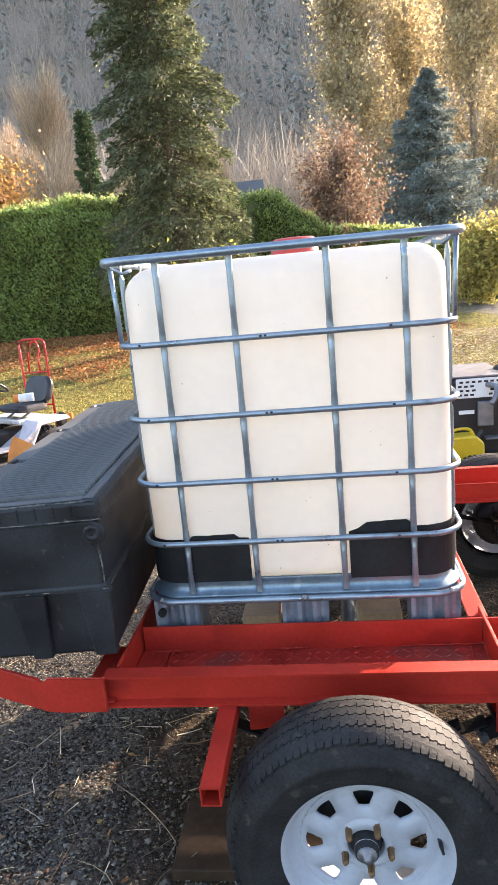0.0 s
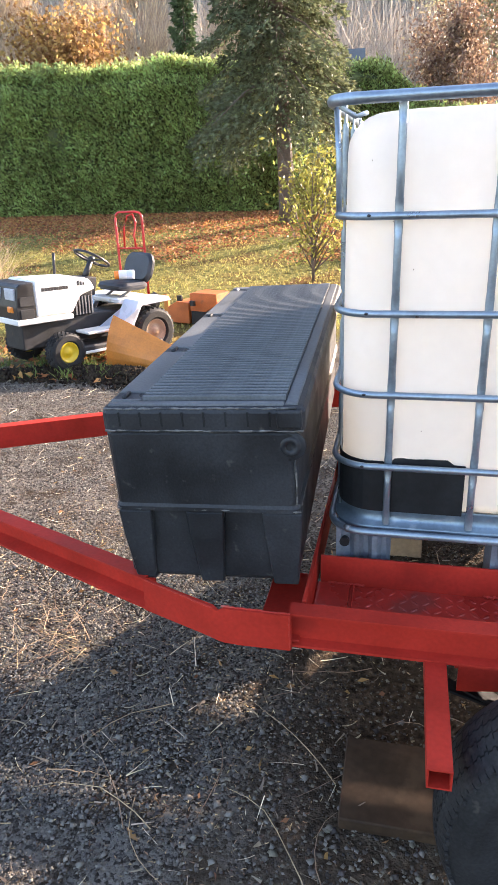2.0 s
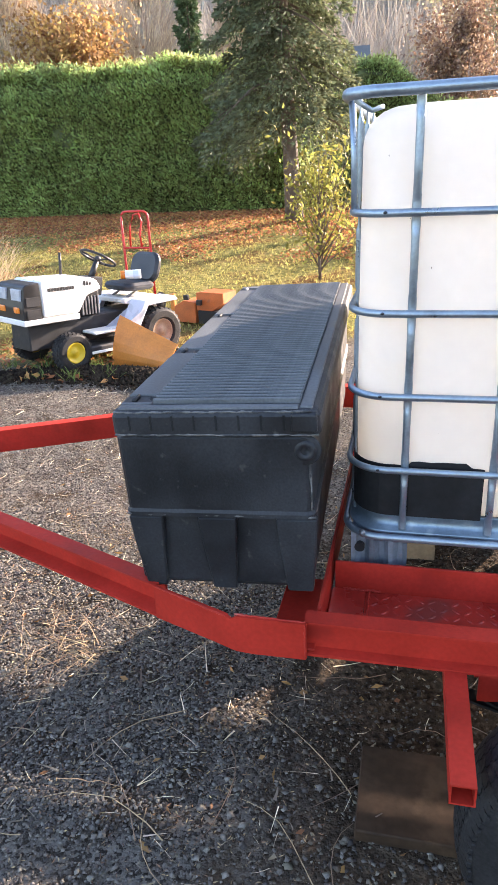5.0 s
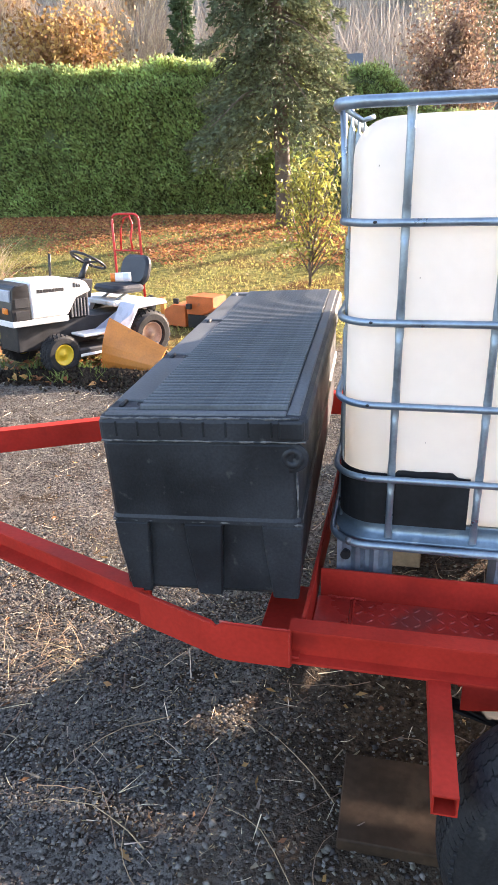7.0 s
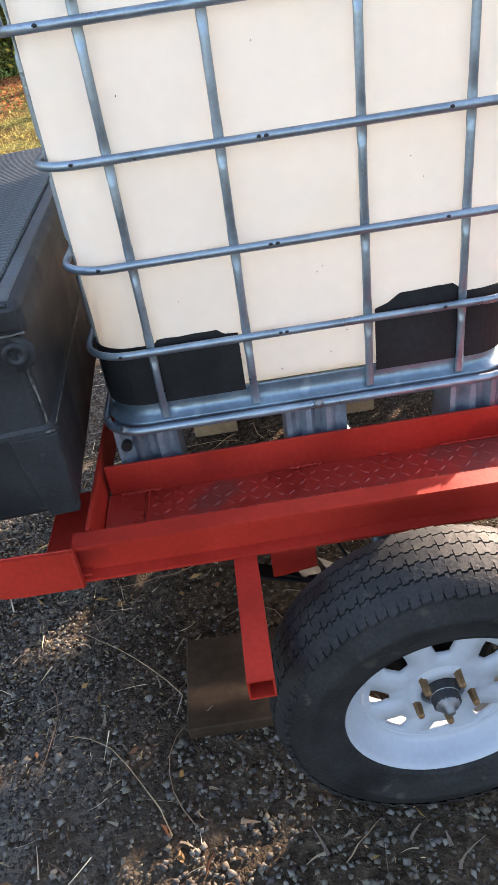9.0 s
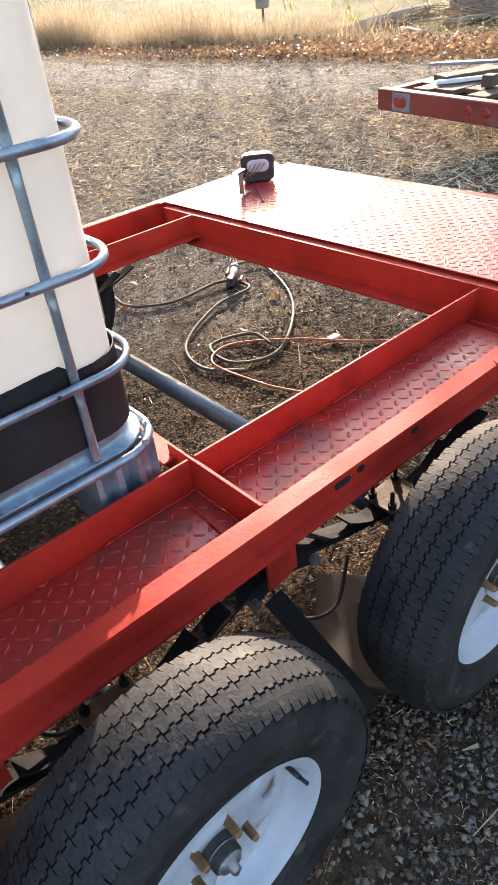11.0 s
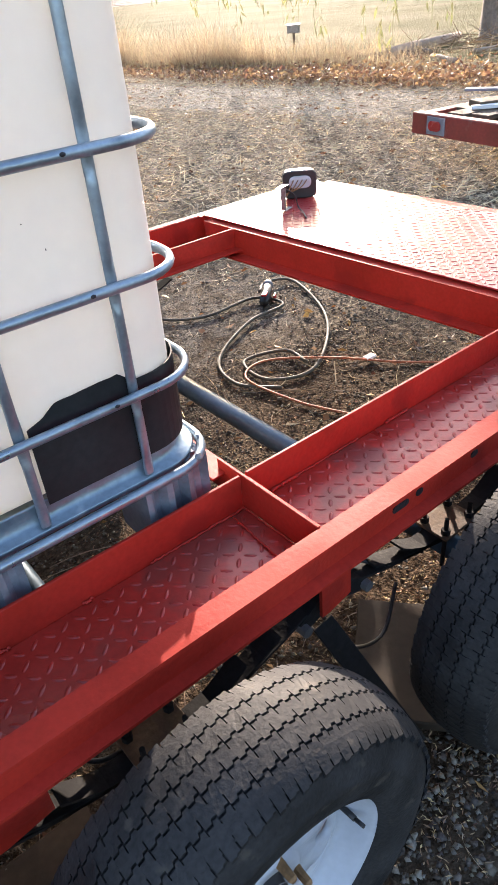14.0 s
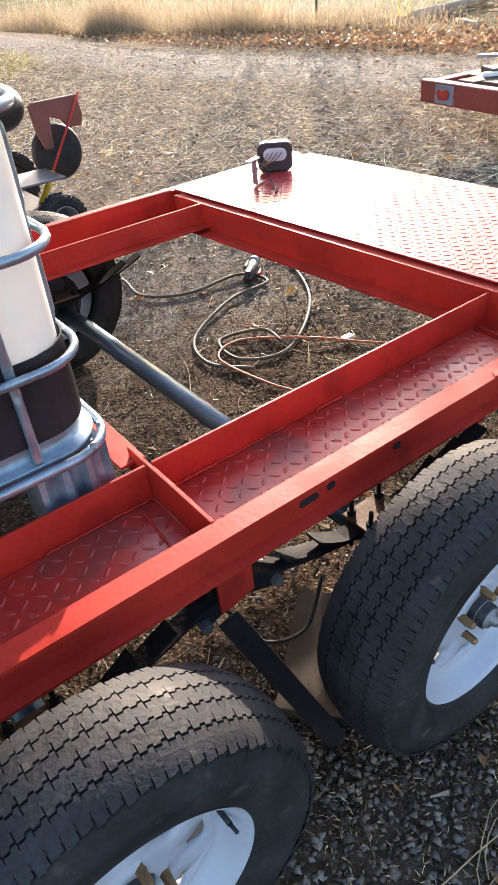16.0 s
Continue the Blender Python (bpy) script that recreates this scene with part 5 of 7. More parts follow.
    sets.append(leaf_quads(P, flat_dirs(len(P), rng, 0.25), rng.uniform(0.03, 0.08, len(P)), rng.uniform(0.015, 0.04, len(P)), rng, 0.12))
    v, f = joined(sets)
    ob = new("dead_leaves", np_mesh("dead_leaves", v, f, LEAF_BROWN))
    tagged(ob, "curled brown dead leaves on the ground", "leaves", kind="stuff")
    sets = []
    P = on_ground(70000, -14, 3, 5.8, 20, rng, 0.03)
    wgt = np.array([noise.noise(Vector((p[0] * 0.5, p[1] * 0.5, 9))) for p in P]) + 0.15 * (P[:, 1] - 12.8)
    P = P[(wgt > rng.uniform(0.05, 0.6, len(P))) & (lawn_mask(P[:, 0], P[:, 1] + 0.4) > 0.3)]
    sets.append(leaf_quads(P, flat_dirs(len(P), rng, 0.3), rng.uniform(0.04, 0.095, len(P)), rng.uniform(0.025, 0.06, len(P)), rng, 0.15))
    P = on_ground(650, -4.8, -1.6, 5.7, 7.0, rng, 0.02)
    sets.append(leaf_quads(P, flat_dirs(len(P), rng, 0.3), rng.uniform(0.05, 0.11, len(P)), rng.uniform(0.03, 0.06, len(P)), rng, 0.15))
    n = 13000
    s, t = 10.7 + np.abs(rng.normal(0, 1.1, n)), rng.uniform(2, 22, n)
    x = (s - 0.27 * t) / 0.963
    P = np.stack([x, t, rng.uniform(0, 0.12, n) * (s > 11.0)], 1)
    v, f = leaf_quads(P, flat_dirs(n, rng, 0.5), rng.uniform(0.05, 0.13, n), rng.uniform(0.03, 0.07, n), rng, 0.15)
    tagged(new("tan_leaves", np_mesh("tan_leaves", v, f, LEAF_TAN)), "tan and rust fallen leaves along the drive's edge", "leaves", kind="stuff")
    v, f = joined(sets)
    ob = new("rusty_leaves", np_mesh("rusty_leaves", v, f, LEAF_RUST))
    tagged(ob, "rust-coloured fallen leaves on the lawn", "leaves", kind="stuff")
    # lawn
    P = on_ground(120000, -15, 7, 5.9, 20, rng, 0.0)
    keep = (lawn_mask(P[:, 0], P[:, 1]) > rng.uniform(0.2, 0.9, len(P))) & (rng.uniform(size=len(P)) < np.where(P[:, 1] > 14.5, 0.45, 1.0))
    P = P[keep]
    D = np.stack([rng.normal(0, 0.9, len(P)), rng.normal(0, 0.9, len(P)), np.ones(len(P))], 1)
    v, f = strips(P, D, rng.uniform(0.02, 0.055, len(P)), rng.uniform(0.008, 0.022, len(P)), rng, 0.4, 1)
    ob = new("grass", np_mesh("grass", v, f, GRASS))
    tagged(ob, "short yellow-green autumn lawn grass", "grass", kind="stuff")
    # tall dry grass: a belt beyond the drive, and tufts beside the tractor
    sets = []
    n = 26000
    s, t = 12.6 + np.abs(rng.normal(0, 0.9, n)), rng.uniform(6, 24, n)
    x = (s - 0.27 * t) / 0.963
    P = np.stack([x, t, np.zeros(n)], 1)
    clump = np.array([noise.noise(Vector((p[0] * 0.6, p[1] * 0.6, 2))) for p in P])
    keep = (clump > rng.uniform(-0.5, 0.4, n)) & (rng.uniform(size=n) < np.clip((t - 8.5) / 4, 0.06, 1))
    P, clump = P[keep], clump[keep]
    D = np.stack([rng.normal(0, 0.30, len(P)), rng.normal(0, 0.30, len(P)), np.ones(len(P))], 1)
    sets.append(strips(P, D, rng.uniform(0.25, 1.0, len(P)) * (0.75 + 0.6 * clump) * np.clip((P[:, 1] - 7) / 8, 0.3, 1), rng.uniform(0.006, 0.016, len(P)), rng, 0.5, 3))
    v, f = joined(sets)
    ob = new("tall_grass", np_mesh("tall_grass", v, f, REED))
    tagged(ob, "belt of tall pale dry grass beyond the drive", "dry grass", kind="stuff")
    n = 900
    P = np.stack([rng.normal(-6.55, 0.20, n), rng.normal(9.0, 0.22, n), np.full(n, 0.02)], 1)
    D = np.stack([rng.normal(0.1, 0.45, n), rng.normal(0, 0.35, n), np.ones(n)], 1)
    v, f = strips(P, D, rng.uniform(0.5, 1.25, n), rng.uniform(0.006, 0.014, n), rng, 0.35, 4)
    for cx, cy, m_ in TUFTS:
        Q = np.stack([rng.normal(cx, 0.10, m_), rng.normal(cy, 0.10, m_), np.full(m_, 0.006)], 1)
        E = np.stack([rng.normal(0, 1, m_), rng.normal(0, 1, m_), rng.uniform(0.05, 0.55, m_)], 1)
        v2, f2 = strips(Q, E, rng.uniform(0.06, 0.20, m_), rng.uniform(0.002, 0.0045, m_), rng, 0.6, 4, (0, 0, -0.5))
        tagged(new("dry_weed_clump", np_mesh("dry_weed_clump", v2, f2, TWIG)), "flattened clump of dry tan weed stems on gravel", "dry weeds", kind="stuff")
    ob = new("grass_tuft", np_mesh("grass_tuft", v, f, REED))
    tagged(ob, "tuft of tall arching dry grass beside the tractor", "dry grass", kind="stuff")


litter()


# ---- hedge and trees ----
HEDGE_LEAF = leafy("hedge_leaf", (0.36, 0.42, 0.150), 0.65, 0.5)
HEDGE_GAP_SHADE = material("hedge_gap_shade", (0.075, 0.09, 0.028), 0.95, var=0.4, scale=3, fine=20, bump=0.5, spread=0.05)
NEEDLE = leafy("spruce_needles", (0.135, 0.150, 0.080), 0.5, 0.32)
NEEDLE_BLUE = leafy("blue_spruce_needles", (0.24, 0.275, 0.25), 0.35, 0.3)
CYPRESS = leafy("cypress_leaf", (0.075, 0.11, 0.05), 0.4, 0.25)
GOLD = leafy("gold_poplar_leaf", (0.56, 0.47, 0.29), 0.3, 0.55)
BRONZE = leafy("bronze_leaf", (0.40, 0.24, 0.095), 0.45, 0.4)
REDDISH = leafy("reddish_twig_leaf", (0.27, 0.175, 0.12), 0.4, 0.3)
PALE_TWIG = leafy("pale_bare_twig", (0.56, 0.42, 0.29), 0.4, 0.15)
SHRUB = leafy("yellow_green_shrub_leaf", (0.27, 0.255, 0.06), 0.4, 0.45)
WILLOW = leafy("willow_leaf", (0.24, 0.235, 0.10), 0.35, 0.45)
# distant woods: the haze is mixed into these pale colours
HAZY_TWIG = leafy("hazed_bare_wood", (0.44, 0.37, 0.30), 0.25, 0.2)
HAZY_FIR = leafy("hazed_fir", (0.26, 0.275, 0.25), 0.4, 0.1)

HEDGE_TOP = ((-30, 4.5), (-12, 4.65), (-9, 4.55), (-6.6, 4.6), (-5, 4.5), (-3.5, 4.2), (-2.8, 4.7), (-2.0, 4.9), (-1.25, 4.75), (-0.5, 4.1), (0.4, 3.5), (1.9, 3.25), (4.6, 2.9), (9, 2.8))


def hedge_h(x):
    return np.interp(x, [a for a, _ in HEDGE_TOP], [b for _, b in HEDGE_TOP])


def hedge_y(x):
    return 5.0 * smooth01(-3.6, -2.2, x)


def build_hedge():
    rng = np.random.default_rng(31)
    hedge = thing("hedge", (-6, 20.9, 0.6), label="tall clipped green conifer hedge behind the lawn", category="hedge")
    # dark sheet behind the leaves, putting shade into the gaps between them
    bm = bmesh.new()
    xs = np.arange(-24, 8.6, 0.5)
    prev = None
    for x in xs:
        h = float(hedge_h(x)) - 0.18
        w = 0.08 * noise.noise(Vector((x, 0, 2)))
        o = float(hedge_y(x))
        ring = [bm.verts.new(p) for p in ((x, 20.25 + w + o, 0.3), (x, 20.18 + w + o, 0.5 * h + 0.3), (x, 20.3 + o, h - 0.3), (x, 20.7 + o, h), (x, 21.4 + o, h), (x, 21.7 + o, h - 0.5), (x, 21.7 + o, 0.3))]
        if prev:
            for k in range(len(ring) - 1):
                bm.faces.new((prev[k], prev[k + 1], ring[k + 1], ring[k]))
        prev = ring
    part("inner_growth", bm, HEDGE_GAP_SHADE, hedge, local=False)
    n = 135000
    x = rng.uniform(-17, 8.5, n)
    h = hedge_h(x)
    front = rng.uniform(size=n) < 0.74
    z = np.where(front, 0.62 + (h - 0.75) * rng.uniform(0, 1, n), h - 0.16 + rng.normal(0, 0.10, n))
    lump = np.array([noise.noise(Vector((a * 0.9, b * 0.9, 7))) + 0.5 * noise.noise(Vector((a * 2.6, b * 2.6, 3))) for a, b in zip(x, z)])
    y = np.where(front, 20.10 - 0.26 * lump + rng.normal(0, 0.05, n) + 0.6 * smooth01(0.80, 1.0, (z - 0.6) / (h - 0.6)), rng.uniform(20.2, 21.6, n))
    z = z + np.where(front, 0, 0.22 * lump)
    P = np.stack([x, y + hedge_y(x), z], 1)
    D = np.stack([rng.normal(0, 0.55, n), np.where(front, -0.75, -0.1) + rng.normal(0, 0.35, n), 0.45 + rng.normal(0, 0.45, n)], 1)
    v, f = leaf_quads(P, D, rng.uniform(0.08, 0.19, n), rng.uniform(0.035, 0.075, n), rng, 0.06)
    v = v - np.array([-6, 20.9, 0.6])
    ob = new("foliage", np_mesh("foliage", v, f, HEDGE_LEAF))
    ob.parent = hedge
    tagged(ob, kind="stuff")


build_hedge()


def grown(name, at, mesh_v, mesh_f, leaf_mat, trunk_pts, trunk_r, bark, label, category="tree", limbs=()):
    """A tree: one mesh of trunk and limbs, one of crown."""
    tree = thing(name, at, label=label, category=category)
    bm = bmesh.new()
    sweep(bm, trunk_pts, trunk_r, 10)
    for pts, r in limbs:
        sweep(bm, pts, [r * (1 - 0.8 * i / (len(pts) - 1)) for i in range(len(pts))], 6)
    part("trunk", bm, bark, tree, smooth=True)
    ob = new("crown", np_mesh("crown", mesh_v, mesh_f, leaf_mat))
    ob.parent = tree
    tagged(ob, kind="stuff")
    return tree


def conifer(name, at, h, r, z0, mat, seed, label, n_branch=150, per=110, droop=0.35, length=0.16, bare=0.0, trunk_r=0.17, lean=(0, 0), power=0.85):
    rng = np.random.default_rng(seed)
    sets, limbs = [], []
    for k in range(n_branch):
        u = (k + rng.uniform(0, 1)) / n_branch
        z = z0 + (h - z0) * u
        reach = r * (1 - u) ** power * rng.uniform(0.55, 1.12) + 0.08
        a = k * 2.399 + rng.normal(0, 0.3)
        d = np.array([math.cos(a), math.sin(a)])
        m = int(per * (0.35 + reach / r))
        t = rng.uniform(0.12, 1, m) ** 0.8
        sag = -droop * reach * (t ** 1.3) + 0.18 * reach * np.clip(t - 0.75, 0, 1)
        wid = 0.16 * reach * np.sin(np.pi * np.clip(t, 0.05, 1)) + 0.05
        side = rng.normal(0, 1, m) * wid
        cx = lean[0] * z / h + d[0] * reach * t - d[1] * side
        cy = lean[1] * z / h + d[1] * reach * t + d[0] * side
        cz = z + sag - np.abs(rng.normal(0, 0.07, m)) * (1 + reach * 0.5) - 0.15 * np.abs(side)
        P = np.stack([cx, cy, cz], 1)
        D = np.stack([d[0] * 0.7 + rng.normal(0, 0.45, m), d[1] * 0.7 + rng.normal(0, 0.45, m), rng.normal(-0.35, 0.35, m)], 1)
        sets.append(leaf_quads(P, D, rng.uniform(0.6, 1.35, m) * length, rng.uniform(0.28, 0.5, m) * length, rng, 0.05))
        if k % 3 == 0 and reach > 0.3:
            limbs.append(([(lean[0] * z / h, lean[1] * z / h, z), (lean[0] * z / h + d[0] * reach * 0.5, lean[1] * z / h + d[1] * reach * 0.5, z - droop * reach * 0.35), (lean[0] * z / h + d[0] * reach * 0.95, lean[1] * z / h + d[1] * reach * 0.95, z - droop * reach * 0.85)], 0.03))
    v, f = joined(sets)
    pts = [(lean[0] * t, lean[1] * t, h * t) for t in (0, 0.08, 0.2, 0.45, 0.7, 0.98)]
    return grown(name, at, v, f, mat, pts, [trunk_r * s for s in (1.25, 1.0, 0.85, 0.6, 0.35, 0.06)], BARK, label, limbs=limbs)


def broadleaf(name, at, h, r, z0, mat, seed, label, n_limb=26, per=420, leaf=(0.12, 0.09), bark=PALE_BARK, trunk_r=0.16, up=1.4, spread=0.55, twig=False, shape=1.0):
    """A tree or shrub whose limbs carry loose clouds of leaves, or bare twigs."""
    rng = np.random.default_rng(seed)
    sets, limbs = [], []
    for k in range(n_limb):
        u = rng.uniform(0.0, 1.0)
        zb = z0 * 0.6 + (h * 0.72 - z0 * 0.6) * u
        a = k * 2.399 + rng.normal(0, 0.4)
        reach = r * (1 - 0.55 * u ** 1.5) * rng.uniform(0.45, 1.0) * shape
        d = np.array([math.cos(a) * reach, math.sin(a) * reach, up * reach * rng.uniform(0.6, 1.3)])
        top = np.array([0, 0, zb]) + d
        top[2] = min(top[2], h)
        mid = np.array([0, 0, zb]) + d * 0.5 + np.array([0, 0, -0.1 * reach])
        limbs.append(([(0, 0, zb), tuple(mid), tuple(top)], max(0.012, trunk_r * 0.3 * (1 - u * 0.5))))
        m = per
        t = rng.uniform(0.3, 1.08, m)[:, None]
        c = np.array([0, 0, zb])[None] + d[None] * t
        P = c + rng.normal(0, 1, (m, 3)) * np.array([spread, spread, spread * 1.1]) * (0.35 + 0.5 * reach) * 0.6
        if twig:
            D = unit(np.tile(d[None], (m, 1))) + rng.normal(0, 0.35, (m, 3)) + np.array([0, 0, 0.5])
            sets.append(strips(P, D, rng.uniform(0.4, 1.2, m) * leaf[0], leaf[1], rng, 0.2, 2))
        else:
            D = rng.normal(0, 1, (m, 3)) + np.array([0, 0, -0.2])
            sets.append(leaf_quads(P, D, rng.uniform(0.6, 1.4, m) * leaf[0], rng.uniform(0.7, 1.2, m) * leaf[1], rng, 0.1))
    v, f = joined(sets)
    pts = [(0.04 * h * math.sin(3 * t + seed) * t, 0.02 * h * math.sin(2 * t + 1.3 * seed) * t, h * 0.95 * t) for t in (0, 0.15, 0.35, 0.6, 0.85, 1)]
    return grown(name, at, v, f, mat, pts, [trunk_r * s for s in (1.2, 1, 0.8, 0.5, 0.25, 0.05)], bark, label, limbs=limbs)


conifer("spruce_tree", (-3.15, 17, 0.5), 13.5, 2.1, 2.5, NEEDLE, 41, "tall drooping green spruce standing before the hedge", 230, 330, 0.6, 0.125, trunk_r=0.19, lean=(-0.6, 0), power=0.6)
conifer("blue_spruce_tree", (6.95, 45, 0), 13.2, 6.2, 0.8, NEEDLE_BLUE, 42, "broad blue-grey spruce beyond the hedge", 220, 330, 0.14, 0.25, trunk_r=0.24, power=0.8)
conifer("cypress_tree", (-7.6, 24, 0), 7.9, 0.62, 0.4, CYPRESS, 43, "narrow dark green columnar cypress behind the hedge", 120, 90, -0.9, 0.16, trunk_r=0.08, power=0.5)
broadleaf("bronze_tree", (-12.0, 24.5, 0), 8.1, 2.6, 2.4, BRONZE, 44, "round tree with bronze autumn leaves behind the hedge", 34, 420, (0.16, 0.12), up=0.9, spread=0.6)
for k, (x, y, h, r) in enumerate(((3.0, 59, 29, 4.5), (7.6, 63, 36, 5.1), (12.6, 60, 35, 5.1), (18, 64, 35, 5.4))):
    tagged(broadleaf("poplar_tree", (x, y, 0), h, r, 3.0, GOLD, 50 + k, "tall golden-leaved autumn poplar in low sun", 64, 280, (0.30, 0.20), up=1.9, spread=0.62, trunk_r=0.3), group="golden poplars")
broadleaf("reddish_shrub", (1.0, 28, 0), 8.0, 2.0, 1.5, REDDISH, 60, "reddish-brown half-bare shrub beyond the hedge", 40, 340, (0.13, 0.09), up=1.6, spread=0.5)
for k, (x, y, h, r) in enumerate(((-14.5, 38, 14.5, 2.4), (-18.5, 42, 15, 2.6), (-10.8, 44, 15.5, 2.0), (-23, 40, 14, 2.6), (-28, 45, 15, 2.8), (-7.5, 50, 14, 2.0))):
    tagged(broadleaf("bare_tree", (x, y, 0), h, r, 2.0, PALE_TWIG, 70 + k, "pale bare-branched autumn tree at the hill's foot", 46, 230, (0.9, 0.028), up=2.2, spread=0.5, twig=True, trunk_r=0.15), group="bare trees")
broadleaf("shrub", (-1.75, 11.0, 0.05), 2.15, 0.85, 0.2, SHRUB, 80, "sparse yellow-green leafy shrub on the lawn", 40, 36, (0.095, 0.04), bark=BARK, up=1.7, spread=0.34, trunk_r=0.022)
GOLD_SHRUB = leafy("golden_shrub_leaf", (0.46, 0.40, 0.13), 0.4, 0.5)
broadleaf("golden_bush", (4.75, 20.2, 0.4), 2.5, 1.5, 0.3, GOLD_SHRUB, 83, "rounded golden-green bush at the end of the hedge", 46, 260, (0.13, 0.07), bark=BARK, up=0.9, spread=0.5, trunk_r=0.05)
broadleaf("shrub", (0.85, 18.4, 0.5), 3.5, 0.35, 0.8, REDDISH, 81, "thin reddish bush with few leaves beside the hedge", 12, 30, (0.10, 0.06), bark=BARK, up=2.2, spread=0.25, trunk_r=0.015)


# ---- wooded hill in the distance ----
def hill_height(x, y):
    ridge = 150 + 22 * noise.noise(Vector((x * 0.008, y * 0.008, 1)))
    side = 1 - float(smooth01(10, 120, x))
    return ridge * float(smooth01(62, 300, y)) * side


def build_hill():
    xs, ys = np.arange(-320, 200, 8.0), np.arange(60, 420, 8.0)
    V = [(x, y, hill_height(x, y) - 0.4 + (1.6 * noise.noise(Vector((x * 0.1, y * 0.1, 0))) if y > 70 else 0)) for x in xs for y in ys]
    ny = len(ys)
    F = [(i * ny + j, (i + 1) * ny + j, (i + 1) * ny + j + 1, i * ny + j + 1) for i in range(len(xs) - 1) for j in range(ny - 1)]
    # slope colour lifted and greyed to carry the distance haze
    soil = material("hazed_hillside", (0.33, 0.28, 0.235), 0.95, spec=0.03, var=0.35, scale=0.06, fine=1.2, bump=0.5, spread=0.8)
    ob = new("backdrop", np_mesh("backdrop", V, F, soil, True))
    tagged(ob, "steep wooded hillside behind the lawn, with haze in its colour", "hill", kind="structure")
    rng = np.random.default_rng(91)
    bare, firs = [], []
    for k in range(5200):
        y = 60 + 215 * rng.uniform() ** 1.25
        x = rng.uniform(-0.85, 0.42) * y * 1.15
        z = hill_height(x, y)
        if x > 100 or (z < 0.5 and y > 80):
            continue
        h = rng.uniform(9, 17)
        if rng.uniform() < 0.16 and y > 105:
            m = 60
            t = rng.uniform(0.05, 1, m)
            a = rng.uniform(0, 6.28, m)
            rr = 2.4 * (1 - t)
            P = np.stack([x + rr * np.cos(a) * 0.6, y + rr * np.sin(a) * 0.6, z + h * t], 1)
            D = np.stack([np.cos(a), np.sin(a), np.full(m, -0.5)], 1)
            firs.append(leaf_quads(P, D, rng.uniform(0.9, 1.7, m), rng.uniform(0.4, 0.7, m), rng, 0.1))
        else:
            m = 46
            P = np.stack([x + rng.normal(0, 1.2, m), y + rng.normal(0, 1.2, m), z + h * rng.uniform(0.1, 0.75, m)], 1)
            P[0] = (x, y, z - 0.5)
            D = np.stack([rng.normal(0, 0.33, m), rng.normal(0, 0.33, m), np.ones(m)], 1)
            ln = rng.uniform(1.5, 4.5, m)
            ln[0] = h
            w = rng.uniform(0.03, 0.09, m) * (0.6 + y / 200)
            w[0] = 0.18
            bare.append(strips(P, D, ln, w, rng, 0.12, 1))
    for name, sets, mat, label in (("hill_wood", bare, HAZY_TWIG, "bare grey-brown woodland on the hillside, paled by haze in its colour"), ("hill_firs", firs, HAZY_FIR, "scattered firs on the hillside, paled by haze in their colour")):
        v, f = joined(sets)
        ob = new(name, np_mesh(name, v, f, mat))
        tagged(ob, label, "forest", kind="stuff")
    # low far tree line beyond the field
    sets = []
    for k in range(1500):
        x = rng.uniform(85, 150)
        y = rng.uniform(-50, 190)
        m = 24
        h = rng.uniform(5, 10)
        P = np.stack([x + rng.normal(0, 2.5, m), y + rng.normal(0, 2.5, m), h * rng.uniform(0, 0.7, m)], 1)
        D = np.stack([rng.normal(0, 0.4, m), rng.normal(0, 0.4, m), np.ones(m)], 1)
        sets.append(strips(P, D, rng.uniform(1.5, 4, m), rng.uniform(0.3, 0.9, m), rng, 0.2, 1))
    v, f = joined(sets)
    ob = new("far_trees", np_mesh("far_trees", v, f, HAZY_TWIG))
    tagged(ob, "low far line of bare trees past the field", "forest", kind="stuff")


build_hill()

# ---- beside the trailer: boards, cables, lamp ----
single("timber_board", block((-0.44, 1.735, 0.0), (0.02, 2.03, 0.042), 0.004), MUDDY_WOOD, label="dirty old timber board lying flat by the wheel", category="board")
DAMP_WOOD = material("damp_timber", (0.036, 0.026, 0.018), 0.8, spec=0.2, var=0.35, scale=5, fine=40, bump=0.3, second=(0.030, 0.022, 0.015), second_at=0.56, second_scale=6)
bm = block((-0.19, -0.14, 0.0), (0.19, 0.14, 0.030), 0.004)
single("timber_board", bm, DAMP_WOOD, pose(0.86, 1.80, 0.002, 0, 0, 40), "muddy timber board wedged between the two wheels", "board")
for x0, x1, z1, lab in ((-0.39, -0.20, 0.10, "sawn timber block on the ground under the tote"), (0.19, 0.41, 0.10, "sawn timber block on the ground under the tote")):
    single("timber_block", block((x0, 3.19, 0.0), (x1, 3.36, z1), 0.005), PALE_WOOD, label=lab, category="timber", group="timber blocks under the trailer")
bm = bmesh.new()
hexa(bm, (-0.025, -0.004, 0), (0.025, 0.0, 0.475), 0.001)
hexa(bm, (-0.025, 0.0005, 0), (-0.021, 0.045, 0.475), 0.001)
lean_q = Vector((-0.154, 0.168, 0.43)).to_track_quat('Z', 'X').to_matrix().to_4x4()
single("angle_iron", bm, SPRING_BLACK, pose(0.694, 1.632, 0.012) @ lean_q @ Matrix.Rotation(radians(35), 4, 'Z'), "dark rusty angle iron leaning under the trailer", "scrap iron")
CORD_BLACK = material("dusty_black_cord", (0.085, 0.075, 0.055), 0.7, var=0.3, scale=15, fine=90, bump=0.1)
CORD_ORANGE = material("faded_orange_cord", (0.42, 0.13, 0.06), 0.6, var=0.2, scale=15, fine=90, bump=0.1)
bm = bmesh.new()
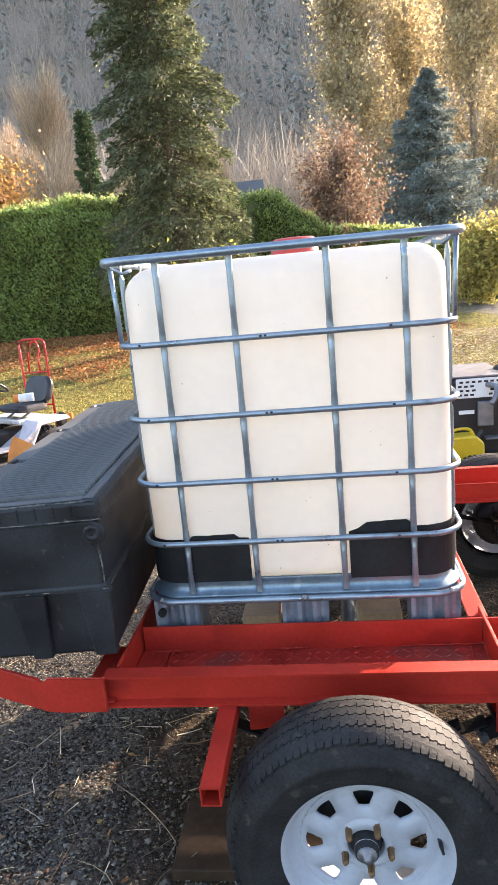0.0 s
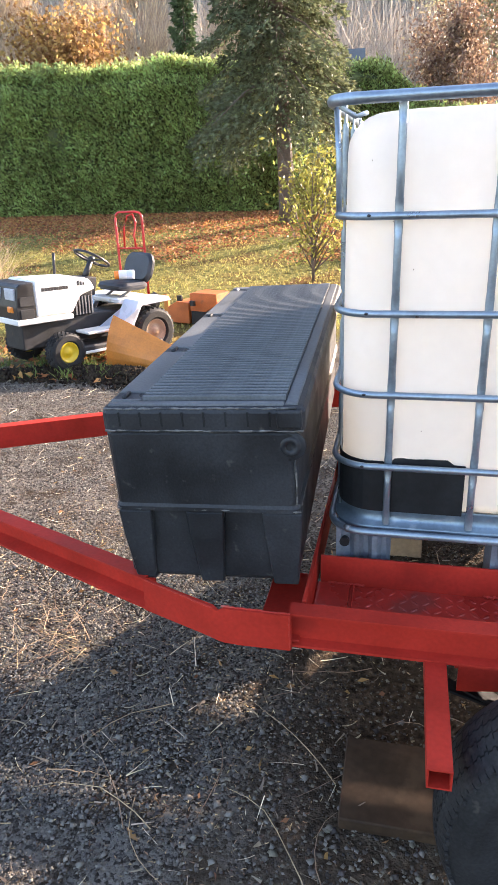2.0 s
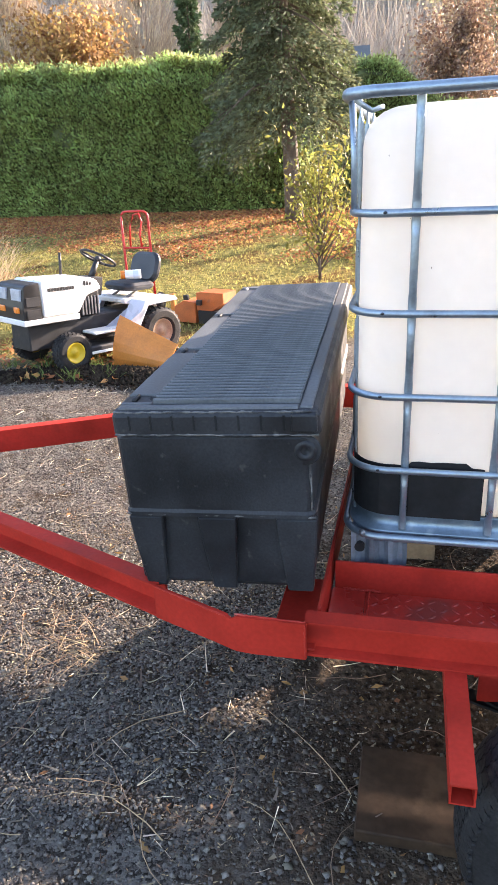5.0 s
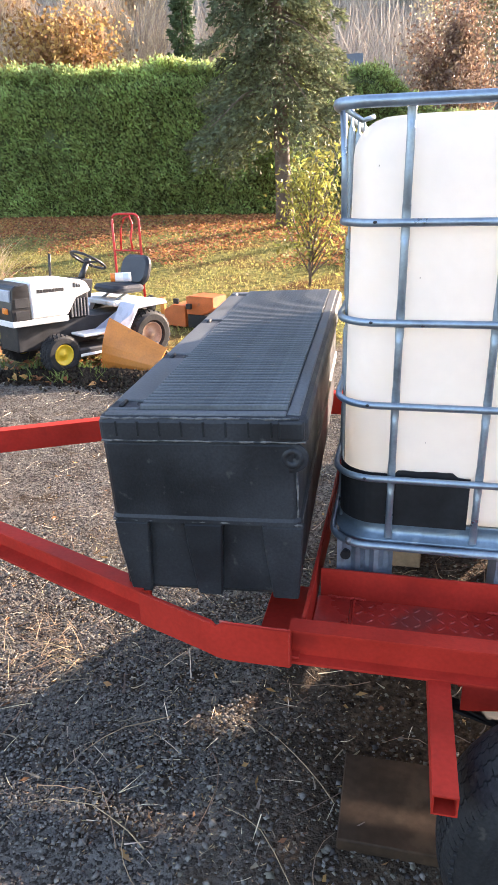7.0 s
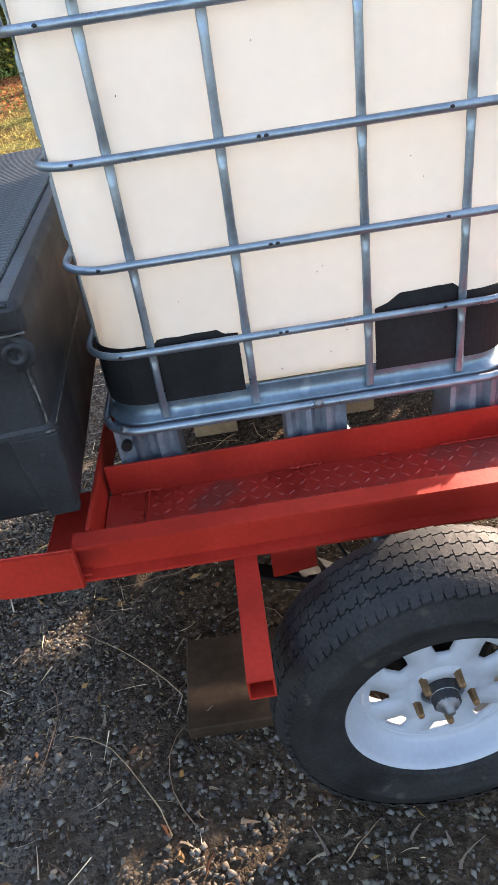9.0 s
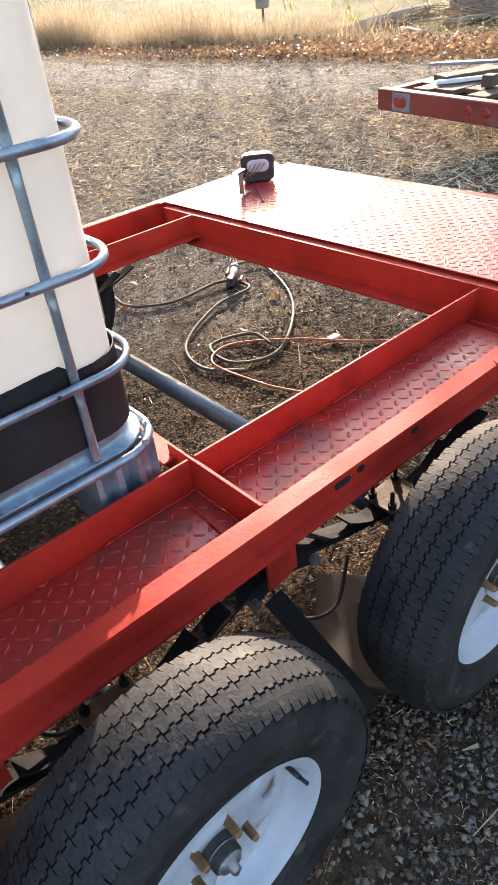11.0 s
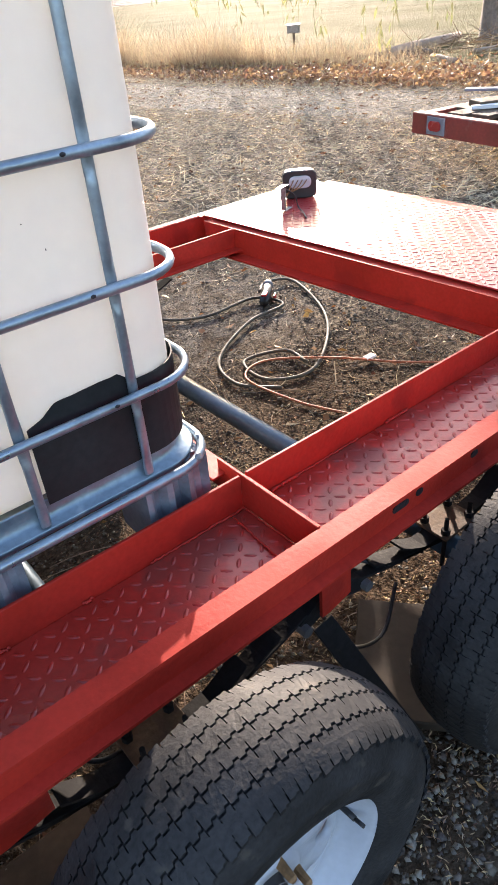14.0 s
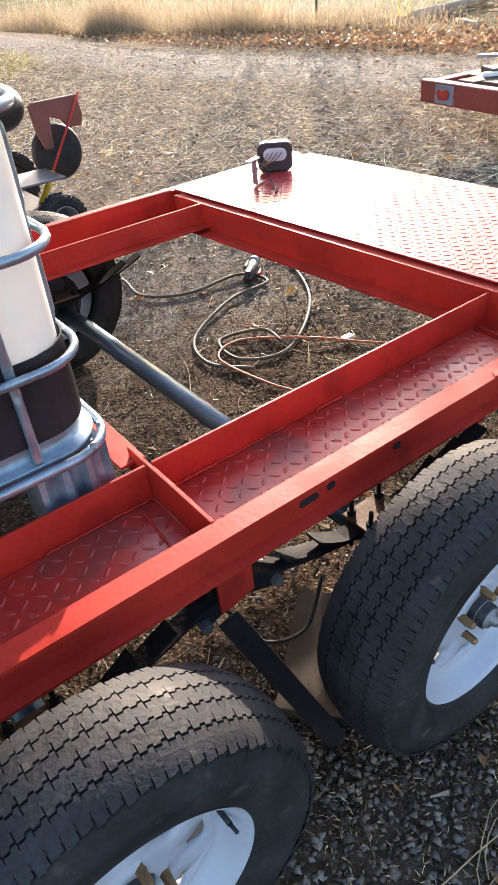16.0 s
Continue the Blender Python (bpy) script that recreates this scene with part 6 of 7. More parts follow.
sweep(bm, curve_through([(1.35, 4.62, 0.012), (1.66, 4.5, 0.012), (1.64, 4.19, 0.012), (1.83, 4.01, 0.014), (2.17, 4.0, 0.016), (2.22, 3.80, 0.016), (1.95, 3.77, 0.016), (1.58, 3.56, 0.012), (1.48, 3.31, 0.012), (1.60, 3.12, 0.012)]), 0.0085, 8)
single("power_cord", bm, CORD_BLACK, label="dusty black power cord lying in loops on gravel", category="cord", smooth=True)
bm = bmesh.new()
sweep(bm, curve_through([(2.20, 3.98, 0.05), (2.36, 4.10, 0.03), (2.50, 4.02, 0.014), (2.34, 3.62, 0.012), (2.11, 3.34, 0.012), (1.80, 3.14, 0.012), (1.60, 3.23, 0.014), (1.64, 3.44, 0.014), (1.84, 3.37, 0.022), (1.83, 3.20, 0.024)]), 0.0085, 8)
single("power_cord", bm, CORD_BLACK, label="coiled black power cord on gravel inside the frame", category="cord", smooth=True)
bm = bmesh.new()
sweep(bm, curve_through([(3.0, 2.45, 0.010), (2.45, 2.62, 0.010), (2.17, 2.86, 0.010), (1.93, 3.15, 0.026), (1.70, 3.36, 0.022), (1.53, 3.29, 0.024), (1.56, 3.02, 0.012), (1.62, 2.83, 0.010), (1.75, 2.55, 0.010)]), 0.0055, 8)
single("extension_cord", bm, CORD_ORANGE, label="thin faded orange extension cord across the gravel", category="cord", smooth=True)
plug = thing("angle_grinder", (2.21, 3.93, 0.0), 40, label="small black and grey power tool with a red switch", category="power tool")
bm = bmesh.new()
sweep(bm, [(-0.10, 0, 0.035), (-0.02, 0, 0.04), (0.03, 0, 0.045), (0.10, 0.01, 0.045)], [0.024, 0.03, 0.034, 0.028], 14)
part("body", bm, SHEET_BLACK, plug, smooth=True)
bm = bmesh.new()
sweep(bm, [(0.101, 0.01, 0.045), (0.13, 0.012, 0.045), (0.16, 0.014, 0.042)], [0.030, 0.034, 0.026], 14)
part("head", bm, GREY_STEEL, plug, "bare grey metal head", smooth=True)
part("switch", block((-0.08, -0.014, 0.062), (-0.03, 0.014, 0.075), 0.003), BRIGHT_RED, plug, "red switch")
part("wrapper", block((-0.001, -0.05, 0.004), (0.05, -0.038, 0.035), 0.003), BRIGHT_RED, plug, "red guard")
single("paper_tag", block((2.04, 3.005, 0.012), (2.10, 3.04, 0.026), 0.003), PAPER, label="small white plastic tag on the gravel", category="tag")

# unmounted tail lamp standing on the deck
lamp = thing("tail_lamp", pose(2.03, 3.43, 0.706, 0, 0, -38) @ Matrix.Diagonal((1, 1, 0.82, 1)), label="unmounted black tail lamp standing on the red deck", category="lamp")
bm = bmesh.new()
prism(bm, round_rect(-0.075, 0.075, 0.0, 0.145, 0.03, 5), -0.028, 0.028, axis=1, bevel=0.006)
housing = part("housing", bm, SHEET_BLACK, lamp)
bm = bmesh.new()
prism(bm, round_rect(-0.05, 0.05, 0.055, 0.12, 0.028, 5), -0.038, -0.029, axis=1, bevel=0.003)
part("lens", bm, GLASSY, housing, "clear grey lens")
bm = bmesh.new()
for k in range(4):
    sweep(bm, curve_through([(-0.03 + 0.02 * k, -0.041, 0.10), (-0.05 + 0.015 * k, -0.075, 0.07), (-0.06 - 0.01 * k, -0.06, 0.03), (-0.085 - 0.02 * k, -0.09, 0.012)], 5), 0.0025, 5)
part("wires", bm, BRASS, lamp, "loose thin copper wires", smooth=True, kind="stuff")
bracket = thing("wire_bracket", pose(1.86, 3.33, 0.708, 0, 0, 20), label="small bent steel bracket with loose wires", category="bracket")
bm = bmesh.new()
hexa(bm, (-0.03, -0.012, 0), (0.03, 0.012, 0.003), 0.0008)
hexa(bm, (-0.03, -0.012, 0.0035), (-0.027, 0.012, 0.10), 0.0008)
part("plate", bm, GREY_STEEL, bracket)
bm = bmesh.new()
hexa(bm, (-0.075, -0.012, 0.1005), (-0.0, 0.012, 0.1035), 0.0008)
part("tab", bm, GREY_STEEL, bracket)
bm = bmesh.new()
sweep(bm, curve_through([(-0.026, -0.014, 0.09), (0.0, -0.04, 0.06), (0.01, -0.05, 0.012), (-0.04, -0.10, 0.004), (-0.10, -0.14, 0.004)], 6), 0.0035, 6)
part("wire", bm, SHEET_BLACK, bracket, smooth=True)


# ---- lawn tractor ----
def tyre_on(parent, x, y, r, w, rim_r, rim_mat, label):
    """A small knobbly wheel: rim mesh with its tyre."""
    bm = bmesh.new()
    s = 1 if y > 0 else -1
    lathe(bm, [(0.0, 0.012), (rim_r * 0.28, 0.012), (rim_r * 0.30, 0.0), (rim_r * 0.75, -0.012), (rim_r * 0.90, 0.018), (rim_r * 1.02, 0.022), (rim_r * 1.02, -0.10)], 24)
    bm.transform(Matrix.Diagonal((1, s, 1, 1)))
    bm.transform(Matrix.Translation((x, y + s * w * 0.30, r)))
    bmesh.ops.recalc_face_normals(bm, faces=bm.faces[:])
    rim = part("wheel", bm, rim_mat, parent, label, smooth=True)
    bm = bmesh.new()
    h = w / 2
    lathe(bm, [(rim_r, -h * 0.8), (rim_r * 1.15, -h), (r * 0.86, -h), (r * 0.95, -h * 0.86), (r * 0.97, -h * 0.4), (r * 0.975, 0), (r * 0.97, h * 0.4), (r * 0.95, h * 0.86), (r * 0.86, h), (rim_r * 1.15, h), (rim_r, h * 0.8)], 36)
    n = 26
    for k in range(n):
        for row, off in ((-0.7, 0), (-0.25, 0.5), (0.25, 0), (0.7, 0.5)):
            a = (k + off) * 2 * math.pi / n
            vs = []
            for rr, sc in ((0.955, 1.0), (1.01, 0.75)):
                for da, dy in ((-1, -1), (1, -1), (1, 1), (-1, 1)):
                    ang = a + da * 0.085 * sc
                    vs.append(bm.verts.new((r * rr * math.cos(ang), row * h + dy * h * 0.17 * sc, r * rr * math.sin(ang))))
            bm.faces.new(vs[4:])
            for j in range(4):
                bm.faces.new((vs[j], vs[(j + 1) % 4], vs[4 + (j + 1) % 4], vs[4 + j]))
    bm.transform(Matrix.Translation((x, y, r)))
    bmesh.ops.recalc_face_normals(bm, faces=bm.faces[:])
    part("tyre", bm, RUBBER, rim, smooth=False)


BLUE_WHITE = material("blue_white_panel", (0.55, 0.60, 0.68), 0.3, var=0.06, scale=6, fine=60, bump=0.04)
RUSTY_RIM = material("rusty_rim", (0.36, 0.24, 0.16), 0.6, var=0.25, scale=9, fine=60, bump=0.2)
tractor = thing("lawn_tractor", pose(-3.70, 6.14, 0.030, 0, 0, -120) @ Matrix.Rotation(radians(-2.6), 4, "Y"), label="old white lawn tractor with black grille parked on the grass edge", category="tractor")
bm = bmesh.new()
prism(bm, [(0.17, 0.50), (0.18, 0.800), (0.16, 0.828), (-0.35, 0.815), (-0.42, 0.785), (-0.47, 0.70), (-0.30, 0.65), (-0.20, 0.50)], -0.235, 0.235, axis=1, bevel=0.014)
hood = part("hood", bm, CREAM_PAINT, tractor, "sun-faded white hood")
for s in (1, -1):
    x = 0.11
    for k, w in enumerate((0.030, 0.026, 0.032, 0.026, 0.028, 0.024, 0.034, 0.030, 0.028)):
        bm = block((x - w, s * 0.2345, 0.725), (x, s * 0.2385, 0.755), 0.0008)
        part("lettering_bar", bm, SHEET_BLACK, hood)
        x -= (w + 0.008) * 0.85
    for k in range(3):
        bm = block((-0.29 - 0.03 * k, s * 0.2345, 0.745), (-0.27 - 0.03 * k, s * 0.2385, 0.79 - 0.01 * k), 0.0008)
        part("lettering_bar", bm, SHEET_BLACK, hood)
bm = bmesh.new()
prism(bm, [(0.175, 0.46), (0.36, 0.47), (0.37, 0.60), (0.345, 0.785), (0.31, 0.806), (0.185, 0.815)], -0.232, 0.232, axis=1, bevel=0.008)
grille = part("grille", bm, SHEET_BLACK, tractor, "black front grille")
for s in (1, -1):
    bm = block((0.336, s * 0.125 - 0.078, 0.665), (0.372, s * 0.125 + 0.078, 0.768), 0.006)
    part("headlight", bm, GLASSY, grille, "grey rectangular headlight")
    bm = block((0.362, s * 0.125 - 0.048, 0.555), (0.380, s * 0.125 + 0.048, 0.610), 0.010, 2)
    part("turn_signal", bm, AMBER, grille, "amber turn signal")
    for k in range(2):
        part("grille_trim", block((0.20, min(s * 0.2325, s * 0.238), 0.50 + 0.11 * k), (0.335, max(s * 0.2325, s * 0.238), 0.585 + 0.11 * k), 0.003), IRON, grille)
part("bumper_band", block((-0.20, -0.242, 0.445), (0.375, 0.242, 0.497), 0.008), CREAM_PAINT, tractor)
part("chassis", block((-1.20, -0.16, 0.20), (0.30, 0.16, 0.455), 0.01), IRON, tractor)
part("engine", block((-0.46, -0.20, 0.46), (-0.24, 0.20, 0.70), 0.02, 2), IRON, tractor)
bm = bmesh.new()
for k in range(6):
    hexa(bm, (-0.44 + 0.035 * k, 0.202, 0.47), (-0.425 + 0.035 * k, 0.216, 0.64), 0.002)
part("engine_fin", bm, GREY_STEEL, tractor, kind="stuff")
bm = bmesh.new()
rod(bm, (0, -0.36, 0.18), (0, 0.36, 0.18), 0.028, 10)
part("front_axle", bm, IRON, tractor, smooth=True)
for s in (1, -1):
    tyre_on(tractor, 0.0, s * 0.36, 0.178, 0.150, 0.095, YELLOW, "small wheel with a yellow rim")
    tyre_on(tractor, -1.0, s * 0.38, 0.238, 0.22, 0.128, RUSTY_RIM, "rear wheel with a rusty pale rim")
    part("running_board", block((-0.80, min(s * 0.18, s * 0.40), 0.30), (-0.24, max(s * 0.18, s * 0.40), 0.325), 0.008), CREAM_PAINT, tractor)
    bm = bmesh.new()
    prism(bm, [(-0.56, 0.30), (-0.66, 0.305), (-0.80, 0.565), (-1.18, 0.575), (-1.22, 0.53), (-0.84, 0.515), (-0.72, 0.32)], min(s * 0.23, s * 0.47), max(s * 0.23, s * 0.47), axis=1, bevel=0.006)
    part("fender", bm, BLUE_WHITE, tractor, "pale blue-white fender")
part("seat_deck", block((-1.18, -0.228, 0.515), (-0.74, 0.228, 0.566), 0.012), CREAM_PAINT, tractor)
part("mower_deck", block((-0.72, -0.44, 0.13), (-0.14, 0.44, 0.215), 0.02, 2), IRON, tractor)
part("deck_edge", block((-0.70, 0.441, 0.14), (-0.16, 0.452, 0.165), 0.003), CREAM_PAINT, tractor)
bm = bmesh.new()
prism(bm, [(-0.44, 0.62), (-0.54, 0.62), (-0.57, 0.79), (-0.44, 0.80)], -0.13, 0.13, axis=1, bevel=0.01)
part("dashboard", bm, SHEET_BLACK, tractor)
bm = bmesh.new()
sweep(bm, [(-0.51, 0, 0.77), (-0.60, 0, 0.93)], [0.034, 0.026], 10)
part("steering_column", bm, SHEET_BLACK, tractor, smooth=True)
bm = bmesh.new()
sw = Matrix.Translation((-0.61, 0, 0.94)) @ Matrix.Rotation(radians(-30), 4, 'Y')
sweep(bm, [sw @ Vector((0.175 * math.cos(k * math.pi / 12), 0.175 * math.sin(k * math.pi / 12), 0.02)) for k in range(24)], 0.013, 8, closed=True)
for a in (90, 210, 330):
    rod(bm, sw @ Vector((0, 0, 0)), sw @ Vector((0.17 * math.cos(radians(a)), 0.17 * math.sin(radians(a)), 0.018)), 0.010, 6)
lathe_hub = sw @ Vector((0, 0, 0.01))
bmesh.ops.create_icosphere(bm, subdivisions=2, radius=0.034, matrix=Matrix.Translation(lathe_hub))
part("steering_wheel", bm, SHEET_BLACK, tractor, "black three-spoke steering wheel", smooth=True)
bm = bmesh.new()
rod(bm, (-0.30, -0.19, 0.80), (-0.32, -0.20, 1.02), 0.014, 8)
part("lever", bm, SHEET_BLACK, tractor, smooth=True)
bm = bmesh.new()
prism(bm, round_rect(-1.16, -0.78, -0.23, 0.23, 0.10, 6), 0.630, 0.705, axis=2, bevel=0.026)
part("seat_cushion", bm, SEAT, tractor, "black vinyl seat cushion")
bm = bmesh.new()
prism(bm, round_rect(-0.22, 0.22, 0.0, 0.31, 0.11, 6), -0.04, 0.04, axis=0, bevel=0.028)
bm.transform(Matrix.Translation((-1.15, 0, 0.680)) @ Matrix.Rotation(radians(-18), 4, 'Y'))
part("seat_back", bm, SEAT, tractor, "black vinyl seat back")
bm = bmesh.new()
for y in (-0.12, 0.12):
    sweep(bm, [(-0.84, y, 0.566), (-0.92, y, 0.60), (-1.00, y, 0.634)], 0.012, 6)
part("seat_spring", bm, GREY_STEEL, tractor, smooth=True)
can = thing("spray_can", pose(-3.09, 6.90, 0.772, 0, 0, 20), label="white and orange can lying on the tractor seat", category="can")
bm = bmesh.new()
rod(bm, (-0.085, 0, 0), (0.07, 0, 0), 0.045, 16)
part("can_body", bm, PAPER, can, smooth=False)
bm = bmesh.new()
rod(bm, (-0.13, 0, 0), (-0.0855, 0, 0), 0.042, 16)
part("can_cap", bm, AMBER, can, "orange cap")
bm = bmesh.new()
lathe(bm, [(0.0458, 0.0), (0.0458, 0.05)], 16)
bm.transform(Matrix.Rotation(radians(90), 4, 'Z') @ Matrix.Translation((0, -0.045, 0)))
part("label_band", bm, BLUE_WHITE, can)

# low bank of dark clods with green weeds before the tractor
def dirt_bank():
    rng = np.random.default_rng(58)
    n = 5200
    u, w = rng.uniform(0, 1, n), rng.normal(0, 1, n)
    P = np.stack([-4.3 + 2.0 * u + 0.10 * w, 5.72 + 0.22 * np.sin(3 * u) + 0.13 * w, 0.075 * np.exp(-0.7 * w * w) * (0.35 + u)], 1)
    r = rng.uniform(0.010, 0.034, n) * rng.uniform(0.6, 1, n)
    base = np.array([(1, 0, 0), (-1, 0, 0), (0, 1, 0), (0, -1, 0), (0, 0, 1), (0, 0, -1)], float)
    V = (base[None] * rng.uniform(0.5, 1.2, (n, 6, 1)) + rng.normal(0, 0.2, (n, 6, 3))) * r[:, None, None] + P[:, None, :]
    tri = np.array([(0, 2, 4), (2, 1, 4), (1, 3, 4), (3, 0, 4), (2, 0, 5), (1, 2, 5), (3, 1, 5), (0, 3, 5)])
    F = (np.arange(n)[:, None, None] * 6 + tri[None]).reshape(-1, 3)
    clod = material("dark_clods", (0.036, 0.026, 0.018), 0.95, spec=0.05, var=0.35, scale=12, fine=60, bump=0.3, per_island=0.5)
    tagged(new("dirt_bank", np_mesh("dirt_bank", V.reshape(-1, 3), F, clod)), "low bank of dark soil clods before the tractor", "soil", kind="stuff")
    m = 330
    k = rng.integers(0, 14, m)
    cx, cy = rng.uniform(-4.4, -2.3, 14), rng.uniform(5.7, 6.2, 14)
    P = np.stack([cx[k] + rng.normal(0, 0.05, m), cy[k] + rng.normal(0, 0.05, m), np.full(m, 0.03)], 1)
    D = np.stack([rng.normal(0, 0.6, m), rng.normal(0, 0.6, m), np.ones(m)], 1)
    v, f = strips(P, D, rng.uniform(0.04, 0.12, m), rng.uniform(0.006, 0.014, m), rng, 0.6, 3)
    tagged(new("weeds", np_mesh("weeds", v, f, leafy("weed_leaf", (0.17, 0.22, 0.06), 0.4, 0.4))), "small green weeds growing on the soil bank", "weeds", kind="stuff")


dirt_bank()

# plough blade and tines leaning by the tractor
blade = thing("plough_blade", (-2.80, 6.12, 0.01), -15, label="orange steel plough blade standing by the tractor wheel", category="plough blade")
bm = bmesh.new()
grid = []
for i in range(9):
    u = i / 8
    top = 0.46 - 0.24 * u
    col_ = []
    for j in range(7):
        v = j / 6
        col_.append(bm.verts.new((-0.33 + 0.66 * u + 0.02 * v * (1 - u), 0.10 * (v - 0.4) ** 2 * 2.2 + 0.10 * v, top * v)))
    grid.append(col_)
for i in range(8):
    for j in range(6):
        bm.faces.new((grid[i][j], grid[i + 1][j], grid[i + 1][j + 1], grid[i][j + 1]))
bm.normal_update()
bmesh.ops.solidify(bm, geom=bm.faces[:], thickness=0.008)
part("mouldboard", bm, ORANGE, blade)
bm = bmesh.new()
sweep(bm, [(0.05, 0.10, 0.18), (0.12, 0.30, 0.22), (0.10, 0.55, 0.04)], 0.02, 8)
part("push_arm", bm, IRON, blade, smooth=True)
ORANGE_RED = material("faded_orange_red_paint", (0.52, 0.13, 0.03), 0.5, var=0.18, scale=5, fine=60, bump=0.1, second=(0.32, 0.10, 0.04), second_at=0.62, second_scale=6)
tool = thing("orange_attachment", pose(-2.93, 8.1, 0.02, 0, 0, -20) @ Matrix.Diagonal((0.78, 0.78, 0.62, 1)), label="orange steel garden attachment with black lamps behind the plough", category="attachment")
bm = bmesh.new()
prism(bm, [(-0.32, 0.0), (-0.30, 0.30), (-0.12, 0.42), (0.10, 0.40), (0.10, 0.0)], 0.0, 0.40, axis=1, bevel=0.006)
part("housing", bm, ORANGE_RED, tool)
bm = bmesh.new()
prism(bm, [(0.12, 0.25), (0.12, 0.58), (0.20, 0.60), (0.62, 0.60), (0.62, 0.40), (0.40, 0.25)], 0.02, 0.36, axis=1, bevel=0.006)
part("chute", bm, ORANGE_RED, tool, "faded orange-red chute")
part("upright", block((-0.42, 0.05, 0.0), (-0.34, 0.10, 0.52), 0.004), ORANGE, tool)
for x, z in ((-0.08, 0.44), (0.16, 0.36)):
    part("lamp", block((x, -0.05, z), (x + 0.09, -0.001, z + 0.10), 0.008), SHEET_BLACK, tool)
part("skid", block((0.15, 0.0, 0.0), (0.6, 0.36, 0.249), 0.006), IRON, tool)

# red hand truck standing behind the tractor
truck = thing("hand_truck", pose(-3.86, 8.92, 0.02, 0, 0, -8) @ Matrix.Diagonal((1.15, 1, 1, 1)), label="tall red tubular steel hand truck on the lawn", category="hand truck")
bm = bmesh.new()
loop = [(-0.17, 0, 0.0), (-0.17, 0, 0.5), (-0.17, 0, 1.18)] + [(-0.10 - 0.07 * math.cos(radians(a)), 0, 1.18 + 0.07 * math.sin(radians(a))) for a in (30, 60, 90)] + [(0.10 + 0.07 * math.sin(radians(a)), 0, 1.18 + 0.07 * math.cos(radians(a))) for a in (0, 30, 60)] + [(0.17, 0, 1.18), (0.17, 0, 0.5), (0.17, 0, 0.0)]
sweep(bm, loop, 0.015, 8)
part("frame", bm, BRIGHT_RED, truck, smooth=True)
bm = bmesh.new()
sweep(bm, [(-0.10, 0.03, 0.80), (-0.10, 0.06, 1.05), (-0.05, 0.07, 1.20), (0.02, 0.07, 1.22), (0.05, 0.07, 1.12), (0.02, 0.06, 0.95), (0.05, 0.03, 0.80)], 0.012, 8)
part("handle", bm, BRIGHT_RED, truck, smooth=True)
for z in (0.35, 0.80):
    bm = bmesh.new()
    rod(bm, (-0.17, 0, z), (0.17, 0, z), 0.011, 8)
    part("crossbar", bm, BRIGHT_RED, truck, smooth=True)
part("toe_plate", block((-0.20, -0.20, 0.0), (0.20, 0.0, 0.008), 0.002), BRIGHT_RED, truck)
for s in (-1, 1):
    bm = bmesh.new()
    lathe(bm, [(0, -0.03), (0.06, -0.03), (0.10, -0.028), (0.115, 0), (0.10, 0.028), (0.06, 0.03), (0, 0.03)], 20)
    bm.transform(Matrix.Translation((s * 0.21, 0.06, 0.115)) @ Matrix.Rotation(radians(90), 4, 'Z'))
    part("wheel", bm, RUBBER, truck, smooth=True)
bucket = thing("yellow_bin", (-7.0, 9.0, 0.03), 30, label="yellow plastic bin with a white lid in the grass", category="bin")
bm = bmesh.new()
lathe(bm, [(0.0, 0.0), (0.15, 0.0), (0.19, 0.42), (0.20, 0.43)], 20, 'z')
part("bin_body", bm, YELLOW, bucket, smooth=True)
bm = bmesh.new()
lathe(bm, [(0.205, 0.431), (0.205, 0.46), (0.0, 0.475)], 20, 'z')
part("bin_lid", bm, PAPER, bucket, smooth=True)

# ---- machine parked past the trailer's far side ----
DULL_BROWN = material("dull_brown_red_paint", (0.16, 0.05, 0.035), 0.6, var=0.25, scale=5, fine=50, bump=0.15)
machine = thing("garden_machine", (1.37, 5.88, 0.012), 0, label="black garden machine with engine, red arm and rubber wheels", category="machine")
part("engine_box", block((-0.42, -0.35, 0.215), (0.16, 0.42, 0.84), 0.03, 2), SHEET_BLACK, machine, "black engine cover")
part("top_panel", block((-0.40, -0.33, 0.845), (0.14, 0.38, 0.86), 0.004), GREY_STEEL, machine)
bm = bmesh.new()
hexa(bm, (-0.26, -0.366, 0.69), (0.14, -0.358, 0.845), 0.002)
guardp = part("heat_shield", bm, PAPER, machine, "perforated bright metal shield")
for i in range(8):
    for j in range(4):
        if 3 <= i <= 4 and j < 3:
            continue
        bm = bmesh.new()
        hexa(bm, (-0.245 + 0.047 * i + 0.012 * (j % 2), -0.3695, 0.708 + 0.034 * j), (-0.217 + 0.047 * i + 0.012 * (j % 2), -0.3665, 0.724 + 0.034 * j))
        part("slot", bm, IRON, guardp)
bm = bmesh.new()
sweep(bm, curve_through([(-0.02, -0.36, 0.79), (0.03, -0.44, 0.78), (0.02, -0.48, 0.72), (-0.02, -0.50, 0.66)], 5), 0.022, 10)
part("exhaust_pipe", bm, GREY_STEEL, machine, "bent grey exhaust pipe", smooth=True)
part("silencer", block((-0.10, -0.40, 0.46), (0.02, -0.352, 0.66), 0.01), GREY_STEEL, machine)
part("warning_label", block((-0.24, -0.3605, 0.56), (-0.12, -0.352, 0.59), 0.001), PAPER, machine)
part("frame_plate", block((-0.44, -0.72, 0.13), (0.40, 0.44, 0.205), 0.01), IRON, machine)
bm = bmesh.new()
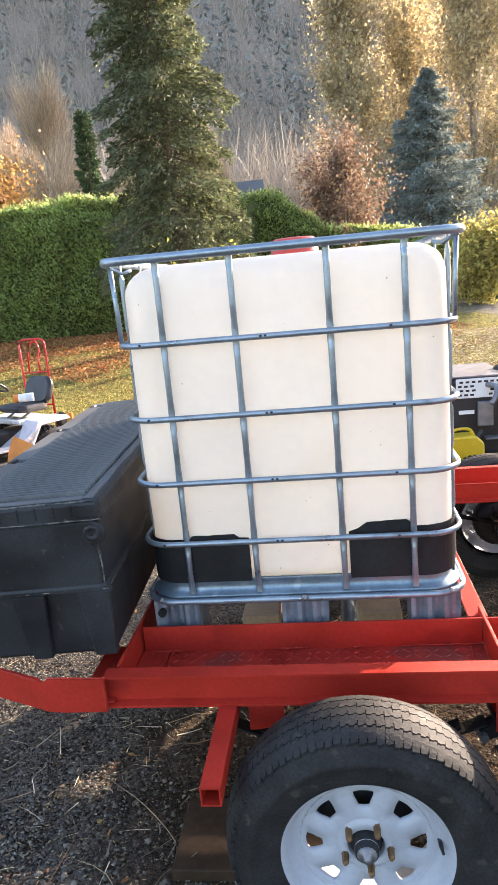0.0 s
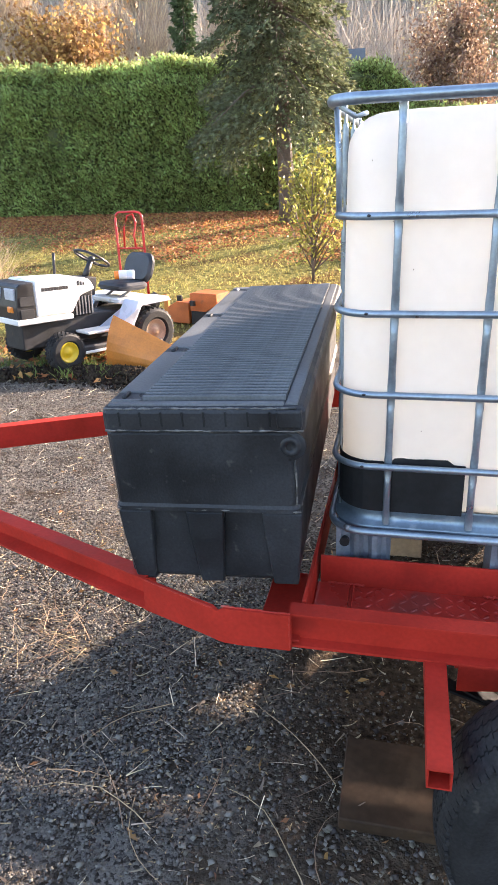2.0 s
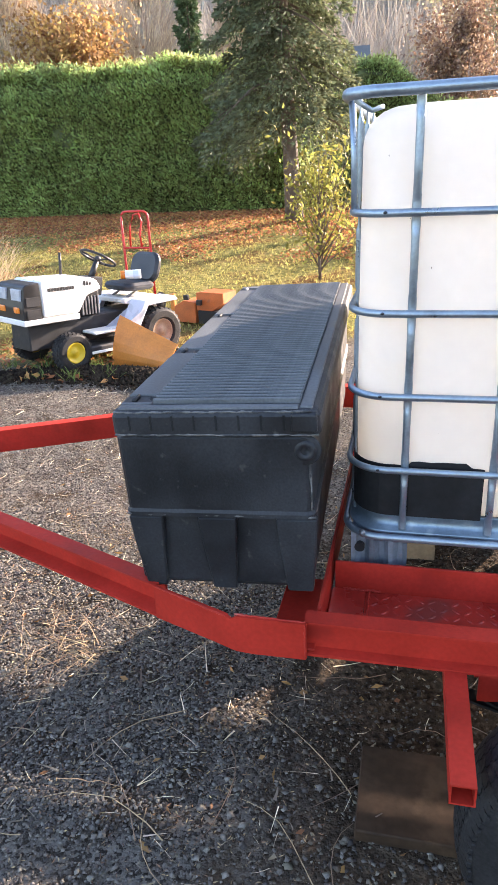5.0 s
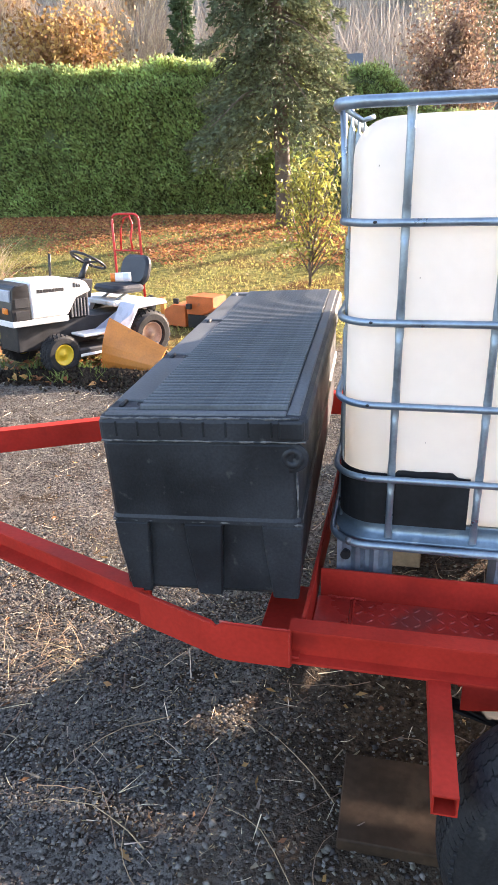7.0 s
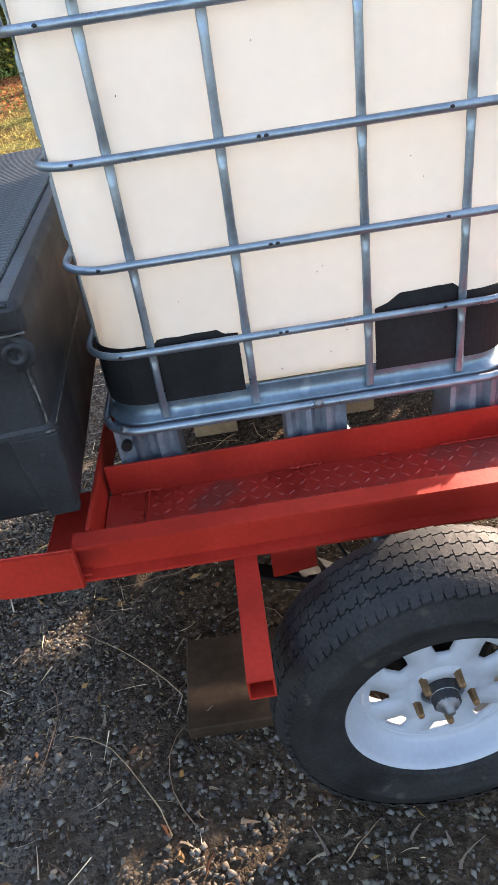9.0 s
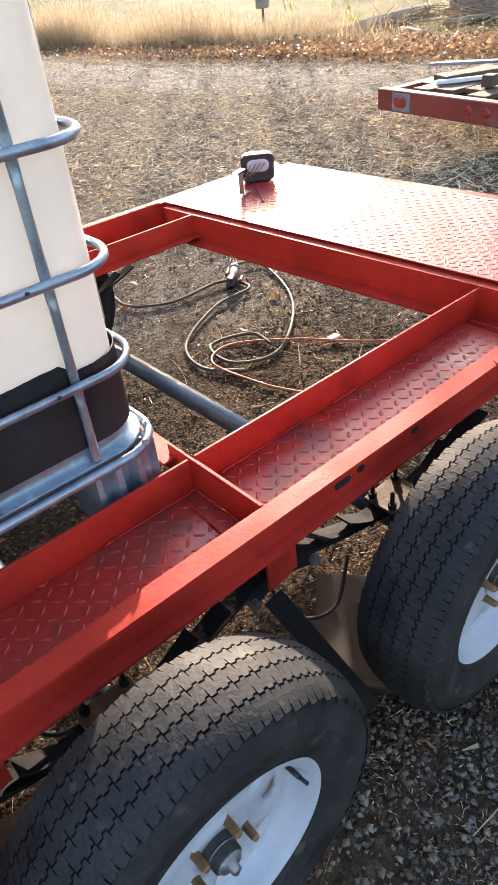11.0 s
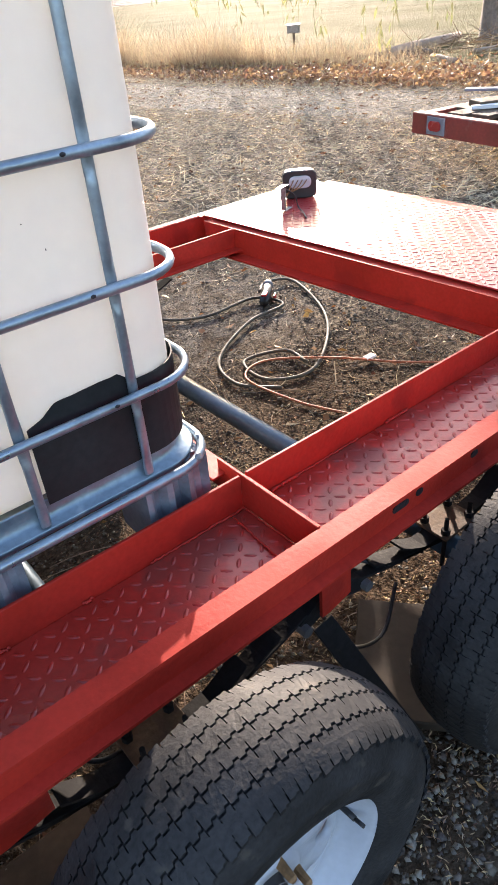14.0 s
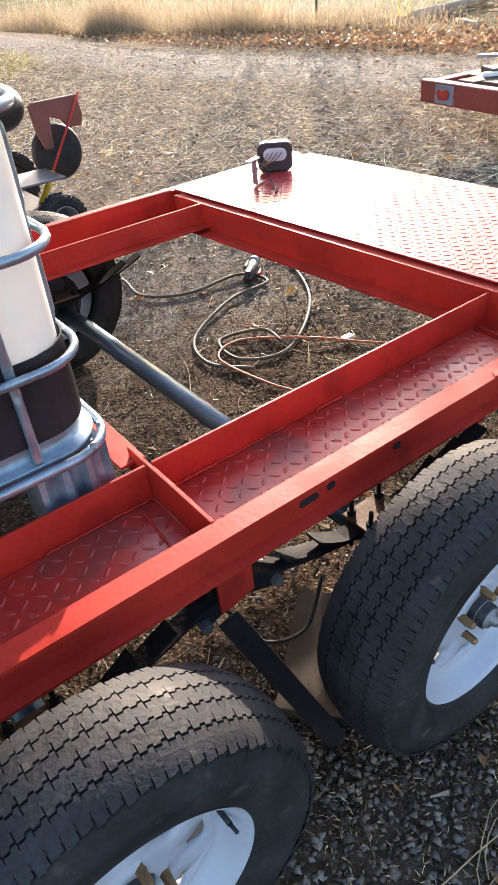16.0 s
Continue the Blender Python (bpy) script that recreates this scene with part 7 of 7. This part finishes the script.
prism(bm, [(0.51, 0.50), (0.47, 0.62), (0.46, 0.77), (0.49, 0.79), (0.80, 0.79), (0.815, 0.66), (0.79, 0.60), (0.70, 0.605), (0.66, 0.66), (0.58, 0.69), (0.565, 0.50)], -0.20, -0.16, axis=1, bevel=0.006)
part("red_arm", bm, DULL_BROWN, machine, "dull red steel arm")
bm = bmesh.new()
rod(bm, (0.81, -0.21, 0.80), (0.50, -0.25, 0.376), 0.008, 8)
part("handle_rod", bm, RED_WORN, machine, smooth=True)
bm = bmesh.new()
rod(bm, (0.499, -0.2505, 0.375), (0.35, -0.26, 0.19), 0.017, 8, 0.021)
part("grip", bm, YELLOW, machine, "yellow plastic grip", smooth=True)
part("side_guard", block((-0.05, -0.44, 0.36), (0.50, -0.10, 0.375), 0.003), GREY_STEEL, machine)
part("engine_shroud", block((0.165, -0.30, 0.42), (0.235, 0.2, 0.70), 0.01), PAPER, machine, "grey-white engine shroud")
for x, y, r, w, mat_, lab in ((0.37, -0.56, 0.155, 0.12, GREY_STEEL, "wheel with a grey steel rim"), (-0.20, -0.80, 0.165, 0.14, GREY_STEEL, "wheel with a grey steel rim"), (0.40, 0.42, 0.215, 0.13, GREY_STEEL, "wheel"), (-0.22, 0.44, 0.215, 0.13, GREY_STEEL, "wheel")):
    tyre_on(machine, x, y, r, w, r * 0.56, mat_, lab)
bm = bmesh.new()
lathe(bm, [(0.0, -0.03), (0.03, -0.035), (0.165, -0.03), (0.185, 0.0), (0.165, 0.03), (0, 0.03)], 28)
bm.transform(Matrix.Translation((0.62, -0.09, 0.45)))
part("drive_disc", bm, RUBBER, machine, "large black drive disc", smooth=True)
bm = bmesh.new()
bmesh.ops.create_uvsphere(bm, u_segments=20, v_segments=12, radius=0.17, matrix=Matrix.Translation((0.27, -0.05, 0.78)) @ Matrix.Diagonal((1.2, 1.2, 0.9, 1)))
part("engine_cap", bm, SHEET_BLACK, machine, "round black engine cap", smooth=True)
fuel = thing("fuel_can", (1.12, 5.36, 0.217), 5, label="yellow plastic fuel can with a dark cap", category="fuel can")
bm = bmesh.new()
prism(bm, [(-0.15, 0.0), (0.15, 0.0), (0.15, 0.17), (0.09, 0.23), (-0.10, 0.23), (-0.15, 0.18)], -0.09, 0.09, axis=1, bevel=0.014)
part("can_body", bm, YELLOW, fuel)
bm = bmesh.new()
sweep(bm, curve_through([(-0.10, 0, 0.225), (-0.05, 0, 0.27), (0.05, 0, 0.27), (0.09, 0, 0.22)], 5), 0.012, 8)
part("can_handle", bm, YELLOW, fuel, smooth=True)
bm = bmesh.new()
rod(bm, (0.12, 0, 0.20), (0.16, 0, 0.25), 0.022, 10)
part("can_cap", bm, SHEET_BLACK, fuel)

# ---- second trailer with a boxed body ----
GREY_BLUE = material("chalky_blue_grey_paint", (0.20, 0.21, 0.25), 0.6, var=0.25, scale=3, fine=40, bump=0.2, second=(0.40, 0.40, 0.42), second_at=0.62, second_scale=6)
PLY = material("weathered_plywood", (0.70, 0.58, 0.42), 0.75, var=0.14, scale=1.2, fine=30, bump=0.12, second=(0.56, 0.45, 0.32), second_at=0.64, second_scale=2)
DULL_RED = material("dull_red_bumper", (0.22, 0.036, 0.028), 0.55, var=0.25, scale=3, fine=40, bump=0.15, second=(0.22, 0.10, 0.08), second_at=0.6, second_scale=5)
other = thing("flatbed_trailer", (5.10, 5.26, 0), -8.0, label="old flatbed trailer with a dull red bumper and plank deck", category="trailer")
# its own axes: x towards its front, -y along the bumper
part("rear_bumper", block((0, -3.2, 0.285), (0.10, 0.0, 0.455), 0.008), DULL_RED, other, "dull red steel bumper")
for y0, y1 in ((-0.40, -0.19),):
    part("lamp_plate", block((-0.010, y0, 0.30), (-0.0005, y1, 0.44), 0.003), GREY_BLUE, other)
    bm = bmesh.new()
    prism(bm, round_rect(y0 + 0.04, y1 - 0.03, 0.33, 0.41, 0.035, 5), -0.022, -0.0105, axis=0, bevel=0.003)
    part("tail_light", bm, RED_LENS, other, "red oval tail light")
for y in (-1.02, -1.20, -1.38):
    bm = bmesh.new()
    lathe(bm, [(0.0, -0.010), (0.02, -0.012), (0.036, -0.006), (0.04, 0.0)], 16)
    bm.transform(Matrix.Translation((-0.0005, y, 0.375)) @ Matrix.Rotation(radians(-90), 4, 'Z'))
    part("marker_light", bm, RED_LENS, other, smooth=True)
part("number_plate", block((-0.008, -1.98, 0.335), (-0.0005, -1.76, 0.41), 0.002), GREY_STEEL, other, "plain bent grey plate")
part("side_rail", block((0.105, -0.10, 0.33), (5.0, 0.0, 0.44), 0.006), DULL_RED, other)
part("side_rail", block((0.105, -3.2, 0.33), (5.0, -3.1, 0.44), 0.006), DULL_RED, other)
for k in range(6):
    x = 0.5 + 0.8 * k
    part("cross_member", block((x, -3.095, 0.34), (x + 0.07, -0.105, 0.40), 0.004), IRON, other)
bm = block((0, -0.0, 0), (1.0, 0.19, 0.035), 0.004)
PLANK = mesh_of("plank", bm, WOOD)
rng = random.Random(8)
for k in range(15):
    if k in (5, 10):
        continue
    ln = rng.uniform(1.3, 2.2) if k < 12 else 1.6
    x0 = rng.uniform(0.10, 0.45)
    piece("plank", PLANK, other, pose(x0, -0.22 - 0.2 * k, 0.405 + rng.uniform(0, 0.006), 0, 0, rng.uniform(-1.2, 1.2)) @ Matrix.Diagonal((ln, 1, 1, 1)))
for x in (1.6, 2.5):
    for y in (-0.30, -2.9):
        bm = bmesh.new()
        lathe(bm, [(0.10, -0.09), (0.20, -0.10), (0.30, -0.09), (0.325, -0.06), (0.325, 0.06), (0.30, 0.09), (0.20, 0.10), (0.10, 0.09)], 28)
        bm.transform(Matrix.Translation((x, y, 0.325)))
        part("tyre", bm, RUBBER, other, smooth=True)
for x in (1.6, 2.5):
    bm = bmesh.new()
    rod(bm, (x, -2.8, 0.325), (x, -0.4, 0.325), 0.04, 10)
    part("axle", bm, IRON, other)
# loose things on its deck
single("plank_pile_board", block((-0.9, -0.10, 0.0), (0.9, 0.10, 0.05), 0.005), WOOD, pose(6.35, 4.55, 0.449, 0, 0, -25), "weathered thick plank lying across the flatbed deck", "plank")
single("grey_strip", block((-1.1, -0.05, 0.0), (1.1, 0.05, 0.022), 0.003), GREY_BLUE, pose(6.45, 4.35, 0.503, 0, 0, -62), "long grey metal strip lying on the deck", "metal strip")
bm = bmesh.new()
prism(bm, [(-0.26, -0.03), (-0.06, -0.04), (0.05, -0.02), (0.20, -0.05), (0.25, 0.02), (0.10, 0.03), (-0.04, 0.04), (-0.25, 0.03)], 0, 0.03, axis=2, bevel=0.004)
single("white_offcut", bm, PAPER, pose(5.62, 4.72, 0.45, 0, 0, -40), "crumpled white plastic offcut on the deck", "offcut")
single("dark_block", block((-0.06, -0.05, 0.0), (0.06, 0.05, 0.09), 0.006), WOOD, pose(5.48, 4.40, 0.45, 0, 0, 10), "small dark wooden block on the deck edge", "block")
bm = bmesh.new()
soft_box(bm, -0.30, 0.30, -0.22, 0.22, 0.0, 0.26, 0.10, 0.08)
single("dark_tarp_bundle", bm, SEAT, pose(5.95, 3.05, 0.45, 0, 0, 15), "dark grey bundle with a cap on the flatbed", "bundle", smooth=True)
single("red_brick", block((-0.16, -0.05, 0.0), (0.16, 0.05, 0.06), 0.004), DULL_RED, pose(5.42, 3.02, 0.45, 0, 0, -5), "red and white wrapped block on the deck", "block")

body2 = thing("box_body", pose(7.32, 5.22, 0.0, 0, 0, -8.0), label="blue-grey framed box body with plywood panels on the flatbed", category="box body")
part("corner_post", block((0, -0.09, 0.66), (0.10, 0.0, 3.2), 0.006), GREY_BLUE, body2)
part("corner_post", block((0, -2.5, 0.66), (0.10, -2.41, 3.2), 0.006), GREY_BLUE, body2)
part("bottom_rail", block((-0.012, -2.5, 0.50), (0.10, 0.0, 0.66), 0.006), GREY_BLUE, body2)
part("top_rail", block((0, -2.5, 3.2), (0.10, 0.0, 3.3), 0.006), GREY_BLUE, body2)
bm = bmesh.new()
prism(bm, [(-0.085, 0.662), (-0.085, 1.05), (-0.13, 1.0), (-0.34, 0.662)], 0.0, 0.012, axis=0)
part("corner_gusset", bm, GREY_BLUE, body2)
part("plywood_panel", block((0.03, -2.40, 0.665), (0.045, -0.095, 3.195), 0.002), PLY, body2, "weathered tan plywood panel")
part("side_wall", block((0.105, -0.06, 0.60), (3.4, -0.02, 3.3), 0.004), GREY_BLUE, body2)
part("side_wall", block((0.105, -2.48, 0.60), (3.4, -2.44, 3.3), 0.004), GREY_BLUE, body2)
part("roof", block((0.105, -2.5, 3.305), (3.4, 0.0, 3.34), 0.004), GREY_BLUE, body2)
part("floor_sill", block((0.105, -2.5, 0.44), (3.4, 0.0, 0.595), 0.006), IRON, body2)
for y, z in ((-0.14, 1.75), (-0.14, 1.20), (-0.62, 1.60), (-0.40, 0.70), (-0.75, 0.70), (-1.1, 1.9)):
    bm = bmesh.new()
    bmesh.ops.create_icosphere(bm, subdivisions=1, radius=0.012, matrix=Matrix.Translation((0.029, y, z)))
    part("screw", bm, IRON, body2)

# ---- across the drive: big willow, logs, post box on a stake ----
rng_np = np.random.default_rng(66)
willow = thing("willow_tree", (14.4, 10.4, 0), label="large willow with thick trunk and hanging yellow-green fronds", category="tree")
bm = bmesh.new()
sweep(bm, [(0, 0, -0.2), (0.0, 0, 0.15), (-0.05, 0.03, 0.8), (-0.12, 0.05, 1.8), (-0.15, 0.05, 3.2), (-0.1, 0.1, 4.5)], [0.66, 0.50, 0.42, 0.40, 0.42, 0.36], 16)
WILLOW_BARK = material("grey_willow_bark", (0.24, 0.20, 0.165), 0.9, var=0.35, scale=3, fine=18, bump=0.9, spread=0.03, second=(0.16, 0.13, 0.10), second_at=0.58, second_scale=4)
part("trunk", bm, WILLOW_BARK, willow, smooth=True)
strand = []
for k in range(24):
    a = radians(rng_np.uniform(95, 215))
    rr = rng_np.uniform(4.0, 6.6)
    tip = Vector((rr * math.cos(a), rr * math.sin(a), rng_np.uniform(5.0, 6.5)))
    if k % 3 == 0:
        bm = bmesh.new()
        sweep(bm, [(-0.1, 0.1, 4.2), tip * 0.5 + Vector((0, 0, 3.6)), tip], [0.12, 0.07, 0.02], 7)
        part("limb", bm, BARK, willow, smooth=True)
    for j in range(2):
        low = rng_np.uniform(0.45, 2.0)
        m = 60
        z = rng_np.uniform(low, tip.z, m)
        base = np.array([tip.x + rng_np.normal(0, 0.3), tip.y + rng_np.normal(0, 0.3)])
        sway = 0.10 * np.sin(z * 1.3 + k)
        P = np.stack([base[0] + sway + rng_np.normal(0, 0.035, m), base[1] + rng_np.normal(0, 0.035, m), z], 1)
        D = np.stack([rng_np.normal(0, 0.35, m), rng_np.normal(0, 0.35, m), -np.ones(m)], 1)
        strand.append(leaf_quads(P, D, rng_np.uniform(0.12, 0.22, m), rng_np.uniform(0.025, 0.045, m), rng_np, 0.05))
        zz = np.linspace(tip.z, low, 12)
        P = np.stack([base[0] + 0.10 * np.sin(zz * 1.3 + k), np.full(12, base[1]), zz], 1)
        strand.append(leaf_quads(P[:-1], P[1:] - P[:-1] + 1e-4, np.linalg.norm(P[1:] - P[:-1], axis=1) * 1.1, 0.008, rng_np, 0))
v, f = joined(strand)
ob = new("fronds", np_mesh("fronds", v, f, WILLOW))
ob.parent = willow
tagged(ob, kind="stuff")
for (x, y, rz, ln, r, mat_) in ((12.9, 11.2, 12, 3.2, 0.11, PALE_BARK), (11.6, 10.9, -32, 1.6, 0.07, BARK), (13.4, 9.3, 160, 2.2, 0.06, PALE_BARK), (11.4, 9.6, 60, 1.2, 0.05, PALE_BARK)):
    bm = bmesh.new()
    sweep(bm, [(-ln / 2, 0, r), (-ln / 6, 0.04, r * 1.05), (ln / 4, -0.03, r), (ln / 2, 0.02, r * 0.95)], [r, r * 0.97, r * 0.9, r * 0.8], 9)
    single("log", bm, mat_, pose(x, y, 0, 0, 0, rz), "fallen pale log lying in the leaves", "log", "fallen logs", smooth=True)
post = thing("post_box", pose(12.2, 14.45, 0, 0, 0, 35) @ Matrix.Scale(0.62, 4), label="small dark box on a stake in dry grass", category="post box")
part("stake", block((-0.04, -0.04, 0), (0.04, 0.04, 0.60), 0.004), WOOD, post)
part("box_shell", block((-0.16, -0.22, 0.605), (0.16, 0.22, 0.86), 0.012), GREY_STEEL, post)
part("box_lid", block((-0.18, -0.24, 0.865), (0.18, 0.24, 0.885), 0.004), GREY_STEEL, post)
# brushwood heap at the willow's foot
P = np.stack([rng_np.normal(13.4, 0.9, 420), rng_np.normal(9.7, 0.8, 420), rng_np.uniform(0, 0.2, 420)], 1)
D = np.stack([rng_np.normal(0, 1, 420), rng_np.normal(0, 1, 420), rng_np.normal(0.05, 0.2, 420)], 1)
v, f = strips(P, D, rng_np.uniform(0.3, 1.0, 420), rng_np.uniform(0.010, 0.022, 420), rng_np, 0.4, 3)
tagged(new("brushwood", np_mesh("brushwood", v, f, TWIG)), "heap of brushwood and twigs under the willow", "brushwood", kind="stuff")

# ---- house beyond the hedge ----
house = thing("house", (-8.2, 52, 0), 4, label="low grey-roofed house half hidden behind the hedge", category="house")
HOUSE_WALL = material("pale_render", (0.5, 0.47, 0.42), 0.8, var=0.1, scale=1, fine=8, bump=0.1)
ROOF = material("dark_roof_tiles", (0.10, 0.11, 0.11), 0.7, var=0.2, scale=2, fine=12, bump=0.3)
part("wall", block((-4, -3, 0), (4, 3, 7.2), 0.02), HOUSE_WALL, house)
bm = bmesh.new()
prism(bm, [(-3.6, 7.21), (3.6, 7.21), (0.2, 9.0), (-0.2, 9.0)], -4.4, 4.4, axis=0)
part("roof", bm, ROOF, house)
for x in (-2.4, 0.6, 2.2):
    w = part("window", block((x, -3.03, 5.6), (x + 1.1, -3.001, 6.7), 0.01), PAPER, house)
    part("pane", block((x + 0.08, -3.045, 5.68), (x + 1.02, -3.031, 6.62), 0.004), GLASSY, w)
